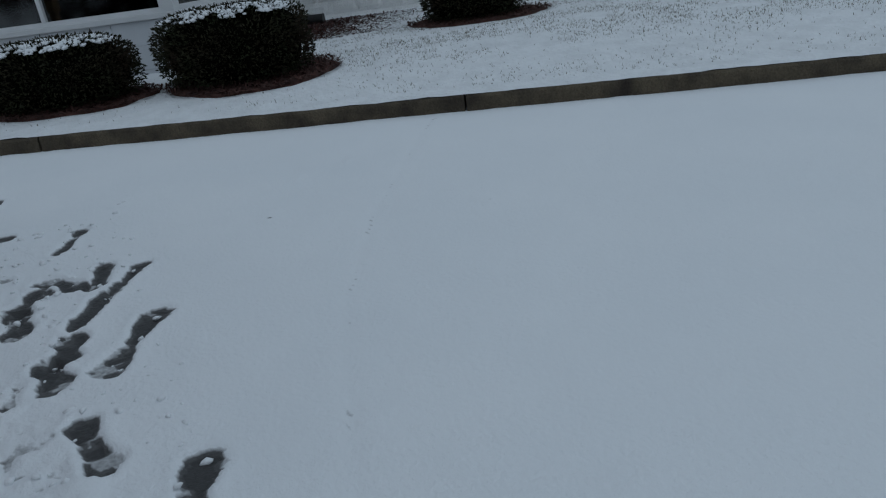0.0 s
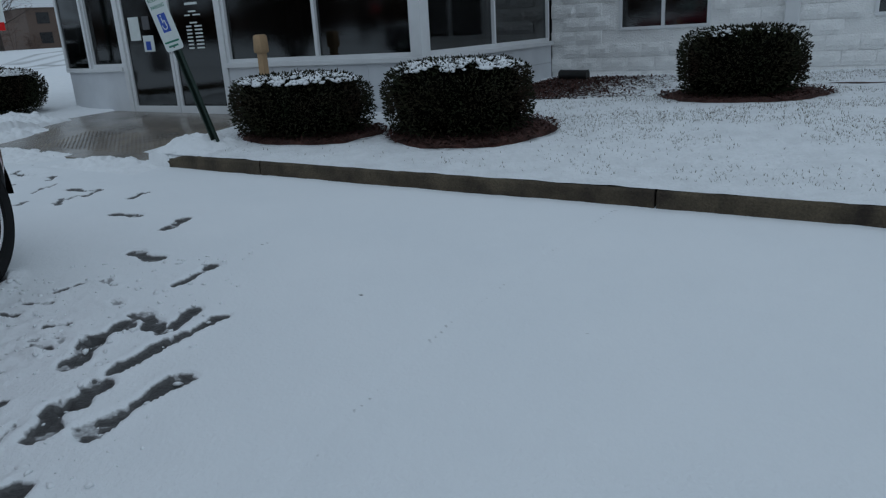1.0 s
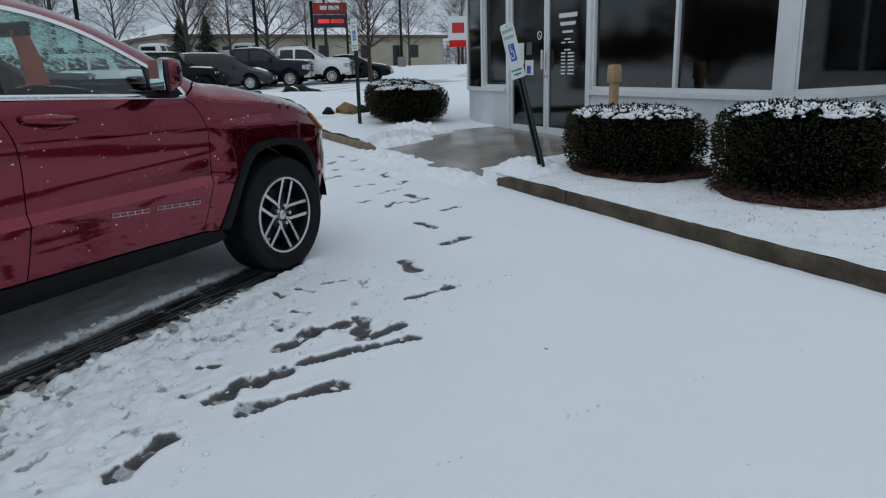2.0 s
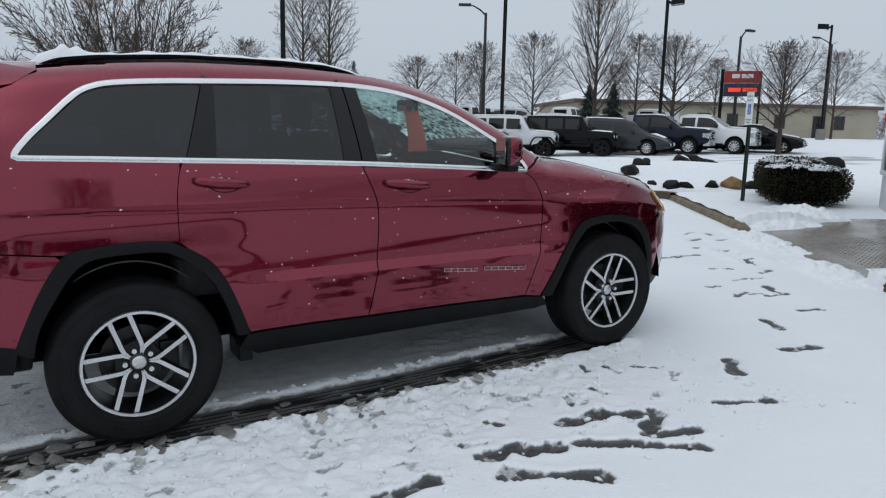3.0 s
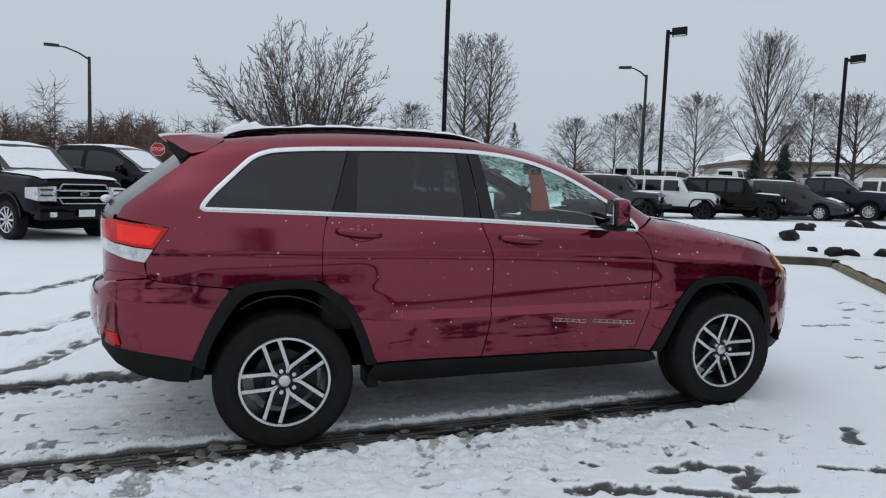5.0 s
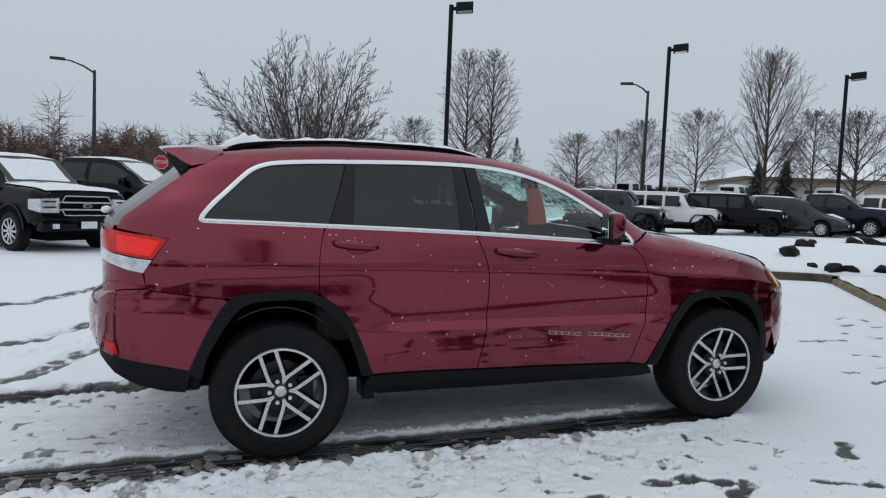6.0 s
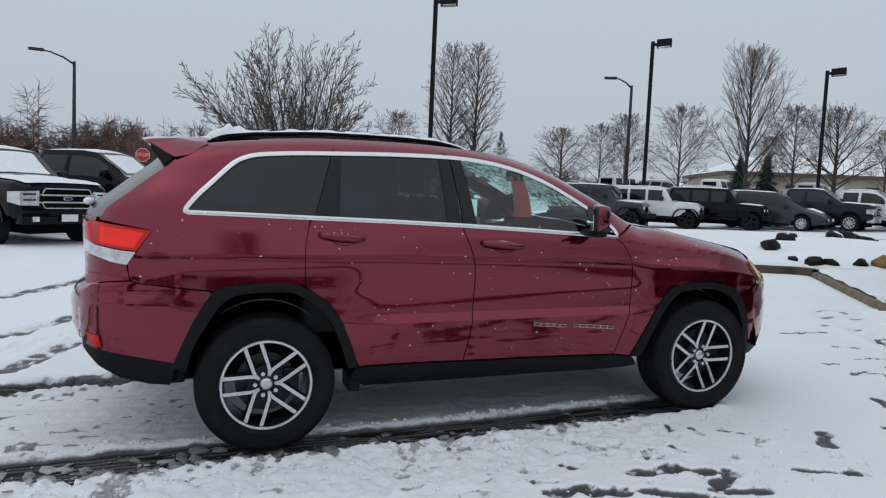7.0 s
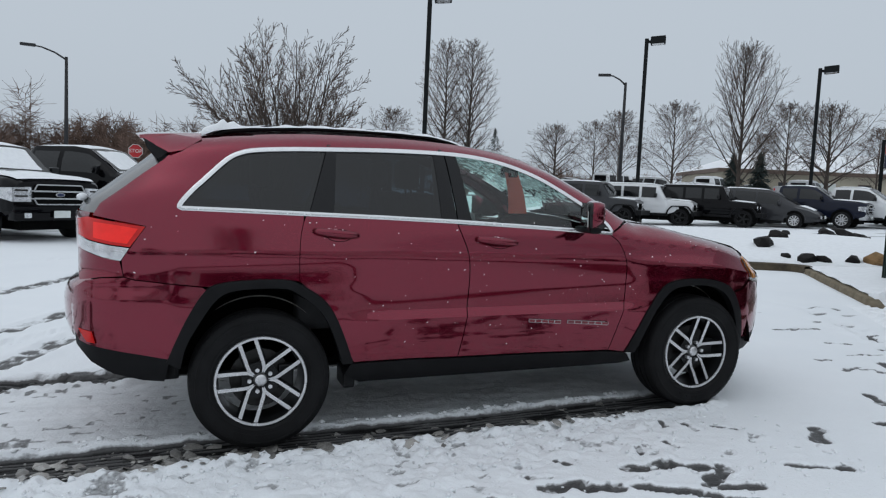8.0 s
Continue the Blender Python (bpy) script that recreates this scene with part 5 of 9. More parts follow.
def build_wheel(parent, x, s, phase, steer=0.0, tyre_r=0.384, rim_r=0.25):
    """A road wheel: tyre with tread and shoulder, dark barrel, five pairs of machined spokes, cap, nuts and brake."""
    w = new("wheel")
    w.parent = parent
    w.matrix_local = pose(x, s * 0.805, tyre_r - 0.004, 0, 0, steer)
    o = s
    bm = bmesh.new()
    prof = [(rim_r - 0.012, 0.085), (rim_r + 0.006, 0.112), (rim_r + 0.022, 0.121), (rim_r + 0.024, 0.125), (rim_r + 0.032, 0.126), (rim_r + 0.034, 0.123), (rim_r + 0.065, 0.13), (rim_r + 0.088, 0.128), (rim_r + 0.09, 0.131), (rim_r + 0.098, 0.13), (rim_r + 0.1, 0.126), (tyre_r - 0.02, 0.12), (tyre_r - 0.008, 0.108), (tyre_r - 0.001, 0.09),
            (tyre_r, 0.06), (tyre_r - 0.008, 0.058), (tyre_r - 0.008, 0.05), (tyre_r + 0.001, 0.048), (tyre_r + 0.001, 0.01), (tyre_r - 0.008, 0.008), (tyre_r - 0.008, -0.008), (tyre_r + 0.001, -0.01),
            (tyre_r + 0.001, -0.048), (tyre_r - 0.008, -0.05), (tyre_r - 0.008, -0.058), (tyre_r, -0.06), (tyre_r - 0.008, -0.108), (tyre_r - 0.04, -0.128), (rim_r + 0.03, -0.12), (rim_r - 0.012, -0.1)]
    lathe(bm, [(r, o * y) for r, y in prof], 96)
    # sidewall lugs at the shoulder
    for i in range(72):
        a = 2 * math.pi * i / 72
        c, sn = math.cos(a), math.sin(a)
        q = Matrix(((c, 0, -sn), (0, 1, 0), (sn, 0, c)))
        add_box(bm, (tyre_r - 0.034, o * 0.1 - 0.012, -0.007), (tyre_r - 0.009, o * 0.1 + 0.016, 0.007), lambda X, Y, Z: q @ Vector((X, Y, Z)))
    for a0, a1 in ((62, 78), (82, 104), (122, 134), (242, 262), (266, 284)):
        for i in range(a0, a1, 4):
            a = radians(i)
            c, sn = math.cos(a), math.sin(a)
            q = Matrix(((c, 0, -sn), (0, 1, 0), (sn, 0, c)))
            add_box(bm, (rim_r + 0.05, o * 0.127 - 0.004, -0.0065), (rim_r + 0.078, o * 0.127 + 0.005, 0.0065), lambda X, Y, Z: q @ Vector((X, Y, Z)))
    part("tyre", bm, M_rubber, w, "black all-season tyre", smoothed=True, auto=35)
    rim = bmesh.new()
    lathe(rim, [(rim_r, o * 0.118), (rim_r + 0.004, o * 0.112), (rim_r + 0.002, o * 0.1), (rim_r - 0.004, o * 0.1)], 96)
    lathe(rim, [(rim_r, o * 0.118), (rim_r - 0.012, o * 0.117), (rim_r - 0.014, o * 0.112)], 96)
    face = part("rim", rim, M_alloy, w, "bright machined rim edge", smoothed=True, auto=40)
    bar = bmesh.new()
    lathe(bar, [(rim_r - 0.013, o * 0.113), (rim_r - 0.02, o * 0.08), (rim_r - 0.028, o * 0.0), (rim_r - 0.022, o * -0.1)], 72)
    part("rim_barrel", bar, M_rim_dark, w, smoothed=True)
    for k in range(5):
        a = radians(phase + 72 * k)
        c, sn = math.cos(a), math.sin(a)
        for j in (0, 1):
            sp = bmesh.new()
            line = spoke_line(j)
            lo = []
            for lift, back in ((0, 0), (0, 1)):
                lo.append([])
                for r, t in line:
                    dish = 0.104 - 0.022 * smooth(0.2, 0.06, r)
                    y = dish - (0.03 if back else 0)
                    tt = t * (1.0 if not back else 1.18)
                    lo[-1].append(sp.verts.new((r * c - tt * sn, o * y, r * sn + tt * c)))
            top, bot = lo
            f = sp.faces.new(top)
            for i in range(len(line)):
                g = sp.faces.new((top[i], top[(i + 1) % len(line)], bot[(i + 1) % len(line)], bot[i]))
                g.material_index = 1
            part("spoke", sp, [M_alloy, M_rim_dark], w)
        pocket = bmesh.new()
        pl = [(0.036, -0.022), (0.07, -0.036), (0.1, -0.04), (0.1, 0.04), (0.07, 0.036), (0.036, 0.022)]
        tv = [pocket.verts.new((r * c - t * sn, o * 0.072, r * sn + t * c)) for r, t in pl]
        bv = [pocket.verts.new((r * c - t * sn, o * 0.05, r * sn + t * c)) for r, t in pl]
        pocket.faces.new(tv)
        for i in range(6):
            pocket.faces.new((tv[i], tv[(i + 1) % 6], bv[(i + 1) % 6], bv[i]))
        part("spoke_web", pocket, M_rim_dark, w)
        a2 = a
        nut = bmesh.new()
        bmesh.ops.create_cone(nut, cap_ends=True, segments=6, radius1=0.0125, radius2=0.01, depth=0.03)
        bmesh.ops.rotate(nut, verts=nut.verts, matrix=Matrix.Rotation(radians(-90) * s * -1, 3, "X"))
        bmesh.ops.translate(nut, verts=nut.verts, vec=(0.062 * math.cos(a2), o * 0.085, 0.062 * math.sin(a2)))
        part("lug_nut", nut, M_alloy, w)
        pad = bmesh.new()
        bmesh.ops.create_cone(pad, cap_ends=True, segments=18, radius1=0.026, radius2=0.022, depth=0.03)
        bmesh.ops.rotate(pad, verts=pad.verts, matrix=Matrix.Rotation(radians(90), 3, "X"))
        bmesh.ops.translate(pad, verts=pad.verts, vec=(0.064 * math.cos(a2), o * 0.06, 0.064 * math.sin(a2)))
        part("lug_seat", pad, M_rim_dark, w)
    hub = bmesh.new()
    lathe(hub, [(0.001, o * 0.096), (0.026, o * 0.095), (0.032, o * 0.09), (0.033, o * 0.078), (0.04, o * 0.07), (0.044, o * 0.05)], 36)
    part("centre_cap", hub, M_alloy, w, "silver centre cap", smoothed=True, auto=40)
    br = bmesh.new()
    lathe(br, [(0.05, o * 0.03), (0.09, o * 0.03), (0.092, o * 0.022), (0.165, o * 0.022), (0.165, o * 0.0), (0.05, o * 0.0)], 60)
    part("brake_disc", br, M_steel, w, smoothed=True, auto=40)
    cl = bmesh.new()
    add_box(cl, (0.1, min(o * 0.0, o * 0.055), -0.07), (0.185, max(o * 0.0, o * 0.055), 0.075), bevel=0.012)
    part("brake_caliper", cl, M_rim_dark, w)
    return w


suv = empty("sport_utility_vehicle", pose(0, 0, 0, 0, -1.3, 0))
tagged(suv, "dark red wet sport utility vehicle parked on slushy snow", "car")
roof_line = [(x, edge_z(x)) for x in np.arange(-0.43, 2.41, 0.06).tolist()]
for s in (-1, 1):
    # panels
    body_side = ([(-0.7, 1.064), (-0.655, 1.125), (-0.58, 1.236), (-0.72, 1.262), (-0.845, 1.285)] + [(-0.81, 1.348), (-0.7, 1.43), (-0.606, 1.506), (-0.496, 1.587), (-0.455, 1.63)] + roof_line
                 + [(2.41, 1.285), (2.33, 1.26), (2.235, 1.212)] + DLO_TOP[::-1] + [p for p in DLO_BOT[::-1] if p[0] < 0.2] + [(0.232, 1.298)] + [p for p in RS if p[1] < 1.29][:-1]
                 + [(0.2, 0.937)] + [p for p in ARCH_R[::-1] if p[0] < 0.15 and p[1] > 0.905] + [(-0.303, 0.918), (-0.633, 0.957), (-0.685, 0.972), (-0.696, 1.0)])
    side_panel("rear_quarter_panel", body_side, M_red, suv, s, step=0.02 if s < 0 else 0.04, gap=0.001)
    rear_door = ([(0.244, 1.297)] + [p for p in DLO_BOT[::-1] if 0.3 < p[0] < 1.1] + [(1.143, 1.257)] + BS[1:] + [(0.86, 0.452), (0.522, 0.45)] + [p for p in ARCH_R[::-1] if p[0] > 0.22 and p[1] > 0.46] + [(0.211, 0.93)]
                 + [p for p in RS[::-1] if p[1] < 1.285])
    rd = side_panel("rear_door", rear_door, M_red, suv, s, step=0.017 if s < 0 else 0.04, gap=0.003)
    front_door = [BS[0]] + [p for p in DLO_BOT[::-1] if 1.2 < p[0] < 2.1] + FS + [(1.7, 0.44)] + BS[::-1][:-1]
    fd = side_panel("front_door", front_door, M_red, suv, s, step=0.017 if s < 0 else 0.04, gap=0.003)
    fender = (FS[::-1] + [(2.24, 1.208), (2.33, 1.25), (2.42, 1.272)] + [(x, edge_z(x)) for x in (2.5, 2.6, 2.75, 2.9, 3.04, 3.15, 3.24, 3.3, 3.36, 3.42)] + [(3.36, 1.045), (3.325, 1.005), (3.365, 0.88), (3.27, 0.81), (3.2, 0.795)]
              + [p for p in ARCH_F[::-1] if p[0] < 3.15])
    side_panel("front_fender", fender, M_red, suv, s, step=0.02 if s < 0 else 0.04, gap=0.003)
    rb = [(-0.306, 0.913), (-0.633, 0.953), (-0.69, 0.968), (-0.8, 0.962), (-0.885, 0.945), (-0.945, 0.9), (-0.965, 0.8), (-0.962, 0.7), (-0.92, 0.625), (-0.877, 0.611), (-0.68, 0.575), (-0.478, 0.535)] + [p for p in ARCH_R if 0.54 < p[1] < 0.9 and p[0] < 0]
    bumper = side_panel("rear_bumper", rb, M_red, suv, s, off=0.003, step=0.02 if s < 0 else 0.04)
    side_panel("bumper_valance", [(-0.468, 0.546), (-0.68, 0.584), (-0.88, 0.62), (-0.945, 0.66), (-0.94, 0.6), (-0.86, 0.515), (-0.75, 0.455), (-0.6, 0.415), (-0.5, 0.408), (-0.485, 0.47)], M_plastic, bumper, s, off=-0.004, step=0.04, label="black plastic lower bumper")
    side_panel("reflector", [(-0.925, 0.69), (-0.85, 0.68), (-0.835, 0.62), (-0.88, 0.625)], M_lamp_red, bumper, s, off=0.011, step=0.03, label="red bumper reflector")
    fb = [(3.205, 0.79), (3.28, 0.805), (3.37, 0.865), (3.5, 0.84), (3.56, 0.7), (3.575, 0.6), (3.56, 0.5), (3.44, 0.47), (3.325, 0.455), (3.31, 0.5), (3.268, 0.67)]
    fbo = side_panel("front_bumper", fb, M_red, suv, s, off=0.004, step=0.034, gap=0.003)
    side_panel("bumper_valance", [(3.325, 0.448), (3.44, 0.462), (3.53, 0.49), (3.545, 0.44), (3.49, 0.39), (3.41, 0.36), (3.335, 0.355)], M_plastic, fbo, s, step=0.04, label="black plastic lower bumper")
    hl = side_panel("headlamp", [(3.36, 1.06), (3.45, 1.06), (3.53, 0.97), (3.53, 0.85), (3.48, 0.835), (3.37, 0.868), (3.325, 1.005)], M_lamp_clear, suv, s, off=0.004, step=0.03, label="clear headlamp with amber corner")
    side_panel("turn_lamp", [(3.332, 1.012), (3.352, 1.03), (3.4, 1.0), (3.425, 0.882), (3.385, 0.882), (3.345, 0.97)], M_amber, hl, s, off=0.024, step=0.03, label="amber corner lamp")
    side_panel("tailgate_corner", [(-0.708, 1.054), (-0.8, 1.072), (-0.93, 1.11), (-0.93, 1.0), (-0.915, 0.945), (-0.8, 0.966), (-0.692, 0.974)], M_red, suv, s, off=0.0, step=0.03, gap=0.002)
    # lamps at the back
    tl = side_panel("tail_lamp", [(-0.583, 1.233), (-0.658, 1.128), (-0.75, 1.138), (-0.86, 1.157), (-0.93, 1.18), (-0.935, 1.262), (-0.876, 1.276), (-0.72, 1.254)], M_lamp_red, suv, s, off=0.008, step=0.025, label="red tail lamp over a clear strip")
    side_panel("lamp_strip", [(-0.662, 1.122), (-0.705, 1.056), (-0.8, 1.074), (-0.9, 1.105), (-0.928, 1.13), (-0.928, 1.175), (-0.86, 1.151), (-0.76, 1.133)], M_lamp_clear, tl, s, off=0.008, step=0.025, label="clear bright strip under the red lens")
    side_panel("lamp_core", [(-0.618, 1.222), (-0.672, 1.144), (-0.75, 1.153), (-0.84, 1.17), (-0.84, 1.252), (-0.72, 1.239)], M_lamp_lit, tl, s, off=0.0115, step=0.03, label="brighter lit part of the lens")
    # black flares and sill
    for line_a, line_b, nm in ((ARCH_R, ARCH_R_IN, "rear"), (ARCH_F, ARCH_F_IN, "front")):
        bm = bmesh.new()
        strip(bm, resample(line_a, 40), resample(line_b, 40), s, 0.014, 0.05)
        part("wheel_arch_trim", bm, M_plastic, suv, "black plastic wheel arch trim", smoothed=True, auto=50)
    side_panel("sill", [(0.5, 0.446), (0.86, 0.448), (1.164, 0.441), (1.7, 0.435), (2.225, 0.421), (2.365, 0.4), (2.405, 0.345), (2.33, 0.328), (2.1, 0.325), (0.56, 0.325), (0.465, 0.385)], M_plastic, suv, s, off=0.012, thick=0.09, step=0.05, label="black plastic sill")
    for x in (0.49,):
        bm = bmesh.new()
        add_box(bm, (x - 0.02, min(s * 0.66, s * 0.86), 0.29), (x + 0.05, max(s * 0.66, s * 0.86), 0.4), bevel=0.012)
        part("mud_flap", bm, M_plastic, suv)
    for x0, x1 in ((-0.52, -0.425), (2.36, 2.42)):
        bm = bmesh.new()
        add_box(bm, (x0, min(s * 0.58, s * 0.84), 0.4), (x1, max(s * 0.58, s * 0.84), 0.62), bevel=0.02)
        part("arch_liner", bm, M_plastic, suv)
    # gaps
    for line in (RS, BS, FS, [(-0.303, 0.912), (-0.633, 0.95), (-0.69, 0.967), (-0.705, 1.06)], [(-0.47, 0.538), (-0.68, 0.577), (-0.88, 0.613), (-0.94, 0.66)], [(3.2, 0.79), (3.28, 0.808), (3.37, 0.87)], [(0.5, 0.447), (1.164, 0.443), (2.3, 0.418)], [(2.33, 1.262), (2.24, 1.21), (2.19, 1.195)]):
        seam(line, suv, s)
    # window band
    ring = DLO_TOP + DLO_BOT
    n = len(ring)
    outer, inner = inset(ring, -0.004), inset(ring, 0.02)
    bm = bmesh.new()
    strip(bm, outer + outer[:1], inner + inner[:1], s, 0.009, 0.012)
    part("window_trim", bm, M_chrome, suv, "bright trim round the side windows", smoothed=True, auto=50)
    gl = inset(ring, 0.017)
    top_y = curve(sorted({round(p[0], 3): p[1] for p in gl if p[1] > belt(p[0]) + 0.03}.items()))
    bot_y = curve(sorted({round(p[0], 3): p[1] for p in gl if p[1] <= belt(p[0]) + 0.03}.items()))

    def column(x0t, x0b, x1t, x1b, m=8):
        """Outline of a piece of the window band between two slanting lines."""
        tops = [(x0t + (x1t - x0t) * i / m, top_y(x0t + (x1t - x0t) * i / m)) for i in range(m + 1)]
        bots = [(x1b + (x0b - x1b) * i / m, bot_y(x1b + (x0b - x1b) * i / m)) for i in range(m + 1)]
        return tops + bots

    quarter = [p for p in gl if p[0] < 0.36 and p[1] > belt(p[0]) + 0.03] + [(0.375, top_y(0.375)), (0.262, bot_y(0.262))] + [p for p in gl if p[0] < 0.24 and p[1] <= belt(p[0]) + 0.03]
    for nm, outline, gm in (("quarter_window", quarter, M_glass_dark), ("rear_door_window", column(0.434, 0.4, 1.028, 1.045), M_glass_dark),
                            ("front_door_window", column(1.178, 1.235, 2.03, 1.985, 14), M_glass_front)):
        g = side_panel(nm, outline, gm, suv, s, off=-0.006, thick=0.0, step=0.06, label="dark tinted glass" if gm is M_glass_dark else "lightly tinted green glass")
        g.visible_shadow = False
    for nm, a in (("rear_pillar_trim", (0.38, 0.265, 0.434, 0.4)), ("centre_pillar_trim", (1.028, 1.045, 1.098, 1.142)), ("centre_pillar_trim", (1.106, 1.15, 1.178, 1.235))):
        side_panel(nm, column(*a, 3), M_gloss_black, suv, s, off=-0.001, thick=0.02, step=0.05, label="gloss black pillar trim")
    sail = [(1.99, bot_y(1.99)), (2.03, top_y(2.03)), (2.08, top_y(2.08)), (2.15, top_y(2.15)), (2.19, bot_y(2.19) + 0.02), (2.15, bot_y(2.15))]
    side_panel("mirror_sail", sail, M_gloss_black, suv, s, off=-0.001, thick=0.02, step=0.05)
    # handles
    for door, x0, z0, x1, z1 in ((rd, 0.285, 1.214, 0.535, 1.188), (fd, 1.262, 1.166, 1.53, 1.14)):
        bm = bmesh.new()
        pts, rad = [], []
        for i in range(13):
            t = i / 12
            x, z = x0 + (x1 - x0) * t, z0 + (z1 - z0) * t
            pts.append((x, s * (side_y(x, z) + 0.004 + 0.034 * math.sin(math.pi * t) ** 0.5), z))
            rad.append(0.012 + 0.007 * math.sin(math.pi * t) ** 0.6)
        tube(bm, pts, rad, 10)
        for v in bm.verts:
            cz = z0 + (z1 - z0) * (v.co.x - x0) / (x1 - x0)
            v.co.z = cz + (v.co.z - cz) * 1.25
        part("door_handle", bm, M_red, door, "body-coloured door handle", smoothed=True)
        # a shallow dish behind the handle, black in place of its shade
        bm = bmesh.new()
        xm, zm = x0 + (x1 - x0) * 0.58, z0 + (z1 - z0) * 0.58 - 0.012
        cen = bm.verts.new((xm, s * (side_y(xm, zm) - 0.008), zm))
        rings = [[bm.verts.new((xm + 0.075 * f * math.cos(a), s * (side_y(xm + 0.075 * f * math.cos(a), zm + 0.035 * f * math.sin(a)) + o), zm + 0.035 * f * math.sin(a))) for a in np.linspace(0, 2 * math.pi, 24, endpoint=False).tolist()] for f, o in ((0.78, -0.002), (1.0, 0.0015))]
        for i in range(24):
            bm.faces.new((cen, rings[0][i], rings[0][(i + 1) % 24]))
            bm.faces.new((rings[0][i], rings[0][(i + 1) % 24], rings[1][(i + 1) % 24], rings[1][i]))
        part("handle_recess", bm, M_seal_shade, door, smoothed=True)
    # raised lettering is drawn as plain bars
    for x0, x1, zz in ((1.615, 1.84, 0.659), (1.89, 2.19, 0.640)):
        bm = bmesh.new()
        slope = -0.086
        add_box(bm, (x0, 0.0, -0.0115), (x1, 0.004, 0.0115), lambda X, Y, Z: Vector((X, s * (side_y(X, zz + Z) + 0.001 + Y), zz + slope * (X - x0) + Z)), bevel=0.0015)
        bar = part("badge_bar", bm, M_grille, fd, "bright model badge bar")
        bm = bmesh.new()
        k = int((x1 - x0) / 0.043)
        for i in range(k):
            a = x0 + (x1 - x0) * (i + 0.08) / k
            b = x0 + (x1 - x0) * (i + 0.92) / k
            add_box(bm, (a, 0.004, -0.008), (b, 0.006, 0.008), lambda X, Y, Z: Vector((X, s * (side_y(X, zz + Z) + 0.001 + Y), zz + slope * (X - x0) + Z)))
        part("badge_inlay", bm, M_badge_red, bar)
    # door mirror
    bm = bmesh.new()
    bmesh.ops.create_cube(bm, size=1.0)
    bmesh.ops.subdivide_edges(bm, edges=bm.edges[:], cuts=4, use_grid_fill=True)
    for v in bm.verts:
        p = v.co * 2
        q = p.normalized() * max(abs(p.x), abs(p.y), abs(p.z))
        p = p.lerp(q, 0.55)
        front = 0.5 + p.x * 0.5
        v.co = Vector((2.005 + 0.066 * p.x, s * (1.02 + 0.115 * p.y * (1 - 0.15 * front)), 1.325 + 0.1 * p.z * (1 - 0.3 * front) + 0.012 * p.x))
    for f in bm.faces:
        f.material_index = 1 if f.calc_center_median().x < 1.965 else 0
    for v in bm.verts:
        v.co.x -= 0.34 * (abs(v.co.y) - 1.02)
    mir = part("door_mirror", bm, [M_red, M_gloss_black], suv, "body-coloured door mirror", smoothed=True)
    bm = bmesh.new()
    add_box(bm, (1.937, min(s * 0.935, s * 1.105), 1.25), (1.941, max(s * 0.935, s * 1.105), 1.395), lambda X, Y, Z: Vector((X - 0.34 * (abs(Y) - 1.02), Y, Z)))
    part("mirror_glass", bm, M_mirror, mir, "mirror glass")
    bm = bmesh.new()
    add_box(bm, (1.96, min(s * 0.86, s * 1.06), 1.205), (2.04, max(s * 0.86, s * 1.06), 1.245), bevel=0.014)
    part("mirror_foot", bm, M_plastic, mir)
    # inner wheel housings, coloured black for the shade in them
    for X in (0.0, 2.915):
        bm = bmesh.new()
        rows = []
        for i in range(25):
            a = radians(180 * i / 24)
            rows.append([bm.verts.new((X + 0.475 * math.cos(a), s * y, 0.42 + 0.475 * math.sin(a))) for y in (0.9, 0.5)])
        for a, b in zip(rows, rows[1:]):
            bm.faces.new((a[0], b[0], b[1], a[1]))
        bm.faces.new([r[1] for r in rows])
        housing = part("wheel_housing", bm, M_seal_shade, suv)
        bm = bmesh.new()
        tube(bm, [(X + 0.415 * math.cos(radians(a)), s * 0.7, 0.4 + 0.425 * math.sin(radians(a))) for a in range(48, 128, 4)], [0.002 + 0.0025 * math.sin(math.pi * i / 19) for i in range(20)], 6)
        part("slush_lip", bm, M_slush, housing, "thin rim of slush inside the wheel housing", smoothed=True)
    # roof rails
    bm = bmesh.new()
    pts = [(x, s * (edge_y(x) - 0.075), edge_z(x) + 0.028 + h) for x, h in ((-0.24, -0.026), (-0.15, 0.0), (0.0, 0.01), (0.35, 0.01), (0.7, 0.008), (1.0, 0.004), (1.16, -0.006), (1.26, -0.026))]
    tube(bm, pts, [0.01, 0.017, 0.018, 0.015, 0.015, 0.015, 0.016, 0.009], 8)
    part("roof_rail", bm, M_plastic, suv, "black roof rail under snow", smoothed=True)
    # wheels
    build_wheel(suv, 0.0, s, 36 if s < 0 else 12)
    build_wheel(suv, 2.915, s, 2 if s < 0 else 40, steer=0.0)


def roof_z(x, y):
    e = edge_y(x)
    t = min(1.0, abs(y) / e)
    return edge_z(x) + 0.045 * (1 - t ** 2.2)


bm = bmesh.new()
grid(bm, 34, 20, lambda a, b: Vector((-0.44 + 1.81 * a, (2 * b - 1) * (edge_y(-0.44 + 1.81 * a) + 0.001), roof_z(-0.44 + 1.81 * a, (2 * b - 1) * edge_y(-0.44 + 1.81 * a)))))
part("roof", bm, M_red, suv, smoothed=True)
bm = bmesh.new()
grid(bm, 20, 20, lambda a, b: Vector((1.37 + (1.0 + 0.1 * (1 - (2 * b - 1) ** 2)) * a, (2 * b - 1) * (edge_y(1.37 + 1.0 * a) - 0.02), roof_z(1.37 + 1.0 * a, (2 * b - 1) * edge_y(1.37 + a)) + 0.004)))
ws = part("windscreen", bm, M_glass_front, suv, "lightly tinted windscreen", smoothed=True)
ws.visible_shadow = False
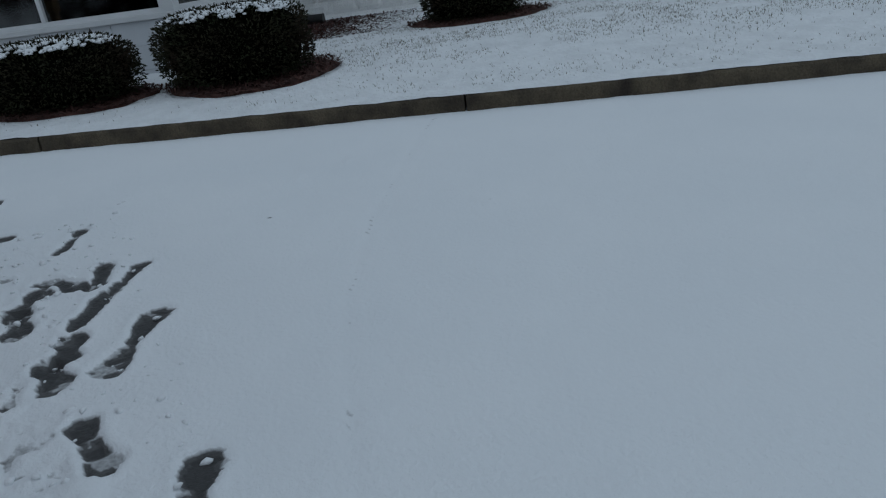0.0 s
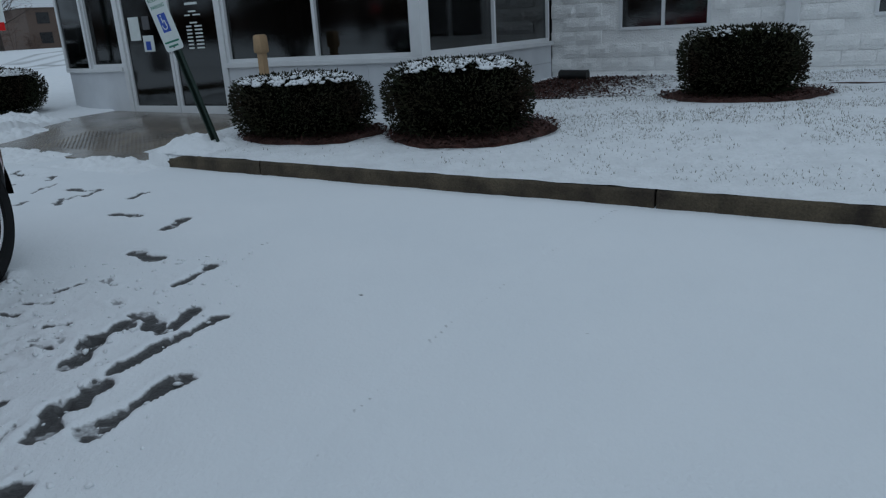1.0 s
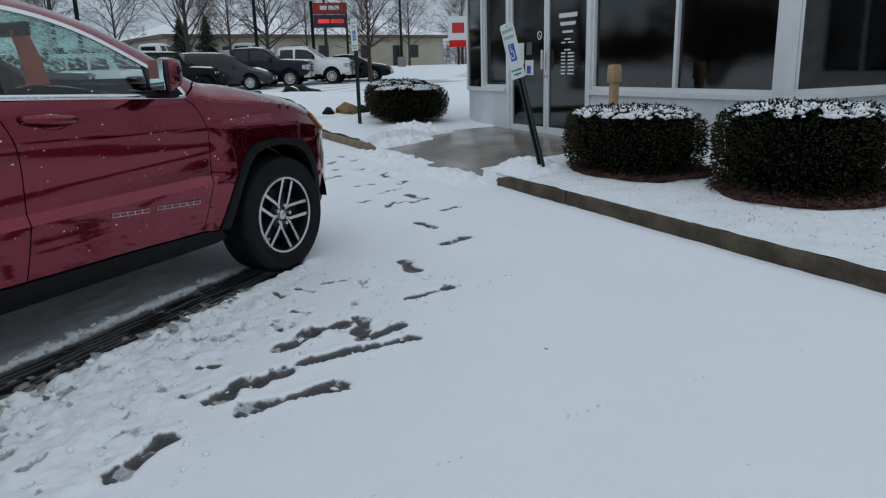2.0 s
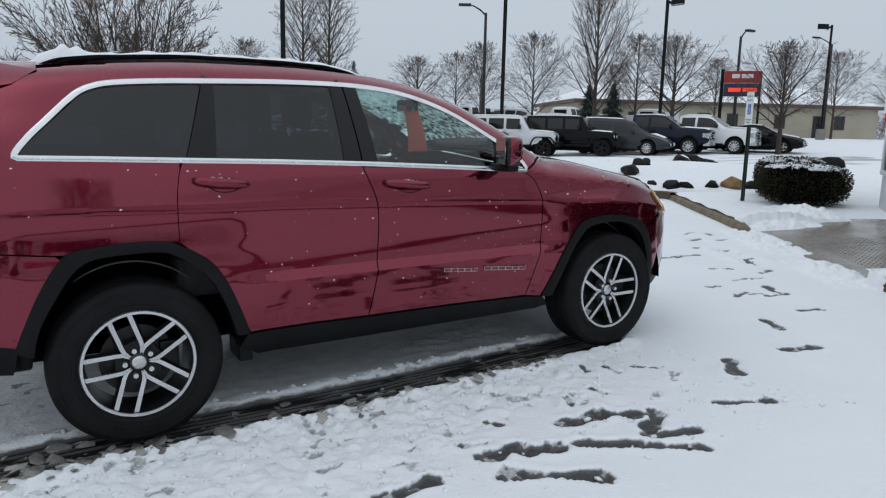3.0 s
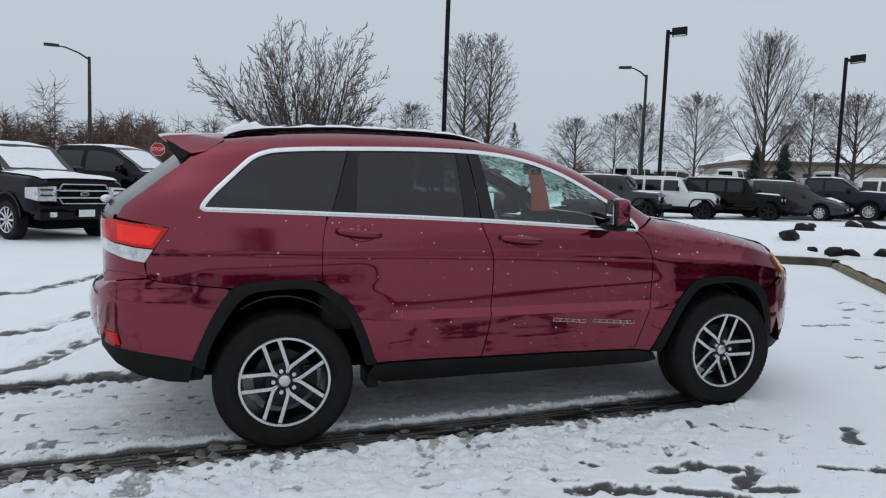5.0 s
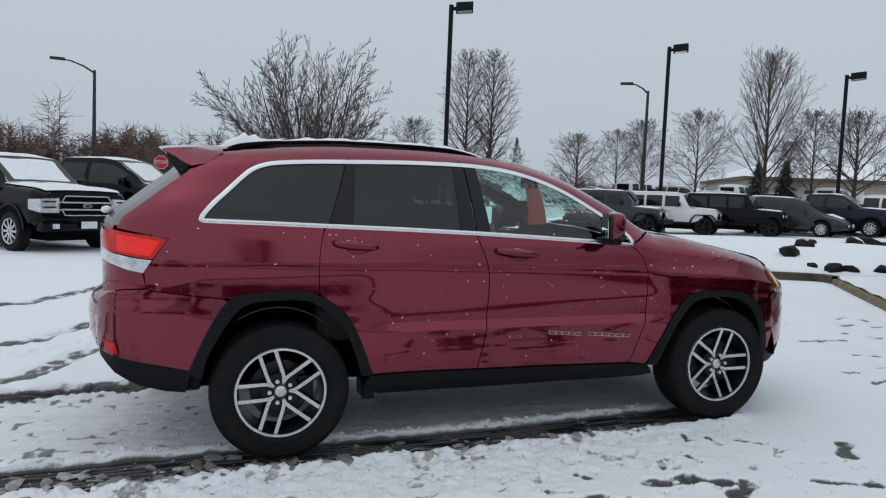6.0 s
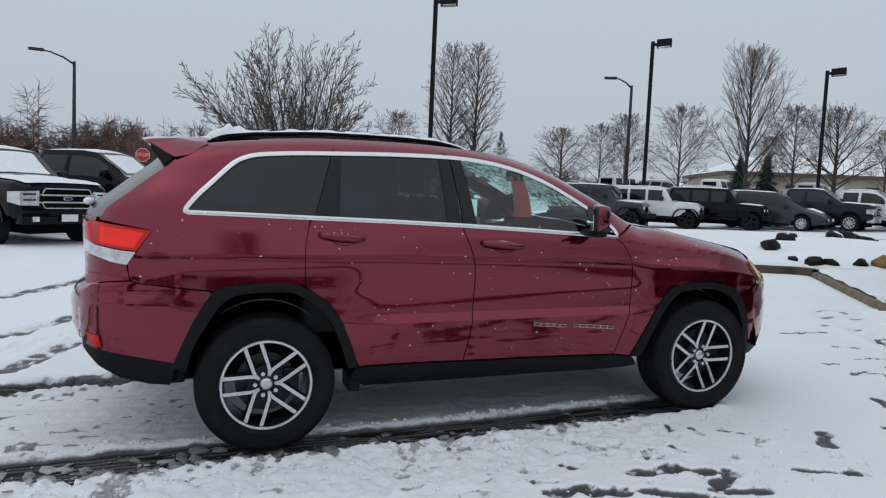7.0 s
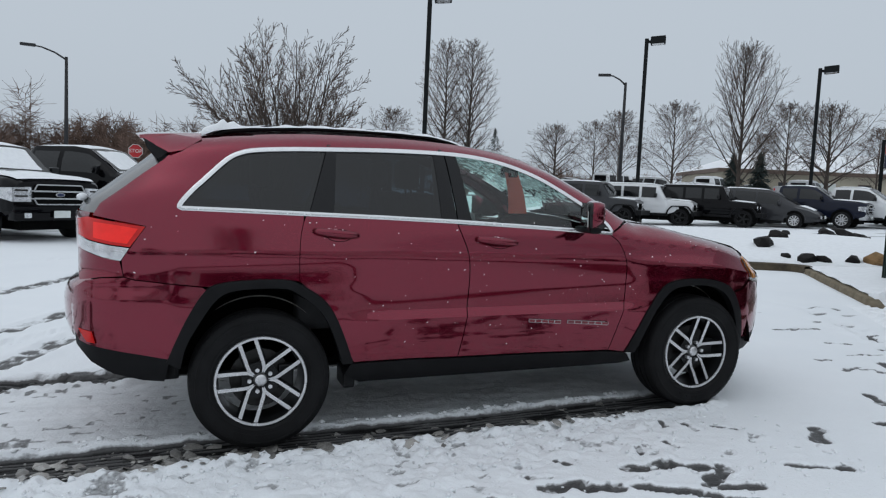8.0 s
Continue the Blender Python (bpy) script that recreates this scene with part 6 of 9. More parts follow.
bm = bmesh.new()


def hood(a, b):
    t = 2 * b - 1
    x = 2.4 + (1.03 + 0.18 * (1 - abs(t) ** 2.5)) * a
    e = edge_y(min(x, 3.5)) - 0.001
    return Vector((x, t * e, edge_z(min(x, 3.44)) + 0.012 * (1 - abs(t) ** 3) + 0.012 * smooth(0.5, 0.62, abs(t)) * smooth(0.85, 0.7, abs(t)) - 0.03 * smooth(3.4, 3.63, x)))


grid(bm, 24, 24, hood)
bonnet = part("bonnet", bm, M_red, suv, smoothed=True)
for t in (0.055, 0.945):
    bm = bmesh.new()
    tube(bm, [hood(a, t + (0.5 - t) * (0.06 * math.sin(math.pi * a))) + Vector((0, 0, 0.0005)) for a in np.linspace(0.0, 0.97, 18).tolist()], 0.0032, 5)
    part("bonnet_gap", bm, M_seal_shade, bonnet, "dark gap beside the bonnet", smoothed=True)


def front_x(y, z):
    return 3.53 + 0.26 * (1 - (abs(y) / 0.79) ** 2.8) - 0.07 * smooth(0.55, 0.3, z) - 0.16 * smooth(0.88, 1.03, z)


bm = bmesh.new()
grid(bm, 24, 14, lambda a, b: Vector((front_x((2 * a - 1) * 0.79, 0.42 + 0.62 * b), (2 * a - 1) * 0.79, 0.42 + 0.62 * b)))
for f in bm.faces:
    f.material_index = 1 if f.calc_center_median().z < 0.5 else 0
fascia = part("front_fascia", bm, [M_red, M_plastic], suv, smoothed=True)
bm = bmesh.new()
grid(bm, 24, 3, lambda a, b: hood(1.0, a).lerp(Vector((front_x((2 * a - 1) * 0.79, 1.03), (2 * a - 1) * 0.79, 1.03)), b) + Vector((0, 0, 0.012 * math.sin(math.pi * b))))
part("bonnet_lip", bm, M_red, suv, smoothed=True)
for i in range(7):
    y = -0.45 + 0.15 * i
    bm = bmesh.new()
    add_box(bm, (-0.02, y - 0.055, 0.83), (0.008, y + 0.055, 0.965), lambda X, Y, Z: Vector((front_x(Y, Z) + X, Y, Z)), bevel=0.008)
    part("grille_slot", bm, M_gloss_black, fascia, "black slot with bright rim")
bm = bmesh.new()
add_box(bm, (-0.03, -0.5, 0.45), (0.008, 0.5, 0.62), lambda X, Y, Z: Vector((front_x(Y, Z) + X, Y, Z)), bevel=0.01)
part("lower_grille", bm, M_plastic, fascia)


def rear_x(y, z):
    back = curve([(0.42, -0.74), (0.454, -0.79), (0.522, -0.91), (0.617, -1.015), (0.707, -1.045), (0.81, -1.05), (0.898, -1.03), (0.941, -0.975), (1.028, -0.97), (1.119, -0.98), (1.257, -0.985), (1.3, -0.975), (1.33, -0.95)])
    return back(z) + 0.115 * (abs(y) / 0.715) ** 4


bm = bmesh.new()
grid(bm, 32, 36, lambda a, b: Vector((rear_x((2 * a - 1) * 0.715, 0.42 + 0.88 * b), (2 * a - 1) * 0.715, 0.42 + 0.88 * b)))
tailgate = part("tailgate", bm, M_red, suv, smoothed=True)
pillar_x = curve([(1.28, -0.85), (1.348, -0.81), (1.43, -0.7), (1.506, -0.606), (1.587, -0.496), (1.64, -0.44)])


def back_glass(a, b):
    z, t = 1.296 + 0.334 * b, 2 * a - 1
    return Vector((pillar_x(z) + 0.008 - 0.13 * (1 - abs(t) ** 4), t * (side_y(pillar_x(z), z) - 0.004), z + 0.012 * (1 - t * t)))


bm = bmesh.new()
grid(bm, 28, 10, back_glass)
part("rear_window", bm, M_glass_back, suv, "wet dark rear glass with beads and snow", smoothed=True)
# roof spoiler: a wedge over the rear glass
bm = bmesh.new()
prof = [(-0.3, 1.735), (-0.45, 1.733), (-0.58, 1.726), (-0.618, 1.72), (-0.624, 1.713), (-0.612, 1.704), (-0.55, 1.672), (-0.47, 1.627), (-0.4, 1.64)]
rows = []
for i in range(21):
    t = -1 + i / 10
    row = []
    for x, z in prof:
        w = side_y(max(x, -0.42), min(z, 1.7)) + 0.004 - 0.02 * smooth(-0.45, -0.62, x)
        row.append(bm.verts.new((x - 0.05 * (1 - t * t) * smooth(-0.35, -0.6, x), t * w, z + 0.035 * (1 - abs(t) ** 2.2) - 0.03 * smooth(0.9, 1.0, abs(t)) * smooth(-0.4, -0.3, x))))
    rows.append(row)
for a, b in zip(rows, rows[1:]):
    for k in range(len(prof) - 1):
        bm.faces.new((a[k], a[k + 1], b[k + 1], b[k]))
bm.faces.new(rows[0])
bm.faces.new(rows[-1])
sp = part("rear_spoiler", bm, M_red, suv, smoothed=True, auto=40)
for s in (-1, 1):
    bm = bmesh.new()
    pts, faces, _ = fill([(-0.6, 1.703), (-0.54, 1.67), (-0.475, 1.63), (-0.49, 1.588), (-0.545, 1.6), (-0.585, 1.655)], 0.03)
    shell(bm, pts, faces, lambda a, b, d: Vector((a, s * (side_y(-0.44, 1.66) - 0.022 - d), b)), 0.12)
    part("spoiler_end", bm, M_gloss_black, sp, "black spoiler end", smoothed=True, auto=40)
bm = bmesh.new()
tube(bm, [(-0.93, 0.1, 1.35), (-0.945, 0.0, 1.35), (-0.945, -0.25, 1.36), (-0.925, -0.47, 1.366)], 0.013, 8)
part("rear_wiper", bm, M_plastic, suv, smoothed=True)

# under the body and inside it; the plain black boxes carry the shade there
box("floor_pan", (-0.55, -0.6, 0.36), (3.2, 0.6, 0.42), M_seal_shade, suv, bevel=0.02)
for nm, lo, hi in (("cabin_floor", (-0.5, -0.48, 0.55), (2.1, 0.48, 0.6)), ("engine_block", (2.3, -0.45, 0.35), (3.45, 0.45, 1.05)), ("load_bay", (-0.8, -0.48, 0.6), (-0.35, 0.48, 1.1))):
    box(nm, lo, hi, M_seal_shade, suv, bevel=0.02)
bm = bmesh.new()
grid(bm, 10, 10, lambda a, b: Vector((-0.45 + 1.85 * a, (2 * b - 1) * (edge_y(-0.45 + 1.85 * a) - 0.05), roof_z(-0.45 + 1.85 * a, (2 * b - 1) * 0.6) - 0.035)))
part("headlining", bm, M_cabin_light, suv, smoothed=True)
for s in (-1, 1):
    bm = bmesh.new()
    pts, faces, _ = fill([(-0.4, 1.02), (0.5, 1.02), (0.6, 0.6), (2.15, 0.6), (2.15, 1.17), (1.2, 1.24), (-0.4, 1.3)], 0.15)
    shell(bm, pts, faces, lambda a, b, d: Vector((a, s * (side_y(a, b) - 0.05), b)), 0)
    part("door_lining", bm, M_cabin, suv, smoothed=True)
    for a, b in (((1.06, 1.26), (1.08, 1.68)), ((0.34, 1.28), (0.4, 1.68))):
        bm = bmesh.new()
        tube(bm, [(a[0], s * (side_y(*a) - 0.05), a[1]), ((a[0] + b[0]) / 2, s * (side_y((a[0] + b[0]) / 2, 1.47) - 0.05), 1.47), (b[0], s * (side_y(*b) - 0.05), b[1])], 0.045, 8)
        part("inner_pillar", bm, M_cabin, suv, smoothed=True)


def seat(x, y, wide=0.5):
    st = new("seat")
    st.parent = suv
    st.matrix_local = pose(x, y, 0.6)
    bm = bmesh.new()
    add_box(bm, (-0.05, -wide / 2, 0.0), (0.5, wide / 2, 0.26), bevel=0.05)
    part("seat_cushion", bm, M_cabin, st, smoothed=True)
    bm = bmesh.new()
    add_box(bm, (-0.07, -wide / 2, 0.2), (0.08, wide / 2, 0.83), lambda X, Y, Z: Vector((X - 0.28 * (Z - 0.2), Y * (1.0 - 0.25 * smooth(0.55, 0.85, Z)), Z)), bevel=0.05)
    part("seat_back", bm, M_cabin, st, smoothed=True)
    bm = bmesh.new()
    add_box(bm, (-0.3, -0.14, 0.85), (-0.19, 0.14, 1.04), bevel=0.045)
    part("headrest", bm, M_cabin, st, smoothed=True)
    for d in (-0.06, 0.06):
        bm = bmesh.new()
        tube(bm, [(-0.22, d, 0.76), (-0.245, d, 0.9)], 0.007, 6)
        part("headrest_post", bm, M_steel, st)


for x, y in ((1.22, -0.38), (1.22, 0.38), (0.28, -0.42), (0.28, 0.0), (0.28, 0.42)):
    seat(x, y)
bm = bmesh.new()
add_box(bm, (1.72, -0.78, 0.85), (2.25, 0.78, 1.17), lambda X, Y, Z: Vector((X, Y, Z - 0.08 * smooth(2.0, 1.72, X) * smooth(1.0, 1.17, Z))), bevel=0.06)
part("dashboard", bm, M_cabin, suv, "dark grey dashboard", smoothed=True)
bm = bmesh.new()
ringpts = [(1.66 + 0.075 * math.sin(a), 0.38 + 0.185 * math.cos(a), 1.09 + 0.17 * math.sin(a)) for a in np.linspace(0, 2 * math.pi, 33).tolist()]
tube(bm, ringpts, 0.015, 8, cap=False)
wheel_ring = part("steering_wheel", bm, M_cabin, suv, "dark leather steering wheel", smoothed=True)
bm = bmesh.new()
add_box(bm, (1.64, 0.3, 1.04), (1.69, 0.46, 1.13), bevel=0.015)
part("steering_hub", bm, M_cabin, wheel_ring)
bm = bmesh.new()
add_box(bm, (1.87, -0.13, 1.55), (1.9, 0.13, 1.63), bevel=0.012)
inner_mirror = part("rear_view_mirror", bm, M_gloss_black, suv)
bm = bmesh.new()
grid(bm, 6, 12, lambda a, b: Vector((1.9 + 0.05 * b + 0.012 * math.sin(3 * b), -0.01 - 0.02 * b + 0.03 * (a - 0.5), 1.585 - 0.3 * b)) + Vector(((0.12 + 0.045 * b) * (a - 0.5), 0, 0.0)))
tag = part("hanging_tag", bm, M_tag, inner_mirror, "red paper tag hung from the mirror")
sol = tag.modifiers.new("thickness", "SOLIDIFY")
sol.thickness = 0.002
def wet_film(name):
    """Melting snow on glass: lets light through, with clear gaps."""
    m, nt, b = nodes_of(name)
    N, L = nt.nodes, nt.links
    out = next(n for n in N if n.type == "OUTPUT_MATERIAL")
    co, ns = N.new("ShaderNodeTexCoord"), N.new("ShaderNodeTexNoise")
    ns.inputs["Scale"].default_value, ns.inputs["Detail"].default_value = 26, 5
    mp = N.new("ShaderNodeMapRange")
    mp.inputs["From Min"].default_value, mp.inputs["From Max"].default_value = 0.42, 0.6
    mp.inputs["To Max"].default_value = 0.8
    b.inputs["Base Color"].default_value, b.inputs["Roughness"].default_value = (0.85, 0.88, 0.89, 1), 0.6
    tl, tr, m1, m2 = N.new("ShaderNodeBsdfTranslucent"), N.new("ShaderNodeBsdfTransparent"), N.new("ShaderNodeMixShader"), N.new("ShaderNodeMixShader")
    tl.inputs[0].default_value = (0.85, 0.89, 0.9, 1)
    m1.inputs[0].default_value = 0.6
    L.new(co.outputs["Object"], ns.inputs["Vector"])
    L.new(ns.outputs["Fac"], mp.inputs["Value"])
    L.new(b.outputs[0], m1.inputs[1])
    L.new(tl.outputs[0], m1.inputs[2])
    L.new(mp.outputs[0], m2.inputs[0])
    L.new(tr.outputs[0], m2.inputs[1])
    L.new(m1.outputs[0], m2.inputs[2])
    L.new(m2.outputs[0], out.inputs[0])
    return m


# melting snow on the windscreen
bm = bmesh.new()
grid(bm, 30, 30, lambda a, b: pose(0, 0, 0, 0, -1.3, 0) @ Vector((1.5 + 0.84 * a + 0.08 * (1 - (2 * b - 1) ** 2), (2 * b - 1) * (edge_y(1.5 + 0.84 * a) - 0.06),
     roof_z(1.5 + 0.84 * a, (2 * b - 1) * edge_y(1.5 + 0.84 * a)) + 0.012 + 0.004 * noise.noise(Vector((a * 12, b * 12, 4))))))
tagged(part("windscreen_snow", bm, wet_film("melting_snow_film"), smoothed=True), "patchy film of melting snow on the windscreen", "snow")
# snow left on the roof, resting between the rails
bm = bmesh.new()


def snow_roof(a, b):
    x, y = -0.5 + 1.85 * a, (2 * b - 1) * 0.5
    rim = min(1.0, 6 * a, 6 * (1 - a), 5 * b, 5 * (1 - b))
    h = 0.022 * smooth(0, 1, rim) * (0.6 + 0.9 * abs(noise.noise(Vector((x * 5, y * 5, 0.3)))))
    return pose(0, 0, 0, 0, -1.3, 0) @ Vector((x, y, roof_z(x, y) + h - 0.006))


grid(bm, 70, 40, snow_roof)
tagged(part("roof_snow", bm, M_snow_lump, smoothed=True), "thin layer of wet snow lying on the red roof", "snow")
for s in (-1, 1):
    bm = bmesh.new()
    rows = []
    for i in range(90):
        x = -0.32 + 1.62 * i / 89
        y = edge_y(x) - 0.08
        wob = noise.noise(Vector((x * 9, s, 2.0)))
        hh = 0.012 + 0.012 * noise.noise(Vector((x * 14, s, 5.0))) + 0.05 * smooth(-0.06, -0.16, x) * smooth(-0.32, -0.26, x) * (0.7 + 0.6 * noise.noise(Vector((x * 30, s, 8.0))))
        lift = curve([(-0.32, 0.0), (-0.2, 0.035), (0.0, 0.044), (1.05, 0.038), (1.2, 0.022), (1.3, 0.0)])(x)
        rows.append([pose(0, 0, 0, 0, -1.3, 0) @ Vector((x, s * (y + d + 0.012 * wob), edge_z(x) + z)) for d, z in
                     ((0.03, lift - 0.004), (0.018, lift + hh * 0.6), (-0.02, lift + hh), (-0.06, lift + hh * 0.5), (-0.09, 0.01))])
    vs = [[bm.verts.new(p) for p in r] for r in rows]
    for a, b in zip(vs, vs[1:]):
        for k in range(4):
            bm.faces.new((a[k], a[k + 1], b[k + 1], b[k]))
    tagged(part("rail_snow", bm, M_snow_lump, smoothed=True), "ridge of wet snow caught along the roof rail", "snow")

# snow on the rear wiper, and specks on the side in place of falling flakes
bm = bmesh.new()
rnd = random.Random(12)
for i in range(9):
    k = i / 8
    c = Vector((-0.945 + 0.02 * k, -0.3 - 0.19 * k, 1.37 + 0.004 * k))
    bmesh.ops.create_icosphere(bm, subdivisions=2, radius=rnd.uniform(0.02, 0.032), matrix=pose(0, 0, 0, 0, -1.3, 0) @ Matrix.Translation(c) @ Matrix.Diagonal((1.0, 1.2, 0.75, 1)))
tagged(part("wiper_snow", bm, M_snow_lump, smoothed=True), "lump of wet snow caught on the rear wiper", "snow", kind="stuff")
bm = bmesh.new()
tilt = pose(0, 0, 0, 0, -1.3, 0)
spots = []
# scattered specks stand in for flakes in the air before the side
while len(spots) < 170:
    x, z = rnd.uniform(-0.8, 3.25), rnd.uniform(0.5, 1.3)
    if (x * x + (z - 0.42) ** 2 > 0.36) and ((x - 2.9) ** 2 + (z - 0.42) ** 2 > 0.36):
        spots.append((x, z, 0.0, 0.0012 + 0.0035 * rnd.random() ** 2.5))
# snow on the handles and along the window trim
for x0, z0, x1, z1 in ((0.285, 1.214, 0.535, 1.188), (1.262, 1.166, 1.53, 1.14)):
    for i in range(26):
        t = rnd.random()
        spots.append((x0 + (x1 - x0) * t, z0 + (z1 - z0) * t + 0.018 * math.sin(math.pi * t) ** 0.6, 0.004 + 0.03 * math.sin(math.pi * t) ** 0.5, rnd.uniform(0.004, 0.008)))
for i in range(28):
    x = rnd.uniform(-0.4, 2.2)
    spots.append((x, belt(x) + 0.004, 0.012, rnd.uniform(0.002, 0.005)))
for x, z, o, r in spots:
    y = -(side_y(x, z) + o)
    bmesh.ops.create_icosphere(bm, subdivisions=1, radius=r, matrix=tilt @ Matrix.Translation((x, y, z)) @ Matrix.Rotation(rnd.uniform(-1, 1), 4, "Y") @ Matrix.Diagonal((rnd.uniform(0.8, 2.0), 0.5, rnd.uniform(0.7, 1.2), 1)))
tagged(part("snow_flecks", bm, M_snow_lump, smoothed=True), "static specks in place of falling flakes, with snow bits on handles and window trim", "snow", kind="stuff")


# ---- hedges, mulch, grass ----
def mesh_from(name, verts, faces, material, parent=None, smoothed=False):
    m2 = bpy.data.meshes.new(name)
    m2.from_pydata(verts, [], faces)
    m2.materials.append(material)
    if smoothed:
        m2.polygons.foreach_set("use_smooth", np.ones(len(m2.polygons), dtype=bool))
    ob = new(name, m2)
    if parent is not None:
        ob.parent = parent
    return ob


def hedge(u, n, ru, rn, hgt, seed, snow, label, leaves=11000):
    """A clipped yew: black core as painted inner shade, many small leaf sprays, clods of snow on its crown."""
    rnd = random.Random(seed)
    base = un(u, n, lawn_h(u, n))
    h = tagged(empty("shrub", Matrix.Translation(base)), label, "shrub", "clipped shrubs by the building")

    def surf(az, el, f=1.0):
        """A rounded drum with uneven sides."""
        ce, se = math.cos(el), math.sin(el)
        k = (abs(ce) ** 4.6 + abs(se) ** 4.6) ** (-1 / 4.6)
        bump = 1 + 0.07 * noise.noise(Vector((math.cos(az) * 2.2, math.sin(az) * 2.2, el * 2 + seed)))
        rr = k * f * bump
        taper = 0.95 + 0.05 * smooth(-1.0, 0.0, se) - 0.05 * smooth(0.3, 1.0, se)
        d = KU * (ru * rr * ce * math.cos(az) * taper) + KN * (rn * rr * ce * math.sin(az) * taper)
        return Vector((d.x, d.y, hgt * (0.49 + 0.5 * rr * se)))
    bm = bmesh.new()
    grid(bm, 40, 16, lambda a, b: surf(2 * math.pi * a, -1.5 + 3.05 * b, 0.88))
    part("shade_core", bm, M_core_shade, h, "smooth black core for the shade behind the leaves", smoothed=True)
    V, F = [], []
    for _ in range(leaves):
        az, el = rnd.uniform(0, 2 * math.pi), math.asin(rnd.uniform(-0.97, 0.995))
        p = surf(az, el, rnd.uniform(0.89, 1.045))
        q = surf(az, el, 1.3)
        out = (q - p).normalized()
        d = (out + Vector((rnd.gauss(0, 0.5), rnd.gauss(0, 0.5), rnd.gauss(0.25, 0.5)))).normalized()
        sd = d.cross(Vector((rnd.gauss(0, 1), rnd.gauss(0, 1), rnd.gauss(0, 1)))).normalized()
        ln, wd = rnd.uniform(0.02, 0.05), rnd.uniform(0.005, 0.011)
        i = len(V)
        V += [p - sd * wd * 0.5, p + d * ln * 0.55 + sd * wd, p + d * ln, p + d * ln * 0.5 - sd * wd]
        F.append((i, i + 1, i + 2, i + 3))
    ob = mesh_from("foliage", V, F, M_leaf, h)
    bm = bmesh.new()
    for _ in range(snow):
        az, el = rnd.uniform(0, 2 * math.pi), math.asin(rnd.uniform(0.66, 1.0))
        p = surf(az, el, 1.005)
        if noise.noise(p * 9 + Vector((seed, 0, 0))) < rnd.uniform(-0.35, 0.2):
            continue
        tmp = bmesh.new()
        bmesh.ops.create_icosphere(tmp, subdivisions=1, radius=0.009 + 0.026 * rnd.random() ** 1.6)
        for v in tmp.verts:
            v.co *= 1 + 0.4 * noise.noise(v.co * 40 + Vector((seed, _, 0)))
            v.co.z *= 0.55
            v.co += p
        m2 = bpy.data.meshes.new("tmp")
        tmp.to_mesh(m2)
        tmp.free()
        bm.from_mesh(m2)
        bpy.data.meshes.remove(m2)
    if snow:
        tagged(part("snow_cap", bm, M_snow_lump, h, "clods of wet snow on the crown", smoothed=True), kind="stuff")
    return h


hedge(0.43, 1.12, 0.79, 0.54, 0.6, 2, 2600, "clipped dark evergreen shrub dusted with snow behind the kerb")
hedge(-1.27, 1.42, 0.72, 0.58, 0.68, 3, 2600, "large rounded evergreen shrub capped with snow on mulch")
hedge(-3.45, 3.72, 0.62, 0.56, 0.7, 5, 160, "dark clipped evergreen shrub with little snow by the wall")
hedge(6.95, 1.6, 0.74, 0.66, 0.62, 7, 2300, "dark evergreen shrub with snowy top beside the sign post")
hedge(8.2, 1.9, 0.62, 0.6, 0.66, 9, 1900, "evergreen shrub with snowy top against the rounded corner")


def mulch(u, n, ru, rn, seed, label, chips, lift=0.012, ragged=0.1):
    rnd = random.Random(seed)
    m = tagged(new("mulch_bed"), label, "mulch")
    bm = bmesh.new()
    cen = bm.verts.new(un(u, n, lawn_h(u, n) + lift + 0.02))
    rings = []
    for f in (0.35, 0.7, 0.9, 1.0):
        ring = []
        for i in range(44):
            a = 2 * math.pi * i / 44
            k = f * (1 + ragged * noise.noise(Vector((math.cos(a) * 2, math.sin(a) * 2, seed))))
            uu, nn = u + ru * k * math.cos(a), n + rn * k * math.sin(a)
            ring.append(bm.verts.new(un(uu, nn, lawn_h(uu, nn) + (lift + 0.012 + 0.01 * noise.noise(Vector((uu * 9, nn * 9, 1))) if f < 1 else -0.01))))
        rings.append(ring)
    for i in range(44):
        bm.faces.new((cen, rings[0][i], rings[0][(i + 1) % 44]))
    for a, b in zip(rings, rings[1:]):
        for i in range(44):
            bm.faces.new((a[i], a[(i + 1) % 44], b[(i + 1) % 44], b[i]))
    part("mulch_floor", bm, M_mulch, m, smoothed=True)
    V, F = [], []
    for _ in range(chips):
        a, r = rnd.uniform(0, 2 * math.pi), math.sqrt(rnd.uniform(0, 1.02))
        uu, nn = u + ru * r * math.cos(a), n + rn * r * math.sin(a)
        p = un(uu, nn, lawn_h(uu, nn) + lift + 0.022 + rnd.uniform(0, 0.012))
        d = Vector((rnd.gauss(0, 1), rnd.gauss(0, 1), rnd.gauss(0, 0.3))).normalized()
        sd = d.cross(Vector((rnd.gauss(0, 0.3), rnd.gauss(0, 0.3), 1))).normalized()
        ln, wd = rnd.uniform(0.012, 0.035), rnd.uniform(0.004, 0.01)
        i = len(V)
        V += [p - d * ln - sd * wd, p + d * ln - sd * wd, p + d * ln + sd * wd, p - d * ln + sd * wd]
        F.append((i, i + 1, i + 2, i + 3))
    tagged(mesh_from("mulch_chips", V, F, M_mulch, m), kind="stuff")


mulch(0.32, 1.12, 0.86, 0.6, 1, "red-brown mulch ring under the shrub", 2200)
mulch(-1.4, 1.42, 0.86, 0.74, 2, "red-brown mulch ring under the large shrub", 3000)
mulch(-3.5, 3.72, 0.88, 0.72, 3, "red-brown mulch ring under the wall shrub", 1600)
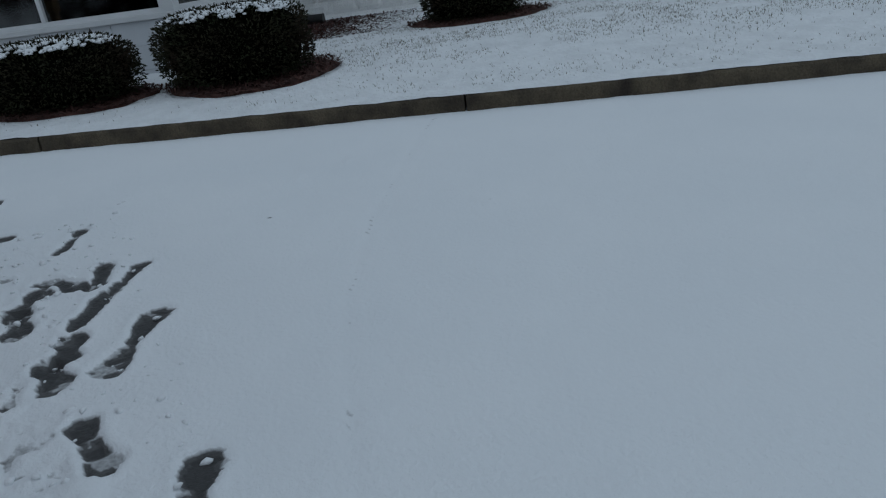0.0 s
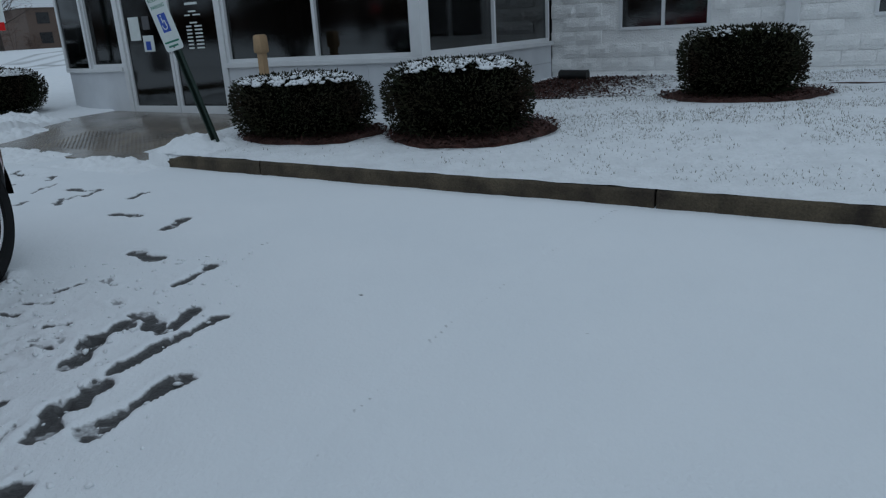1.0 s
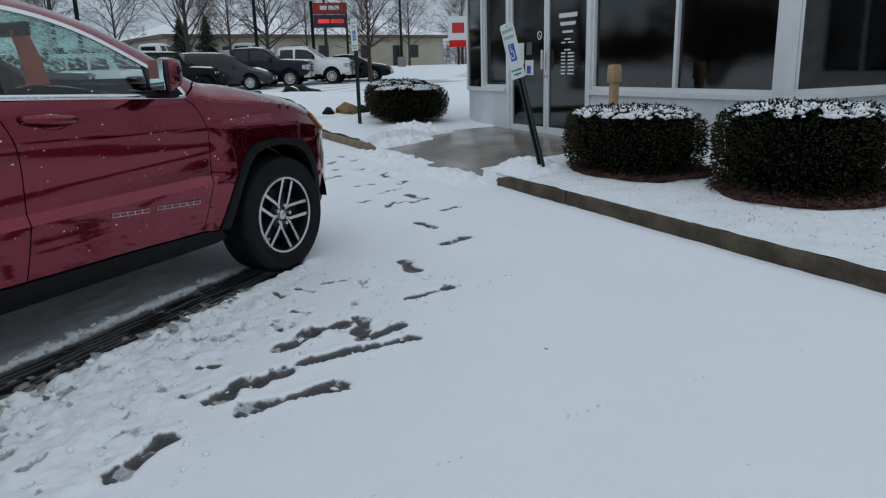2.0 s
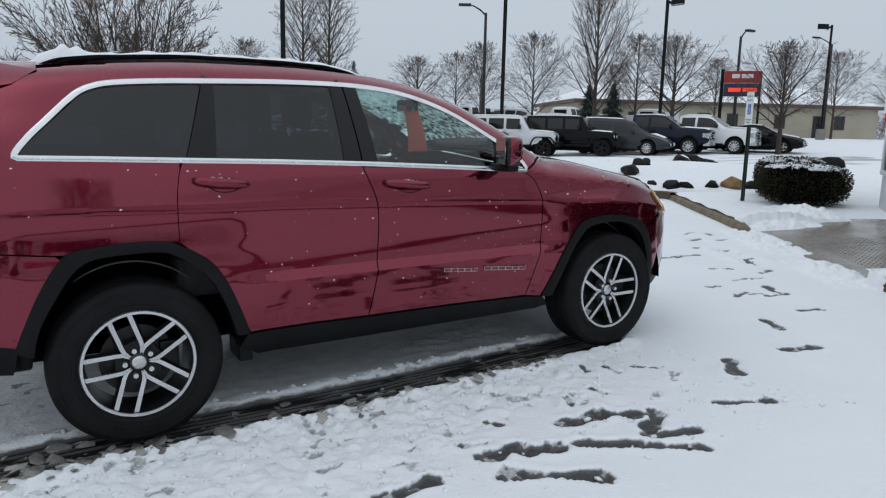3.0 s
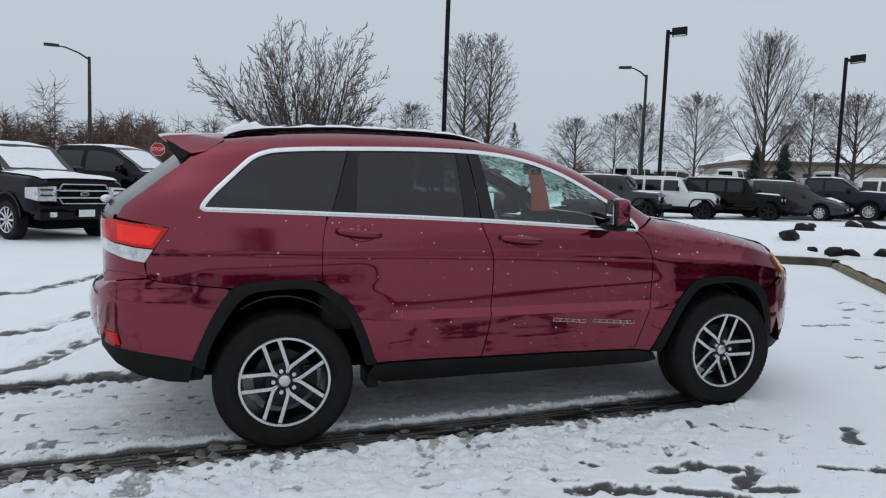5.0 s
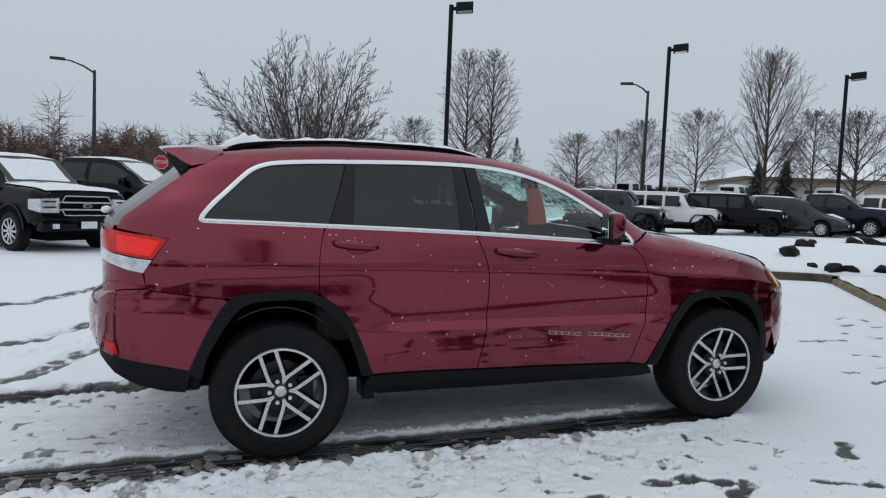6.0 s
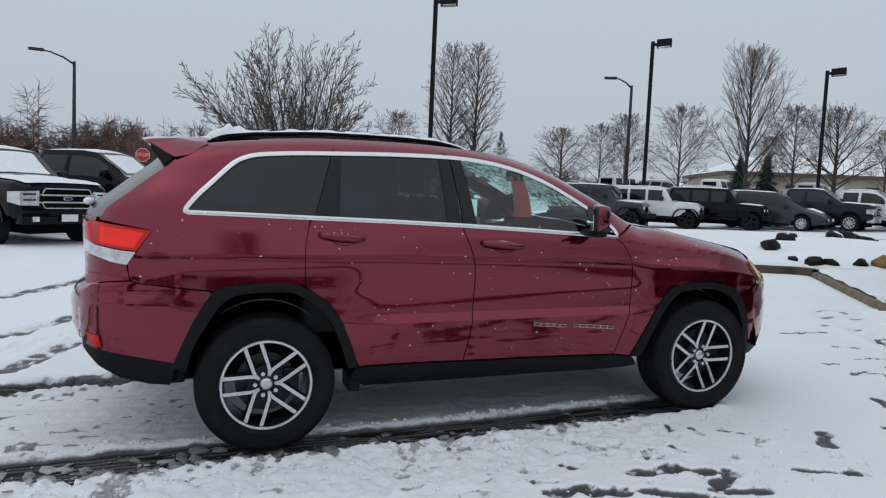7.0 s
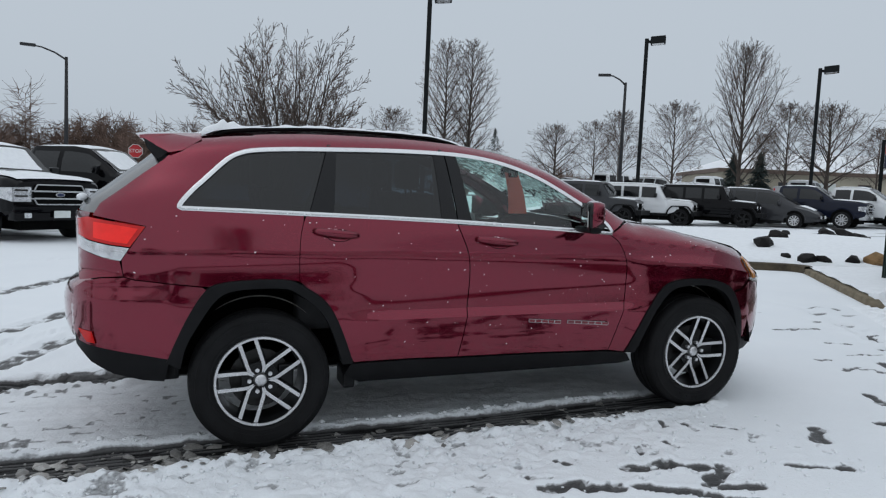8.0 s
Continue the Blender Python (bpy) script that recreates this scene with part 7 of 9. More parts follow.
# thin mulch fan with snow between the chips, along the wall
rnd = random.Random(12)
V, F = [], []
for _ in range(10000):
    u, n = -0.45 - abs(rnd.gauss(0, 0.85)), 3.0 + rnd.random() * 3.0
    if rnd.random() > 1.1 - 0.45 * abs(u + 0.9) or n < 3.3 - 0.5 * u * 0.2:
        continue
    p = un(u, n, lawn_h(u, n) + 0.012)
    d = Vector((rnd.gauss(0, 1), rnd.gauss(0, 1), rnd.gauss(0, 0.25))).normalized()
    sd = d.cross(Vector((0, 0, 1))).normalized()
    ln, wd = rnd.uniform(0.012, 0.045), rnd.uniform(0.006, 0.014)
    i = len(V)
    V += [p - d * ln - sd * wd, p + d * ln - sd * wd, p + d * ln + sd * wd, p - d * ln + sd * wd]
    F.append((i, i + 1, i + 2, i + 3))
tagged(mesh_from("scattered_mulch", V, F, M_mulch), "wet mulch chips scattered over snow along the wall", "mulch", kind="stuff")
# grass tips through the lawn's snow
V, F = [], []
for _ in range(140000):
    u, n = rnd.uniform(-14, 1.2), 0.25 + 5.8 * rnd.random() ** 1.3
    dens = smooth(-0.8, -2.8, u) * smooth(-0.35, 0.35, noise.noise(Vector((u * 1.6, n * 1.6, 9))) + 0.5 * noise.noise(Vector((u * 7, n * 7, 5)))) * (0.12 + 0.88 * smooth(0.7, 2.2, n))
    if rnd.random() > dens * 0.9 + 0.015:
        continue
    p = un(u, n, lawn_h(u, n) - 0.004)
    for k in range(rnd.randint(1, 3)):
        d = Vector((rnd.gauss(0, 0.5), rnd.gauss(0, 0.5), 1)).normalized()
        ln = rnd.uniform(0.012, 0.042)
        sd = Vector((rnd.gauss(0, 1), rnd.gauss(0, 1), 0)).normalized() * 0.0032
        i = len(V)
        V += [p - sd, p + sd, p + d * ln]
        F.append((i, i + 1, i + 2))
tagged(mesh_from("grass_tips", V, F, M_grass), "dry tan grass tips poking through the snow", "grass", kind="stuff")
# dark melted strips by the wing
for u0, u1, n in ((-4.9, -4.2, 4.6), (-6.3, -5.5, 4.5)):
    bm = bmesh.new()
    grid(bm, 20, 3, lambda a, b: un(u0 + (u1 - u0) * a, n + 0.12 * (b - 0.5) * math.sin(math.pi * a) + 0.04 * noise.noise(Vector((a * 6, 0, u0))), lawn_h(u0 + (u1 - u0) * a, n) + 0.012))
    tagged(part("melted_strip", bm, M_mulch), "dark melted strip in the lawn snow", "mulch")


# ---- signs and bollard ----
def letters(text, size, m, material, parent, name="lettering"):
    """Raised text as a mesh, centred on the place m (x along the text, y up)."""
    cu = bpy.data.curves.new(name, "FONT")
    cu.body, cu.size, cu.align_x, cu.align_y, cu.extrude = text, size, "CENTER", "CENTER", 0.0006
    tmp = new("tmp_text", cu)
    dg = bpy.context.evaluated_depsgraph_get()
    m2 = bpy.data.meshes.new_from_object(tmp.evaluated_get(dg))
    bpy.data.objects.remove(tmp)
    bpy.data.curves.remove(cu)
    m2.materials.clear()
    m2.materials.append(material)
    ob = new(name, m2)
    ob.parent = parent
    ob.matrix_local = m
    return ob


def parking_sign(base, lean_m, hgt, face_yaw, label, w=0.25, h=0.5):
    """A steel U-post with a reserved-parking plate."""
    s = tagged(empty("parking_sign", Matrix.Translation(base) @ lean_m @ pose(0, 0, 0, 0, 0, face_yaw)), label, "sign", "reserved parking signs")
    bm = bmesh.new()
    for lo, hi in (((-0.03, 0.0, -0.2), (-0.022, 0.035, hgt)), ((0.022, 0.0, -0.2), (0.03, 0.035, hgt)), ((-0.03, 0.03, -0.2), (0.03, 0.037, hgt)), ((-0.045, 0.0, -0.2), (-0.022, 0.005, hgt)), ((0.022, 0.0, -0.2), (0.045, 0.005, hgt))):
        add_box(bm, lo, hi)
    part("post", bm, M_post_green, s, "dark green steel post")
    bm = bmesh.new()
    z0, z1 = hgt - h - 0.02, hgt + 0.03
    pts = []
    for cx, cz, a0 in ((w / 2 - 0.03, z1 - 0.03, 0), (-w / 2 + 0.03, z1 - 0.03, 90), (-w / 2 + 0.03, z0 + 0.03, 180), (w / 2 - 0.03, z0 + 0.03, 270)):
        for k in range(5):
            a = radians(a0 + 22.5 * k)
            pts.append((cx + 0.03 * math.cos(a), cz + 0.03 * math.sin(a)))
    f = bm.faces.new([bm.verts.new((x, -0.004, z)) for x, z in pts])
    ext = bmesh.ops.extrude_face_region(bm, geom=[f])
    bmesh.ops.translate(bm, verts=[v for v in ext["geom"] if isinstance(v, bmesh.types.BMVert)], vec=(0, -0.004, 0))
    plate = part("plate", bm, M_sign_white, s, "white plate with green words and a blue wheelchair square")
    up = Matrix.Translation((0, -0.0092, 0)) @ Matrix.Rotation(radians(90), 4, "X")
    letters("RESERVED", 0.046, Matrix.Translation((0, -0.0088, z1 - 0.075)) @ Matrix.Rotation(radians(90), 4, "X"), M_sign_green, plate)
    letters("PARKING", 0.046, Matrix.Translation((0, -0.0088, z1 - 0.14)) @ Matrix.Rotation(radians(90), 4, "X"), M_sign_green, plate)
    zc = z1 - 0.29
    box("blue_square", (-0.055, -0.0105, zc - 0.085), (0.055, -0.0085, zc + 0.085), M_sign_blue, plate)
    bm = bmesh.new()
    for k in range(20):
        a0, a1 = radians(-200 + 13 * k), radians(-200 + 13 * (k + 1))
        bm.faces.new([bm.verts.new((r * math.cos(a) - 0.004, -0.0112, zc - 0.028 + r * math.sin(a))) for r, a in ((0.036, a0), (0.036, a1), (0.026, a1), (0.026, a0))])
    for x0, z0b, x1, z1b in ((-0.018, 0.0, -0.006, 0.05), (-0.018, 0.012, 0.02, 0.022), (0.014, -0.03, 0.026, 0.02), (-0.02, 0.058, -0.004, 0.074)):
        bm.faces.new([bm.verts.new((x, -0.0113, zc + z)) for x, z in ((x0, z0b), (x1, z0b), (x1, z1b), (x0, z1b))])
    part("wheelchair_symbol", bm, M_sign_white, plate)
    for i, wd in enumerate((0.2, 0.14)):
        box("small_print_bar", (-wd / 2, -0.0098, z0 + 0.075 - 0.04 * i), (wd / 2, -0.0085, z0 + 0.092 - 0.04 * i), M_sign_green, plate)
    for z in (z1 - 0.03, z0 + 0.03):
        bm = bmesh.new()
        bmesh.ops.create_uvsphere(bm, u_segments=8, v_segments=5, radius=0.008, matrix=Matrix.Translation((0, -0.009, z)))
        part("bolt", bm, M_steel, s)
    return s


yaw_kerb = math.degrees(math.atan2(-KU.y, -KU.x))
parking_sign(un(0.9, 0.37, 0.12), Vector((0, 0, 1)).rotation_difference(Vector((KU.x * 0.176 - KN.x * 0.176, KU.y * 0.176 - KN.y * 0.176, 1))).to_matrix().to_4x4(), 1.52, yaw_kerb, "leaning green post with reserved parking sign by the kerb")
parking_sign(un(7.42, 0.8, 0.13), Matrix.Identity(4), 1.83, yaw_kerb + 8, "upright dark post with reserved parking sign in the snowy bed")
bo = tagged(empty("push_button_bollard", Matrix.Translation(un(1.5, 1.78, 0.1)) @ pose(0, 0, 0, 0, 0, yaw_kerb)), "pale timber bollard post with a rounded head", "bollard")
box("post", (-0.042, -0.042, -0.1), (0.042, 0.042, 0.86), M_wood, bo, "square timber post", bevel=0.01)
bm = bmesh.new()
add_box(bm, (-0.07, -0.066, 0.85), (0.07, 0.066, 1.06), lambda x, y, z: Vector((x * (1 - 0.25 * smooth(0.98, 1.06, z)), y, z)), bevel=0.03)
part("head", bm, M_wood, bo, "rounded timber head", smoothed=True, auto=40)

# ---- boulders ----
for i, (u, n, r, dark) in enumerate(((9.45, 0.1, 0.2, 1), (9.45, 0.36, 0.15, 1), (9.5, 0.9, 0.16, 1), (9.5, 1.3, 0.24, 0), (9.55, 1.68, 0.19, 1), (9.9, 2.1, 0.16, 1), (10.9, -0.5, 0.25, 1), (12.9, 0.15, 0.22, 1), (16.0, 1.9, 0.24, 1),
                                  (16.6, 2.3, 0.3, 1), (17.3, 2.8, 0.26, 1), (18.1, 3.2, 0.32, 1), (18.9, 3.6, 0.26, 1), (17.6, 2.2, 0.2, 1), (17.5, 5.0, 0.26, 1), (18.6, 5.9, 0.3, 1), (19.5, 7.6, 0.42, 1), (20.2, 7.2, 0.3, 1), (9.7, -0.25, 0.1, 1), (14.5, 0.6, 0.14, 1))):
    # an angular block: the hull of scattered points, its edges worn round
    rk = random.Random(40 + i)
    bm = bmesh.new()
    for _ in range(26):
        d = Vector((rk.gauss(0, 1), rk.gauss(0, 1), rk.gauss(0, 1))).normalized()
        bm.verts.new(Vector((d.x * r * 1.25, d.y * r * 0.95, d.z * r * 0.8)) * rk.uniform(0.82, 1.05))
    hull = bmesh.ops.convex_hull(bm, input=bm.verts[:])
    loose = [v for v in bm.verts if not v.link_faces]
    bmesh.ops.delete(bm, geom=loose, context="VERTS")
    bmesh.ops.bevel(bm, geom=bm.edges[:], offset=r * 0.05, segments=2, affect="EDGES", profile=0.6, clamp_overlap=True)
    bmesh.ops.rotate(bm, verts=bm.verts, matrix=Matrix.Rotation(i * 1.7, 3, "Z"))
    rock = part("boulder", bm, M_rock_dark if dark else M_rock_tan, smoothed=True, auto=30)
    p = un(u, n, 0)
    rock.location = Vector((p.x, p.y, p.z + mound_h(u, n) + r * 0.12))
    tagged(rock, "dark wet boulder half sunk in snow" if dark else "tan boulder half sunk in snow", "rock", "boulders on the island")
    bm = bmesh.new()
    grid(bm, 12, 12, lambda a, b: Vector(((2 * a - 1) * r * 0.75, (2 * b - 1) * r * 0.6, r * (0.62 - 0.42 * ((2 * a - 1) ** 2 + (2 * b - 1) ** 2) * 0.9 + 0.12 * noise.noise(Vector((a * 4 + i, b * 4, 3)))))))
    if i % 3 == 2 and i not in (3,):
        sn = part("snow_patch", bm, M_snow_lump, rock, "snow on the boulder", smoothed=True)
        sn.location = (0.05, 0.0, -r * 0.02)
    else:
        bm.free()


# ---- parked vehicles: x ahead, centred, z up from the road ----
KINDS = {
    # body stations: x, bottom, half width, shoulder height, top height, half width at the top
    "jeep": dict(st=[(-2.12, 0.62, 0.78, 1.17, 1.80, 0.70), (-2.05, 0.55, 0.80, 1.18, 1.84, 0.71), (-0.6, 0.5, 0.80, 1.18, 1.86, 0.71), (0.42, 0.5, 0.80, 1.18, 1.84, 0.70), (0.52, 0.5, 0.80, 1.18, 1.80, 0.70),
                     (0.86, 0.5, 0.79, 1.17, 1.22, 0.72), (0.95, 0.52, 0.76, 1.14, 1.19, 0.66), (1.9, 0.6, 0.66, 1.08, 1.13, 0.58), (2.02, 0.62, 0.62, 1.0, 1.08, 0.55)],
                 wheels=(-1.5, 1.5), r=0.41, track=0.8, cols=((-1.95, -1.2), (-1.08, -0.36), (-0.24, 0.4)), ws=(0.54, 0.84), rear=(-2.12, -2.12), flare=1),
    "van": dict(st=[(-2.55, 0.5, 0.8, 1.0, 1.15, 0.66), (-2.5, 0.35, 0.92, 1.05, 1.5, 0.7), (-2.3, 0.28, 0.98, 1.05, 1.72, 0.72), (-1.0, 0.25, 1.0, 1.05, 1.77, 0.74), (0.3, 0.25, 1.0, 1.02, 1.72, 0.73), (0.7, 0.25, 1.0, 1.0, 1.6, 0.72), (1.62, 0.25, 0.98, 0.94, 1.06, 0.72),
                     (2.1, 0.28, 0.94, 0.84, 0.92, 0.66), (2.45, 0.35, 0.84, 0.7, 0.78, 0.56), (2.58, 0.42, 0.66, 0.6, 0.66, 0.45)],
                wheels=(-1.5, 1.56), r=0.36, track=0.86, cols=((-2.25, -1.25), (-1.12, -0.2), (-0.1, 0.85)), ws=(0.72, 1.6), rear=(-2.5, -2.32), flare=0),
    "pickup": dict(st=[(-2.9, 0.62, 0.92, 1.3, 1.38, 0.9), (-2.84, 0.5, 0.98, 1.32, 1.4, 0.94), (-0.98, 0.5, 0.99, 1.3, 1.38, 0.94), (-0.96, 0.5, 0.99, 1.28, 1.86, 0.74), (-0.86, 0.48, 0.99, 1.28, 1.93, 0.76), (0.2, 0.46, 1.0, 1.27, 1.95, 0.77), (0.62, 0.46, 1.0, 1.27, 1.9, 0.76),
                       (1.4, 0.46, 1.0, 1.25, 1.36, 0.8), (1.5, 0.48, 1.0, 1.24, 1.34, 0.86), (2.6, 0.52, 0.99, 1.2, 1.28, 0.84), (2.78, 0.55, 0.96, 1.14, 1.24, 0.8), (2.88, 0.56, 0.9, 1.06, 1.19, 0.77)],
                   wheels=(-1.75, 1.92), r=0.41, track=0.86, cols=((-0.8, -0.12), (0.0, 0.98)), ws=(0.64, 1.38), rear=(-0.97, -0.97), flare=0),
    "sedan": dict(st=[(-2.4, 0.45, 0.8, 0.85, 0.95, 0.6), (-2.3, 0.32, 0.88, 0.92, 1.02, 0.66), (-1.7, 0.24, 0.91, 0.94, 1.06, 0.66), (-0.9, 0.2, 0.92, 0.93, 1.4, 0.6), (-0.2, 0.2, 0.92, 0.92, 1.46, 0.62), (0.3, 0.2, 0.92, 0.92, 1.42, 0.62), (1.15, 0.22, 0.92, 0.9, 0.98, 0.66),
                       (2.0, 0.25, 0.88, 0.76, 0.84, 0.6), (2.35, 0.32, 0.76, 0.6, 0.7, 0.5)],
                  wheels=(-1.4, 1.42), r=0.33, track=0.8, cols=((-1.2, -0.35), (-0.25, 0.7)), ws=(0.34, 1.12), rear=(-1.66, -0.94), flare=0),
}


def vehicle(kind, paint, m, label, rims=M_alloy, snow=0.8, grille=None):
    """A parked vehicle as body, panes, wheels, lamps, bumpers and the snow on it."""
    K = KINDS[kind]
    car = tagged(empty({"jeep": "off_road_vehicle", "van": "minivan", "pickup": "pickup_truck", "sedan": "sedan"}[kind], m), label, "car", "vehicles parked in the lot")
    S = K["st"]
    f = [(lambda v, i=i: float(np.interp(v, [s[0] for s in S], [s[i] for s in S]))) for i in range(6)]
    x0, x1 = S[0][0], S[-1][0]
    stations = sorted({s[0] for s in S} | {x0 + (x1 - x0) * k / 46 for k in range(47)})

    def section(x):
        zb, w, zs, zt, wt = (f[i](x) for i in range(1, 6))
        hi = zt - zs > 0.2
        pts = [(0.0, zb), (w * 0.9, zb), (w * 0.985, zb + 0.08), (w, zb + 0.35 * (zs - zb)), (w * 0.995, zb + 0.7 * (zs - zb)), (w * (0.965 if hi else 0.95), zs), (w * 0.6 + wt * 0.4 if hi else wt * 1.08, zs + 0.45 * (zt - zs)),
               (wt * 1.02, zt - 0.12 * (zt - zs) - 0.01), (wt * 0.93, zt - 0.005), (wt * 0.5, zt + 0.018), (0.0, zt + 0.025)]
        return pts
    bm = bmesh.new()
    rows = []
    wells = [(X, K["r"] + 0.07) for X in K["wheels"]]
    for x in stations:
        half = section(x)
        ring = half + [(-y, z) for y, z in half[::-1][1:-1]]
        rows.append([bm.verts.new((x, y, z)) for y, z in ring])
    nr = len(rows[0])
    for a, b in zip(rows, rows[1:]):
        for j in range(nr):
            bm.faces.new((a[j], a[(j + 1) % nr], b[(j + 1) % nr], b[j]))
    bm.faces.new(rows[0])
    bm.faces.new(rows[-1])
    body = part("body", bm, paint, car, smoothed=True, auto=32)

    def side_at(x, t):
        """A place on the cabin's side between shoulder and top."""
        w, zs, zt, wt = f[2](x), f[3](x), f[4](x), f[5](x)
        a, b = Vector((w * 0.965, zs)), Vector((w * 0.6 + wt * 0.4, zs + 0.45 * (zt - zs)))
        c = Vector((wt * 1.02, zt - 0.12 * (zt - zs) - 0.01))
        p = a.lerp(b, t / 0.5) if t < 0.5 else b.lerp(c, (t - 0.5) / 0.5)
        return p
    for sgn in (-1, 1):
        for a, b in K["cols"]:
            bm = bmesh.new()
            grid(bm, 6, 4, lambda p, q: Vector((a + (b - a) * p, sgn * (side_at(a + (b - a) * p, 0.1 + 0.84 * q).x + 0.006), side_at(a + (b - a) * p, 0.1 + 0.84 * q).y)))
            part("side_window", bm, M_window_far, car, "dark side window glass", smoothed=True)
        for k, X in enumerate(K["wheels"]):
            w = new("wheel")
            w.parent = car
            w.matrix_local = pose(X, sgn * K["track"], K["r"] - 0.005)
            bm = bmesh.new()
            R, o = K["r"], sgn
            lathe(bm, [(R * 0.6, o * 0.1), (R * 0.68, o * 0.13), (R * 0.9, o * 0.13), (R * 0.98, o * 0.1), (R, o * 0.05), (R, o * -0.08), (R * 0.6, o * -0.1)], 32)
            part("tyre", bm, M_rubber, w, smoothed=True, auto=40)
            bm = bmesh.new()
            lathe(bm, [(0.001, o * 0.085), (R * 0.6, o * 0.07), (R * 0.62, o * 0.12)], 32)
            part("rim_barrel", bm, M_rim_dark, w, smoothed=True)
            bm = bmesh.new()
            lathe(bm, [(R * 0.64, o * 0.12), (R * 0.63, o * 0.135), (R * 0.58, o * 0.125)], 32)
            ns = 10 if kind in ("pickup", "van") else 5
            for i in range(ns):
                q = Matrix.Rotation(2 * math.pi * i / ns, 3, "Y")
                add_box(bm, (0.0, min(o * 0.09, o * 0.12), -0.022 if ns > 5 else -0.035), (R * 0.6, max(o * 0.09, o * 0.12), 0.022 if ns > 5 else 0.035), lambda x, y, z: q @ Vector((x, y, z)))
            part("rim", bm, rims, w, "spoked wheel rim")
            # flat black disc painted as the wheel opening's shade, and its lip
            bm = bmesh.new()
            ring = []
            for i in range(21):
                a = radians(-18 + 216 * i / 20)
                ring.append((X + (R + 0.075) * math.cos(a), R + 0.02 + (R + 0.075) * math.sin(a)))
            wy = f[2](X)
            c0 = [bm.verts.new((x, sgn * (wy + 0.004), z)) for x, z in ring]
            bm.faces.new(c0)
            part("wheel_opening_shade", bm, M_seal_shade, car)
            w.matrix_local = pose(X, sgn * (wy - 0.115), K["r"] - 0.005)
            bm = bmesh.new()
            wide = 0.13 if K["flare"] else 0.02
            rows2 = []
            for i in range(15):
                a = radians(5 + 170 * i / 14)
                ca, sa = math.cos(a), math.sin(a)
                fl = (R + 0.08)
                sx = X + fl * ca * (1.12 if K["flare"] else 1)
                sz = R + 0.02 + fl * (min(sa, 0.82) * 1.12 if K["flare"] else sa)
                rows2.append([bm.verts.new((sx, sgn * (wy - 0.02), sz)), bm.verts.new((sx, sgn * (wy + wide), sz)), bm.verts.new((X + (sx - X) * 1.1, sgn * (wy + wide), sz + 0.05 * sa)), bm.verts.new((X + (sx - X) * 1.1, sgn * (wy - 0.02), sz + 0.05 * sa))])
            for p, q in zip(rows2, rows2[1:]):
                for j in range(4):
                    bm.faces.new((p[j], p[(j + 1) % 4], q[(j + 1) % 4], q[j]))
            part("wheel_arch_trim", bm, M_plastic if K["flare"] else paint, car, smoothed=True, auto=40)
        # mirror, handles, lamps
        xm = K["cols"][-1][1] + 0.02
        pm = side_at(xm, 0.12)
        bm = bmesh.new()
        add_box(bm, (xm - 0.05, sgn * (pm.x + 0.12) - 0.1, pm.y), (xm + 0.07, sgn * (pm.x + 0.12) + 0.1, pm.y + 0.2), bevel=0.03)
        part("door_mirror", bm, M_gloss_black if kind != "van" else paint, car, smoothed=True)
        for a, b in K["cols"][-2:]:
            xx = a + 0.1 * (b - a)
            zz = f[3](xx) - 0.1
            bm = bmesh.new()
            add_box(bm, (xx, sgn * f[2](xx) - 0.03, zz - 0.015), (xx + 0.2, sgn * f[2](xx) + 0.03, zz + 0.015), bevel=0.008)
            part("door_handle", bm, paint, car)
            bm = bmesh.new()
            gx = a - 0.06
            add_box(bm, (gx - 0.004, sgn * (f[2](gx) + 0.001) - 0.004, f[1](gx) + 0.12), (gx + 0.004, sgn * (f[2](gx) + 0.001) + 0.004, f[3](gx)))
            part("door_gap", bm, M_seal_shade, car)
        zl = f[3](x1) - 0.05
        xl = x1 - 0.05
        yl = f[2](xl) * (0.78 if kind != "jeep" else 0.6)
        if kind == "jeep":
            bm = bmesh.new()
            bmesh.ops.create_cone(bm, cap_ends=True, segments=20, radius1=0.095, radius2=0.085, depth=0.04, matrix=Matrix.Translation((x1 + 0.01, sgn * 0.42, 0.9)) @ Matrix.Rotation(radians(90), 4, "Y"))
            part("headlamp", bm, M_lamp_clear, car, "round headlamp", smoothed=True, auto=40)
        else:
            bm = bmesh.new()
            if kind == "pickup":
                # a lens that wraps round the corner of the wing
                plan = ((0.58, 0.03), (0.8, 0.028), (0.93, 0.005), (0.985, -0.1), (1.003, -0.3))
                rows2 = []
                for i, (y, dx) in enumerate(plan):
                    top, low = zl + 0.085 - 0.008 * i, zl - 0.2 + 0.03 * max(0, i - 2)
                    rows2.append([bm.verts.new((x1 + dx - back, sgn * (y - back), z)) for back, z in ((0.0, low), (0.0, top), (0.05, top), (0.05, low))])
                for p, q in zip(rows2, rows2[1:]):
                    for j in range(4):
                        bm.faces.new((p[j], p[(j + 1) % 4], q[(j + 1) % 4], q[j]))
                bm.faces.new(rows2[0])
                bm.faces.new(rows2[-1])
                bmesh.ops.recalc_face_normals(bm, faces=bm.faces)
            else:
                add_box(bm, (x1 - 0.26, sgn * yl - 0.14, zl - 0.16), (x1 + 0.012, sgn * yl + 0.2, zl + 0.07), lambda x, y, z: Vector((x - 0.5 * max(0.0, abs(y) - 0.6), y, z)), bevel=0.02)
            lamp = part("headlamp", bm, M_lamp_clear, car, "clear headlamp", smoothed=True, auto=40)
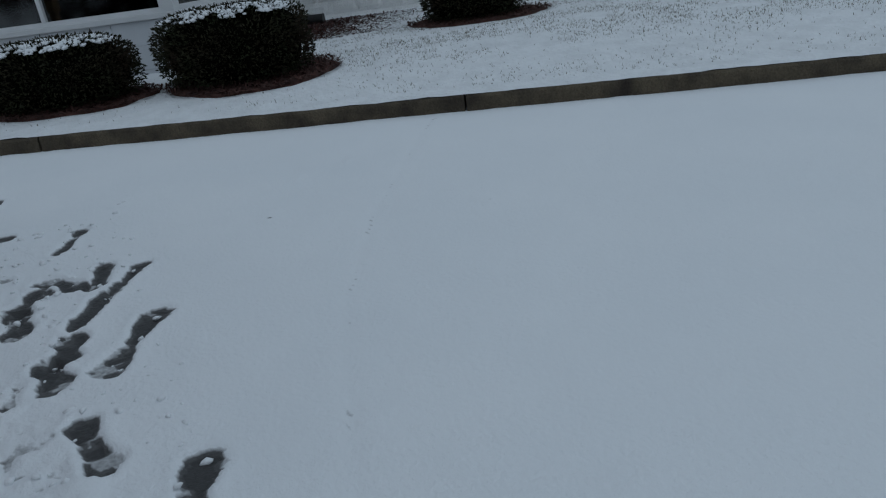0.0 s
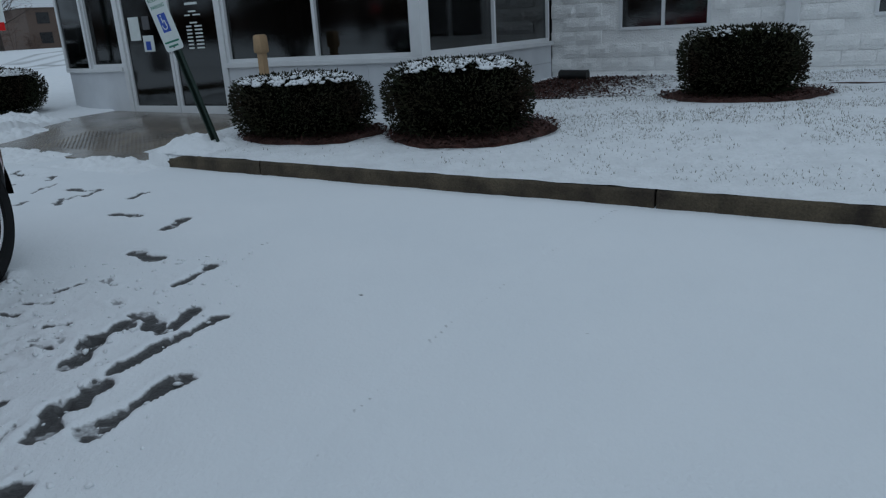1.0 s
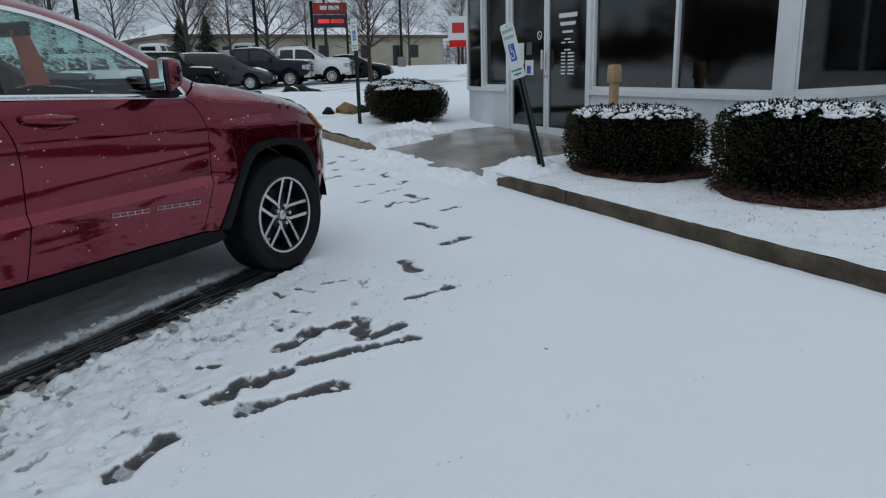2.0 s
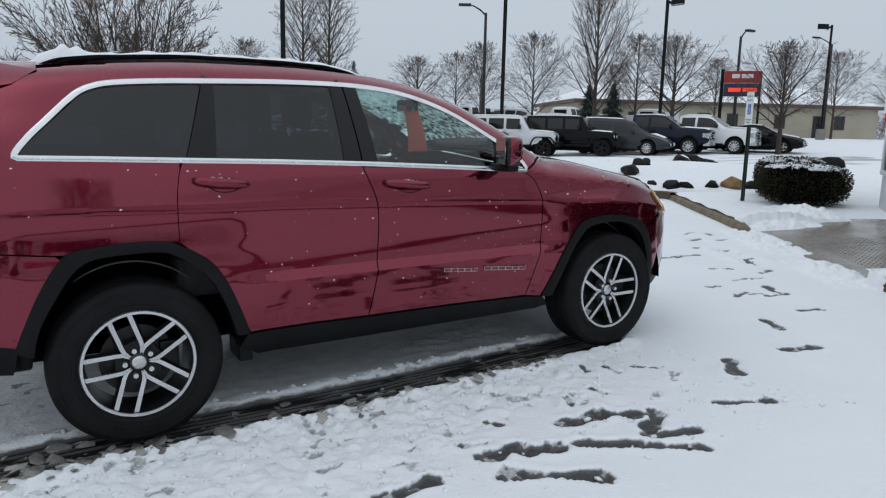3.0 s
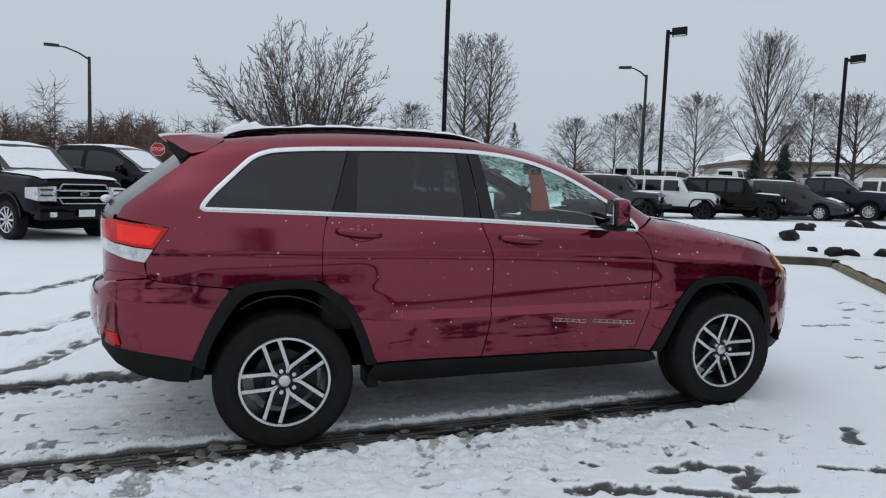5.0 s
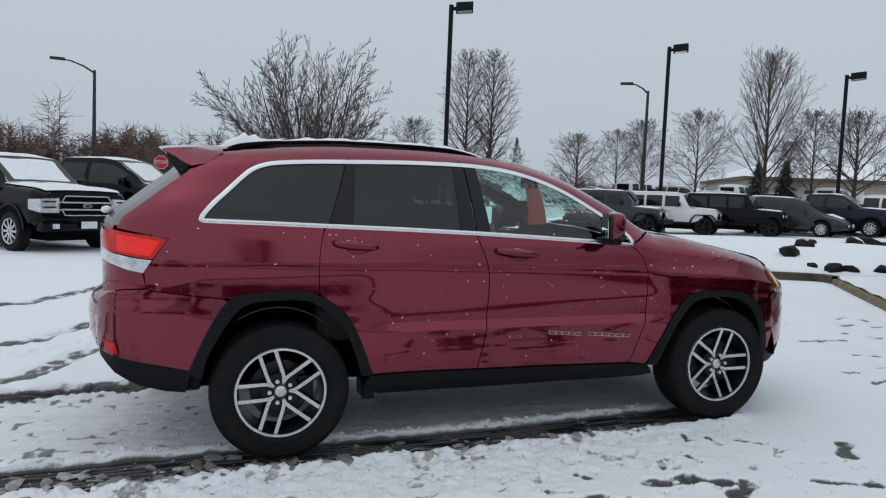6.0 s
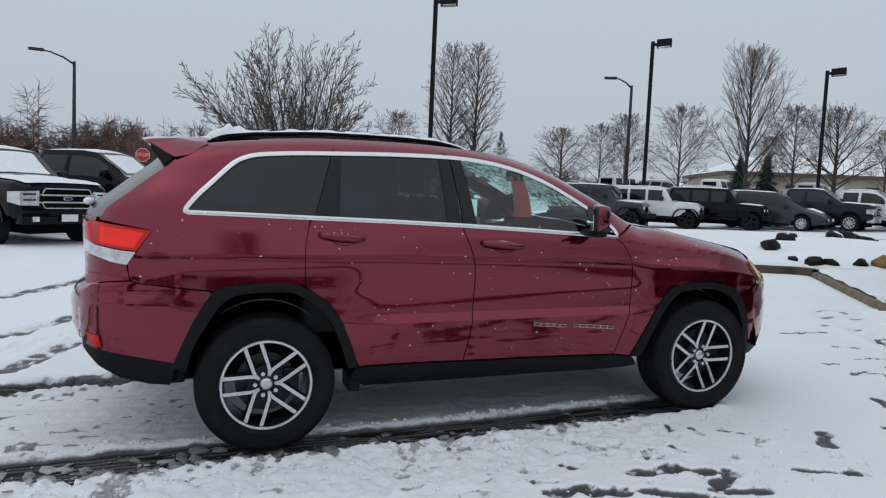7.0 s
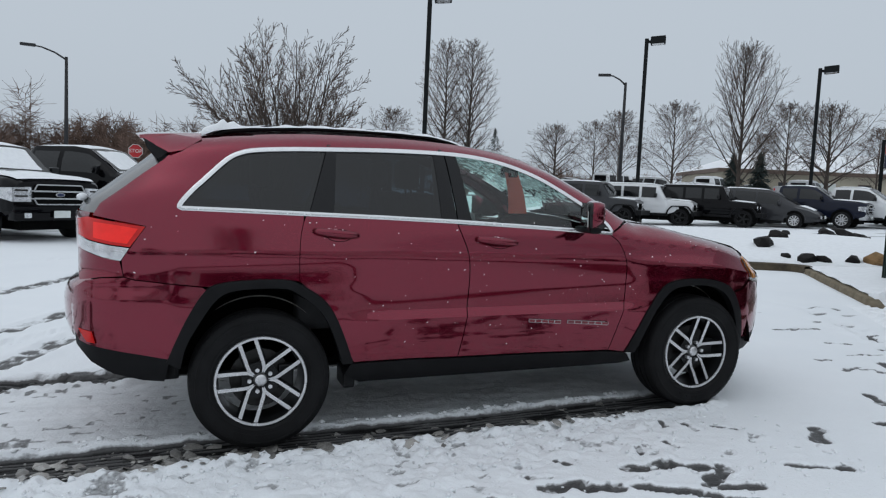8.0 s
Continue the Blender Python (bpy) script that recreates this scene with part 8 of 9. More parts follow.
            if kind == "pickup":
                for z0 in (zl - 0.11, zl + 0.0):
                    bm = bmesh.new()
                    add_box(bm, (x1 - 0.01, min(sgn * 0.64, sgn * 0.88), z0), (x1 + 0.034, max(sgn * 0.64, sgn * 0.88), z0 + 0.035), bevel=0.006)
                    part("lamp_element", bm, M_steel, lamp)
        bm = bmesh.new()
        add_box(bm, (x0 - 0.01, sgn * f[2](x0 + 0.05) * 0.86 - 0.06, f[3](x0 + 0.1) - 0.3), (x0 + 0.12, sgn * f[2](x0 + 0.05) * 0.86 + 0.06, f[3](x0 + 0.1) - 0.05), bevel=0.015)
        part("tail_lamp", bm, M_lamp_red, car)
        bm = bmesh.new()
        add_box(bm, (K["wheels"][0] + 0.5, sgn * f[2](0) * 0.97 - 0.03, f[1](0) - 0.06), (K["wheels"][1] - 0.5, sgn * f[2](0) * 0.97 + 0.03, f[1](0) + 0.05), bevel=0.015)
        part("sill", bm, M_plastic, car)
    # glass in front and behind
    a, b = K["ws"]
    bm = bmesh.new()
    grid(bm, 8, 10, lambda p, q: Vector((a + (b - a) * p + 0.012, (2 * q - 1) * f[5](a + (b - a) * p) * 0.93, f[4](a + (b - a) * p) + 0.024 * (1 - (2 * q - 1) ** 2) + 0.012)))
    part("windscreen", bm, M_window_far, car, "dark windscreen", smoothed=True)
    if kind in ("jeep", "van", "pickup"):
        zt, zs = f[4](x0 + 0.2 if kind != "pickup" else -0.9), f[3](x0 + 0.2 if kind != "pickup" else -0.9)
        xr = K["rear"][0] - 0.01
        bm = bmesh.new()
        add_box(bm, (xr - 0.004, -0.55, zs + 0.08), (xr + 0.004, 0.55, zt - 0.14))
        part("rear_window", bm, M_gloss_black, car)
    # nose
    zn = f[3](x1)
    if kind == "jeep":
        for i in range(7):
            bm = bmesh.new()
            add_box(bm, (x1 - 0.02, -0.27 + 0.08 * i, 0.72), (x1 + 0.012, -0.225 + 0.08 * i, 0.98), bevel=0.006)
            part("grille_slot", bm, M_seal_shade, car)
        bm = bmesh.new()
        add_box(bm, (x1 + 0.02, -0.8, 0.5), (x1 + 0.26, 0.8, 0.7), bevel=0.03)
        part("front_bumper", bm, M_plastic, car, "black steel bumper")
        bm = bmesh.new()
        bmesh.ops.create_cone(bm, cap_ends=True, segments=28, radius1=0.4, radius2=0.38, depth=0.24, matrix=Matrix.Translation((x0 - 0.13, 0, 1.02)) @ Matrix.Rotation(radians(90), 4, "Y"))
        part("spare_wheel", bm, M_rubber, car, smoothed=True, auto=40)
    else:
        gz0, gz1 = (0.76, 1.14) if kind == "pickup" else (0.45, 0.62)
        bm = bmesh.new()
        add_box(bm, (x1 - 0.1, -0.52 if kind == "pickup" else -0.45, gz0), (x1 + 0.015, 0.52 if kind == "pickup" else 0.45, gz1), bevel=0.02)
        gr = part("grille", bm, M_seal_shade, car)
        bright = M_grille if grille is None else grille
        if kind == "pickup":
            # three rounded bright frames, the middle one widest
            for z0, z1, w0, w1 in ((gz1 - 0.13, gz1, 0.53, 0.46), (gz0 + 0.11, gz1 - 0.12, 0.6, 0.6), (gz0, gz0 + 0.12, 0.46, 0.53)):
                bm = bmesh.new()
                loop = [Vector((x1 + 0.03, y, z)) for y, z in ((-w0, z0), (w0, z0), (w1, z1), (-w1, z1))]
                path = []
                for i in range(4):
                    p, q, r = loop[i - 1], loop[i], loop[(i + 1) % 4]
                    for d in (0.03, 0.01):
                        path.append(q + (p - q).normalized() * d)
                    path.append(q + (r - q).normalized() * 0.03)
                tube(bm, path + path[:1], [0.014] * (len(path) + 1), 6)
                part("grille_bar", bm, bright, gr, "bright rounded grille frame", smoothed=True)
            for r, m2, dx in ((1.0, M_grille, 0.0), (0.8, M_badge_blue, 0.008)):
                bm = bmesh.new()
                bmesh.ops.create_uvsphere(bm, u_segments=16, v_segments=8, radius=1.0)
                for v in bm.verts:
                    v.co = Vector((x1 + 0.04 + dx + 0.016 * v.co.x, 0.1 * r * v.co.y, (gz0 + gz1) / 2 + 0.042 * r * v.co.z))
                part("badge", bm, m2, gr, smoothed=True)
        else:
            for i in range(2):
                zz = gz0 + 0.02 + (gz1 - gz0 - 0.05) * i
                bm = bmesh.new()
                add_box(bm, (x1 - 0.02, -0.44, zz), (x1 + 0.035, 0.44, zz + 0.02), bevel=0.008)
                part("grille_bar", bm, bright, gr, "bright grille bar")
        bm = bmesh.new()
        add_box(bm, (x1 - 0.2, -0.9, 0.44), (x1 + 0.1, 0.9, gz0 - 0.04), lambda x, y, z: Vector((x - 0.25 * max(0.0, abs(y) - 0.6), y, z)), bevel=0.03)
        part("front_bumper", bm, paint if kind != "pickup" or paint is M_black_paint else M_grille, car, smoothed=True, auto=40)
        bm = bmesh.new()
        add_box(bm, (x1 + 0.1, -0.17, 0.5), (x1 + 0.108, 0.17, 0.64))
        part("licence_plate", bm, M_sign_white, car, "white plain plate")
        for sgn in (-1, 1):
            bm = bmesh.new()
            add_box(bm, (x1 + 0.02, sgn * 0.66 - 0.07, 0.5), (x1 + 0.075, sgn * 0.66 + 0.07, 0.6), bevel=0.015)
            part("fog_lamp", bm, M_lamp_clear, car)
    bm = bmesh.new()
    add_box(bm, (x0 - 0.1, -0.85, 0.45), (x0 + 0.12, 0.85, 0.64), bevel=0.03)
    part("rear_bumper", bm, M_plastic if kind != "pickup" else M_grille, car, smoothed=True, auto=40)
    # black block for the shaded underside
    bm = bmesh.new()
    add_box(bm, (x0 + 0.3, -0.6, 0.24), (x1 - 0.3, 0.6, f[1](0) + 0.05))
    part("chassis", bm, M_seal_shade, car)
    # snow
    if snow:
        spans = {"jeep": ((-2.0, 0.4), (0.95, 1.9)), "van": ((-2.2, 0.3), (1.7, 2.3)), "pickup": ((-0.85, 0.6), (1.45, 2.8), (-2.8, -1.05)), "sedan": ((-0.85, 0.25), (1.2, 2.1), (-2.25, -1.75))}[kind]
        sn = [(a, b, 1.0 if kind == "pickup" and i else 0.93) for i, (a, b) in enumerate(spans)]
        if snow > 0.9:
            sn.append((K["ws"][0] + 0.02, K["ws"][1] + 0.02, 0.93))
        for a, b, wf in sn:
            bm = bmesh.new()

            def sheet(p, q):
                x = a + (b - a) * p
                t = 2 * q - 1
                rim = min(1.0, 7 * p, 7 * (1 - p), 6 * q, 6 * (1 - q))
                h = 0.035 * smooth(0, 1, rim) * (0.75 + 0.5 * noise.noise(Vector((x * 2.5, t * 3, a))))
                wob2 = 1 + 0.06 * noise.noise(Vector((x * 4, t * 2, 3)))
                return Vector((x, t * f[5](x) * wf * wob2, f[4](x) + 0.024 * (1 - t * t) + h - 0.004 + 0.012))
            grid(bm, 26, 18, sheet)
            part("snow_layer", bm, M_snow_lump, car, "wet snow lying on the vehicle", smoothed=True)
    return car


def parked(kind, paint, x, y, heading, label, z=None, big=1.0, **kw):
    zz = lot(x, y) if z is None else z
    return vehicle(kind, paint, pose(x, y, zz, 0, 0, heading) @ Matrix.Scale(big, 4), label, **kw)


# the row across the lot
parked("jeep", M_grey_paint, 16.7, 22.97, -49, "dark grey off-road vehicle parked in the row", rims=M_rim_dark, snow=0.5)
parked("jeep", M_white_paint, 20.07, 23.58, -49, "white four-door off-road vehicle with black wheels", rims=M_rim_dark, snow=0.5)
parked("jeep", M_black_paint, 22.75, 22.5, -52, "black off-road vehicle with snow on its bonnet", rims=M_rim_dark, snow=0.8)
parked("van", M_grey_paint, 25.6, 22.34, -56, "grey minivan dusted with snow", snow=0.5)
parked("pickup", M_blue_paint, 28.35, 22.58, -60, "dark blue pickup truck with chrome wheels", snow=0.5)
parked("pickup", M_white_paint, 31.2, 22.0, -63, "white pickup truck in the row", snow=0.5)
parked("sedan", M_black_paint, 34.6, 21.0, -63, "low black car at the end of the row", snow=0.6)
# the two trucks by the stop sign
parked("pickup", M_black_paint, -4.69, 13.27, -49, "black pickup truck with bright bar grille and snowy windscreen", snow=1.0)
parked("pickup", M_black_paint, -3.05, 17.1, -28, "tall black pickup truck with snow on roof and windscreen", snow=1.0, big=1.07)
# farther rows
for i in range(9):
    kind = ("sedan", "van", "pickup", "sedan", "jeep", "van", "pickup", "sedan", "pickup")[i]
    paint = (M_silver_paint, M_white_paint, M_silver_paint, M_grey_paint, M_white_paint, M_silver_paint, M_white_paint, M_grey_paint, M_silver_paint)[i]
    parked(kind, paint, 18.5 + 3.1 * i, 49.0 - 1.5 * i, -70 if i % 2 else 20, "snow-dusted vehicle in the far row", snow=1.0)
# unseen vehicles, added behind the camera to shape reflections in red doors and glass
for i in range(6):
    kind = ("jeep", "pickup", "jeep", "van", "jeep", "pickup")[i]
    paint = (M_black_paint, M_grey_paint, M_white_paint, M_black_paint, M_grey_paint, M_blue_paint)[i]
    parked(kind, paint, -9.5 + 3.6 * i, -14.5 - 1.2 * i, 60 if i % 2 else 75, "unseen vehicle added for contrast in the red paint's reflections", snow=0.6)


# ---- bare trees ----
def tree_arrays():
    return [], []


def add_limb(V, F, pts, radii, sides):
    base = len(V)
    prev = None
    for i, p in enumerate(pts):
        d = (pts[min(i + 1, len(pts) - 1)] - pts[max(i - 1, 0)])
        d.normalize()
        ref = Vector((0, 0, 1)) if abs(d.z) < 0.9 else Vector((1, 0, 0))
        a = d.cross(ref).normalized()
        b = d.cross(a)
        for k in range(sides):
            t = 2 * math.pi * k / sides
            V.append(p + a * (radii[i] * math.cos(t)) + b * (radii[i] * math.sin(t)))
        if i:
            for k in range(sides):
                k2 = (k + 1) % sides
                F.append((base + (i - 1) * sides + k, base + (i - 1) * sides + k2, base + i * sides + k2, base + i * sides + k))


def grow(out, p, d, length, r, level, rnd, P):
    """A limb and all that springs from it; side shoots get shorter towards its tip."""
    segs = 6 if level < 2 else 4 if level < 3 else 2
    pts, rad = [p.copy()], [r]
    q, dd = p.copy(), d.copy()
    for i in range(segs):
        dd = (dd + Vector((rnd.gauss(0, 1), rnd.gauss(0, 1), rnd.gauss(0, 1))) * P["wander"] + Vector((0, 0, P["up"] * (1 if level < 2 else 0.5)))).normalized()
        q = q + dd * (length / segs)
        pts.append(q.copy())
        rad.append(max(P["thin"], r * (1 - 0.8 * (i + 1) / segs)))
    V, F = out[0 if level < 2 else 1]
    add_limb(V, F, pts, rad, 5 if level < 2 else 3)
    if level > P["levels"]:
        return
    n = max(2, int(P["kids"][level - 1] * rnd.uniform(0.8, 1.2)))
    for k in range(n):
        t = P["from"] + (0.98 - P["from"]) * (k + rnd.random()) / n
        s = t * segs
        i = min(segs - 1, int(s))
        o = pts[i].lerp(pts[i + 1], s - i)
        base = (pts[i + 1] - pts[i]).normalized()
        az = k * 2.4 + rnd.uniform(-0.6, 0.6)
        ref = base.cross(Vector((0.3, 0.2, 1)).normalized())
        ref = ref.normalized() if ref.length > 0.01 else Vector((1, 0, 0))
        side = (ref * math.cos(az) + base.cross(ref) * math.sin(az)).normalized()
        ang = radians(P["angle"] * rnd.uniform(0.65, 1.3))
        nd = (base * math.cos(ang) + side * math.sin(ang)).normalized()
        ln = length * (P["ratio"][level - 1] if isinstance(P["ratio"], tuple) else P["ratio"]) * rnd.uniform(0.7, 1.25) * (1.15 - 0.75 * t)
        grow(out, o, nd, ln, max(P["thin"], r * (1 - 0.75 * t) * 0.5), level + 1, rnd, P)


TREES = {
    # the leader's height and radius, the number of limbs, where they start, their angles below and above, and the crown's half width by height
    "oval": dict(H=10.4, r=0.16, limbs=74, start=0.1, low=66, high=26, env=([0.08, 0.2, 0.38, 0.6, 0.85, 1.0], [0.17, 0.22, 0.215, 0.18, 0.11, 0.03]), kids=(10, 6), levels=2, angle=36, ratio=0.42, wander=0.05, up=0.035, thin=0.0065, **{"from": 0.18}),
    "fan": dict(H=12.4, r=0.2, limbs=46, start=0.2, low=50, high=16, env=([0.18, 0.3, 0.5, 0.7, 0.9, 1.0], [0.2, 0.27, 0.27, 0.21, 0.11, 0.03]), kids=(12, 7), levels=2, angle=30, ratio=0.4, wander=0.04, up=0.05, thin=0.0075, **{"from": 0.2}),
    "round": dict(H=7.0, r=0.19, limbs=34, start=0.24, low=74, high=26, env=([0.2, 0.35, 0.55, 0.8, 0.95, 1.0], [0.3, 0.45, 0.47, 0.4, 0.26, 0.12]), kids=(11, 7), levels=2, angle=42, ratio=0.44, wander=0.08, up=0.03, thin=0.008, **{"from": 0.2}),
    "young": dict(H=6.7, r=0.11, limbs=30, start=0.24, low=58, high=24, env=([0.2, 0.35, 0.55, 0.8, 1.0], [0.24, 0.34, 0.33, 0.2, 0.05]), kids=(11, 9), levels=2, angle=40, ratio=0.46, wander=0.08, up=0.02, thin=0.0065, **{"from": 0.22}),
    "spreading": dict(stems=28, lean=38, length=6.6, r=0.06, kids=(10, 8, 5), levels=3, angle=27, ratio=(0.48, 0.42, 0.42), wander=0.07, up=-0.004, thin=0.0075, **{"from": 0.14}),
}


def tree(kind, seed, label):
    """A bare tree at the origin: trunk and limbs, and a crown of twigs."""
    P, rnd = TREES[kind], random.Random(seed)
    out = [tree_arrays(), tree_arrays()]
    if "stems" in P:
        for k in range(P["stems"]):
            az = 2.4 * k + rnd.uniform(-0.3, 0.3)
            ln = radians(P["lean"] * math.sqrt((k + 0.5) / P["stems"]))
            d = Vector((math.sin(ln) * math.cos(az), math.sin(ln) * math.sin(az), math.cos(ln)))
            grow(out, Vector((0.2 * math.cos(az), 0.2 * math.sin(az), -0.1)), d, P["length"] * rnd.uniform(0.82, 1.06) * (1 - 0.36 * k / P["stems"]), P["r"] * rnd.uniform(0.7, 1.1), 1, rnd, P)
    else:
        H = P["H"]
        lead = [Vector((0.012 * H * noise.noise(Vector((t * 3, seed, 0))) * t, 0.012 * H * noise.noise(Vector((t * 3, seed, 9))) * t, -0.1 + (H + 0.1) * t)) for t in np.linspace(0, 1, 10).tolist()]
        add_limb(*out[0], lead, [P["r"] * (1.25 if i == 0 else 1 - 0.94 * i / 9) for i in range(10)], 8)
        for k in range(P["limbs"]):
            t = P["start"] + (0.985 - P["start"]) * ((k + rnd.random()) / P["limbs"]) ** 0.9
            s = t * 9
            i = min(8, int(s))
            o = lead[i].lerp(lead[i + 1], s - i)
            az = 2.4 * k + rnd.uniform(-0.4, 0.4)
            ang = radians(P["low"] + (P["high"] - P["low"]) * t) * rnd.uniform(0.82, 1.15)
            d = Vector((math.sin(ang) * math.cos(az), math.sin(ang) * math.sin(az), math.cos(ang)))
            wide = H * float(np.interp(t + 0.18 * (1 - t), *P["env"])) * rnd.uniform(0.72, 1.12)
            grow(out, o, d, min(wide / max(0.3, math.sin(ang)), (H * 1.04 - o.z) * 1.1), P["r"] * (1 - 0.8 * t) * 0.42, 1, rnd, P)
    t = tagged(new("tree"), label, "tree", "bare trees round the lot")
    for nm, (V, F), m in (("trunk", out[0], M_bark), ("crown", out[1], M_twig)):
        mesh_from(nm, V, F, m, t, smoothed=True)
    return t


def place_tree(t, x, y, z, turn, s, tall=1.0):
    t.matrix_world = pose(x, y, z + rise(x, y), 0, 0, turn) @ Matrix.Diagonal((s, s, s * tall, 1))
    return t


def again(t, x, y, z, turn, s):
    c = copy_thing(t, pose(x, y, z + rise(x, y), 0, 0, turn))
    c.scale = (s, s, s)
    return c


place_tree(tree("spreading", 3, "wide many-stemmed bare tree behind the parked vehicles"), 2.82, 20.2, 0.35, 20, 0.9, 1.1)
t_oval = place_tree(tree("oval", 5, "tall narrow bare tree with fine upswept twigs"), 12.95, 32.8, 0.4, 0, 0.86)
again(t_oval, 14.2, 32.3, 0.4, 130, 0.86)
t_fan = place_tree(tree("fan", 7, "tall bare tree with a fan of upright limbs"), 29.4, 28.4, 0.5, 0, 0.75)
t_round = place_tree(tree("round", 9, "round-crowned bare tree by the low building"), 36.6, 28.9, 0.5, 0, 0.92)
t_young = place_tree(tree("young", 11, "slim young bare tree beside the lot"), 27.4, 31.8, 0.5, 0, 0.95)
# the five at negative y are unseen, added to darken the paint's reflections
for src, x, y, turn, s in ((t_young, 27.0, 37.0, 80, 0.9), (t_round, 25.7, 43.6, 40, 0.75), (t_young, 29.0, 43.5, 20, 0.85), (t_young, 36.4, 32.0, 190, 1.0), (t_young, 46.0, 33.2, 75, 0.85), (t_young, 10.8, 35.8, 250, 0.8),
                           (t_round, 33.9, 19.2, 100, 0.8), (t_young, 51.0, 26.8, 300, 0.9), (t_round, 56.0, 24.5, 10, 0.8), (t_oval, 58.0, 36.0, 20, 0.7), (t_young, 8.0, 40.0, 33, 0.6),
                           (t_fan, 62.0, 20.0, 66, 0.62), (t_young, 44.0, 42.0, 120, 0.85), (t_round, -16.0, -42.0, 0, 1.3), (t_fan, 2.0, -48.0, 30, 1.1), (t_round, 14.0, -44.0, 70, 1.3), (t_oval, 26.0, -46.0, 40, 1.1), (t_round, -34.0, -36.0, 120, 1.3)):
    again(src, x, y, 0.45 if y > 0 else 0.0, turn, s)


def conifer(x, y, z, hgt, seed):
    rnd = random.Random(seed)
    t = tagged(empty("spruce", Matrix.Translation((x, y, z + rise(x, y)))), "small dark spruce in front of the low building", "tree", "spruces")
    bm = bmesh.new()
    tube(bm, [(0, 0, -0.1), (0, 0, hgt * 0.5), (0, 0, hgt)], [0.09, 0.05, 0.01], 6)
    part("trunk", bm, M_bark, t)
    V, F = [], []
    for _ in range(1500):
        h = rnd.random() ** 1.25
        az = rnd.uniform(0, 2 * math.pi)
        rad = (1 - h) * hgt * 0.36 * rnd.uniform(0.3, 1.0) * (0.85 + 0.2 * math.sin(h * 40))
        p = Vector((rad * math.cos(az), rad * math.sin(az), hgt * (0.08 + 0.92 * h)))
        d = Vector((math.cos(az), math.sin(az), -0.35 + rnd.gauss(0, 0.25))).normalized()
        sd = d.cross(Vector((0, 0, 1))).normalized()
        ln, wd = rnd.uniform(0.14, 0.32), rnd.uniform(0.03, 0.07)
        i = len(V)
        V += [p - sd * wd, p + d * ln, p + sd * wd, p - d * 0.1 + Vector((0, 0, 0.06))]
        F += [(i, i + 1, i + 3), (i + 1, i + 2, i + 3)]
    mesh_from("needles", V, F, M_needle, t)


conifer(31.3, 31.0, 0.5, 3.6, 1)
conifer(32.7, 30.3, 0.5, 3.7, 2)
conifer(40.0, 88.0, 0.5, 9.0, 3)
conifer(36.5, 90.0, 0.5, 7.0, 4)


def brush(points, seed, count, hgt, label, spread=2.2, tall=0.0, twigs=330):
    """A thicket along a line: bushes with rounded crowns of countless fine twigs, and a few thin trees that stand out."""
    rnd = random.Random(seed)
    V, F = [], []
    for k in range(count):
        t = (k + rnd.random()) / count * (len(points) - 1)
        i = min(len(points) - 2, int(t))
        a, b = Vector(points[i]), Vector(points[i + 1])
        c = a.lerp(b, t - i) + Vector((rnd.gauss(0, spread), rnd.gauss(0, spread)))
        slim = rnd.random() < tall
        hh = hgt * rnd.uniform(0.62, 1.0) * (0.82 + 0.5 * noise.noise(Vector((c.x * 0.07, c.y * 0.07, seed)))) * (1.35 if slim else 1)
        w = hh * (0.16 if slim else rnd.uniform(0.34, 0.5))
        z0 = 0.3 + rise(c.x, c.y)
        stems = []
        for j in range(4 if slim else 11):
            az, f = 2.4 * j + rnd.random(), math.sqrt((j + 0.5) / 11)
            top = Vector((c.x + w * f * math.cos(az), c.y + w * f * math.sin(az), z0 + hh * (1 - 0.42 * f * f) * rnd.uniform(0.78, 0.88)))
            p = Vector((c.x + 0.25 * w * f * math.cos(az), c.y + 0.25 * w * f * math.sin(az), z0 - 0.1))
            mid = p.lerp(top, 0.5) + Vector((math.cos(az), math.sin(az), 0)) * w * 0.12
            add_limb(V, F, [p, mid, top], [0.035, 0.02, 0.007], 3)
            stems.append((p, mid, top))
        for j in range(twigs // 4 if slim else twigs):
            p, mid, top = stems[rnd.randrange(len(stems))]
            u = rnd.uniform(0.12, 1.0) ** 0.8
            o = p.lerp(mid, u * 2) if u < 0.5 else mid.lerp(top, u * 2 - 1)
            out = (o - Vector((c.x, c.y, o.z)))
            d = (out.normalized() * 0.5 if out.length > 0.05 else Vector()) + Vector((rnd.gauss(0, 0.8), rnd.gauss(0, 0.8), rnd.gauss(0.4, 0.5)))
            d.normalize()
            ln = hh * rnd.uniform(0.08, 0.2)
            kink = o + d * ln * 0.55
            add_limb(V, F, [o, kink, kink + (d + Vector((rnd.gauss(0, 0.35), rnd.gauss(0, 0.35), rnd.gauss(0.1, 0.3)))) * ln * 0.45], [0.019, 0.014, 0.009], 3)
    return tagged(mesh_from("thicket", V, F, M_brush), label, "thicket", kind="stuff")


brush([(-30, 46), (-14, 52), (-2, 56), (6, 62)], 1, 64, 6.0, "red-brown leafless thicket beyond the lot", 2.4, 0.12, 760)
brush([(4, 70), (20, 74), (44, 72), (60, 66)], 2, 70, 6.0, "grey-brown leafless thicket on the skyline", 2.4, 0.15, 480)
brush([(60, 66), (84, 50), (96, 30), (98, 4)], 3, 40, 7.0, "leafless thicket beyond the road", 2.6, 0.15)
brush([(-60, 30), (-40, 44), (-30, 46)], 4, 26, 7.5, "leafless thicket at the lot's far edge")
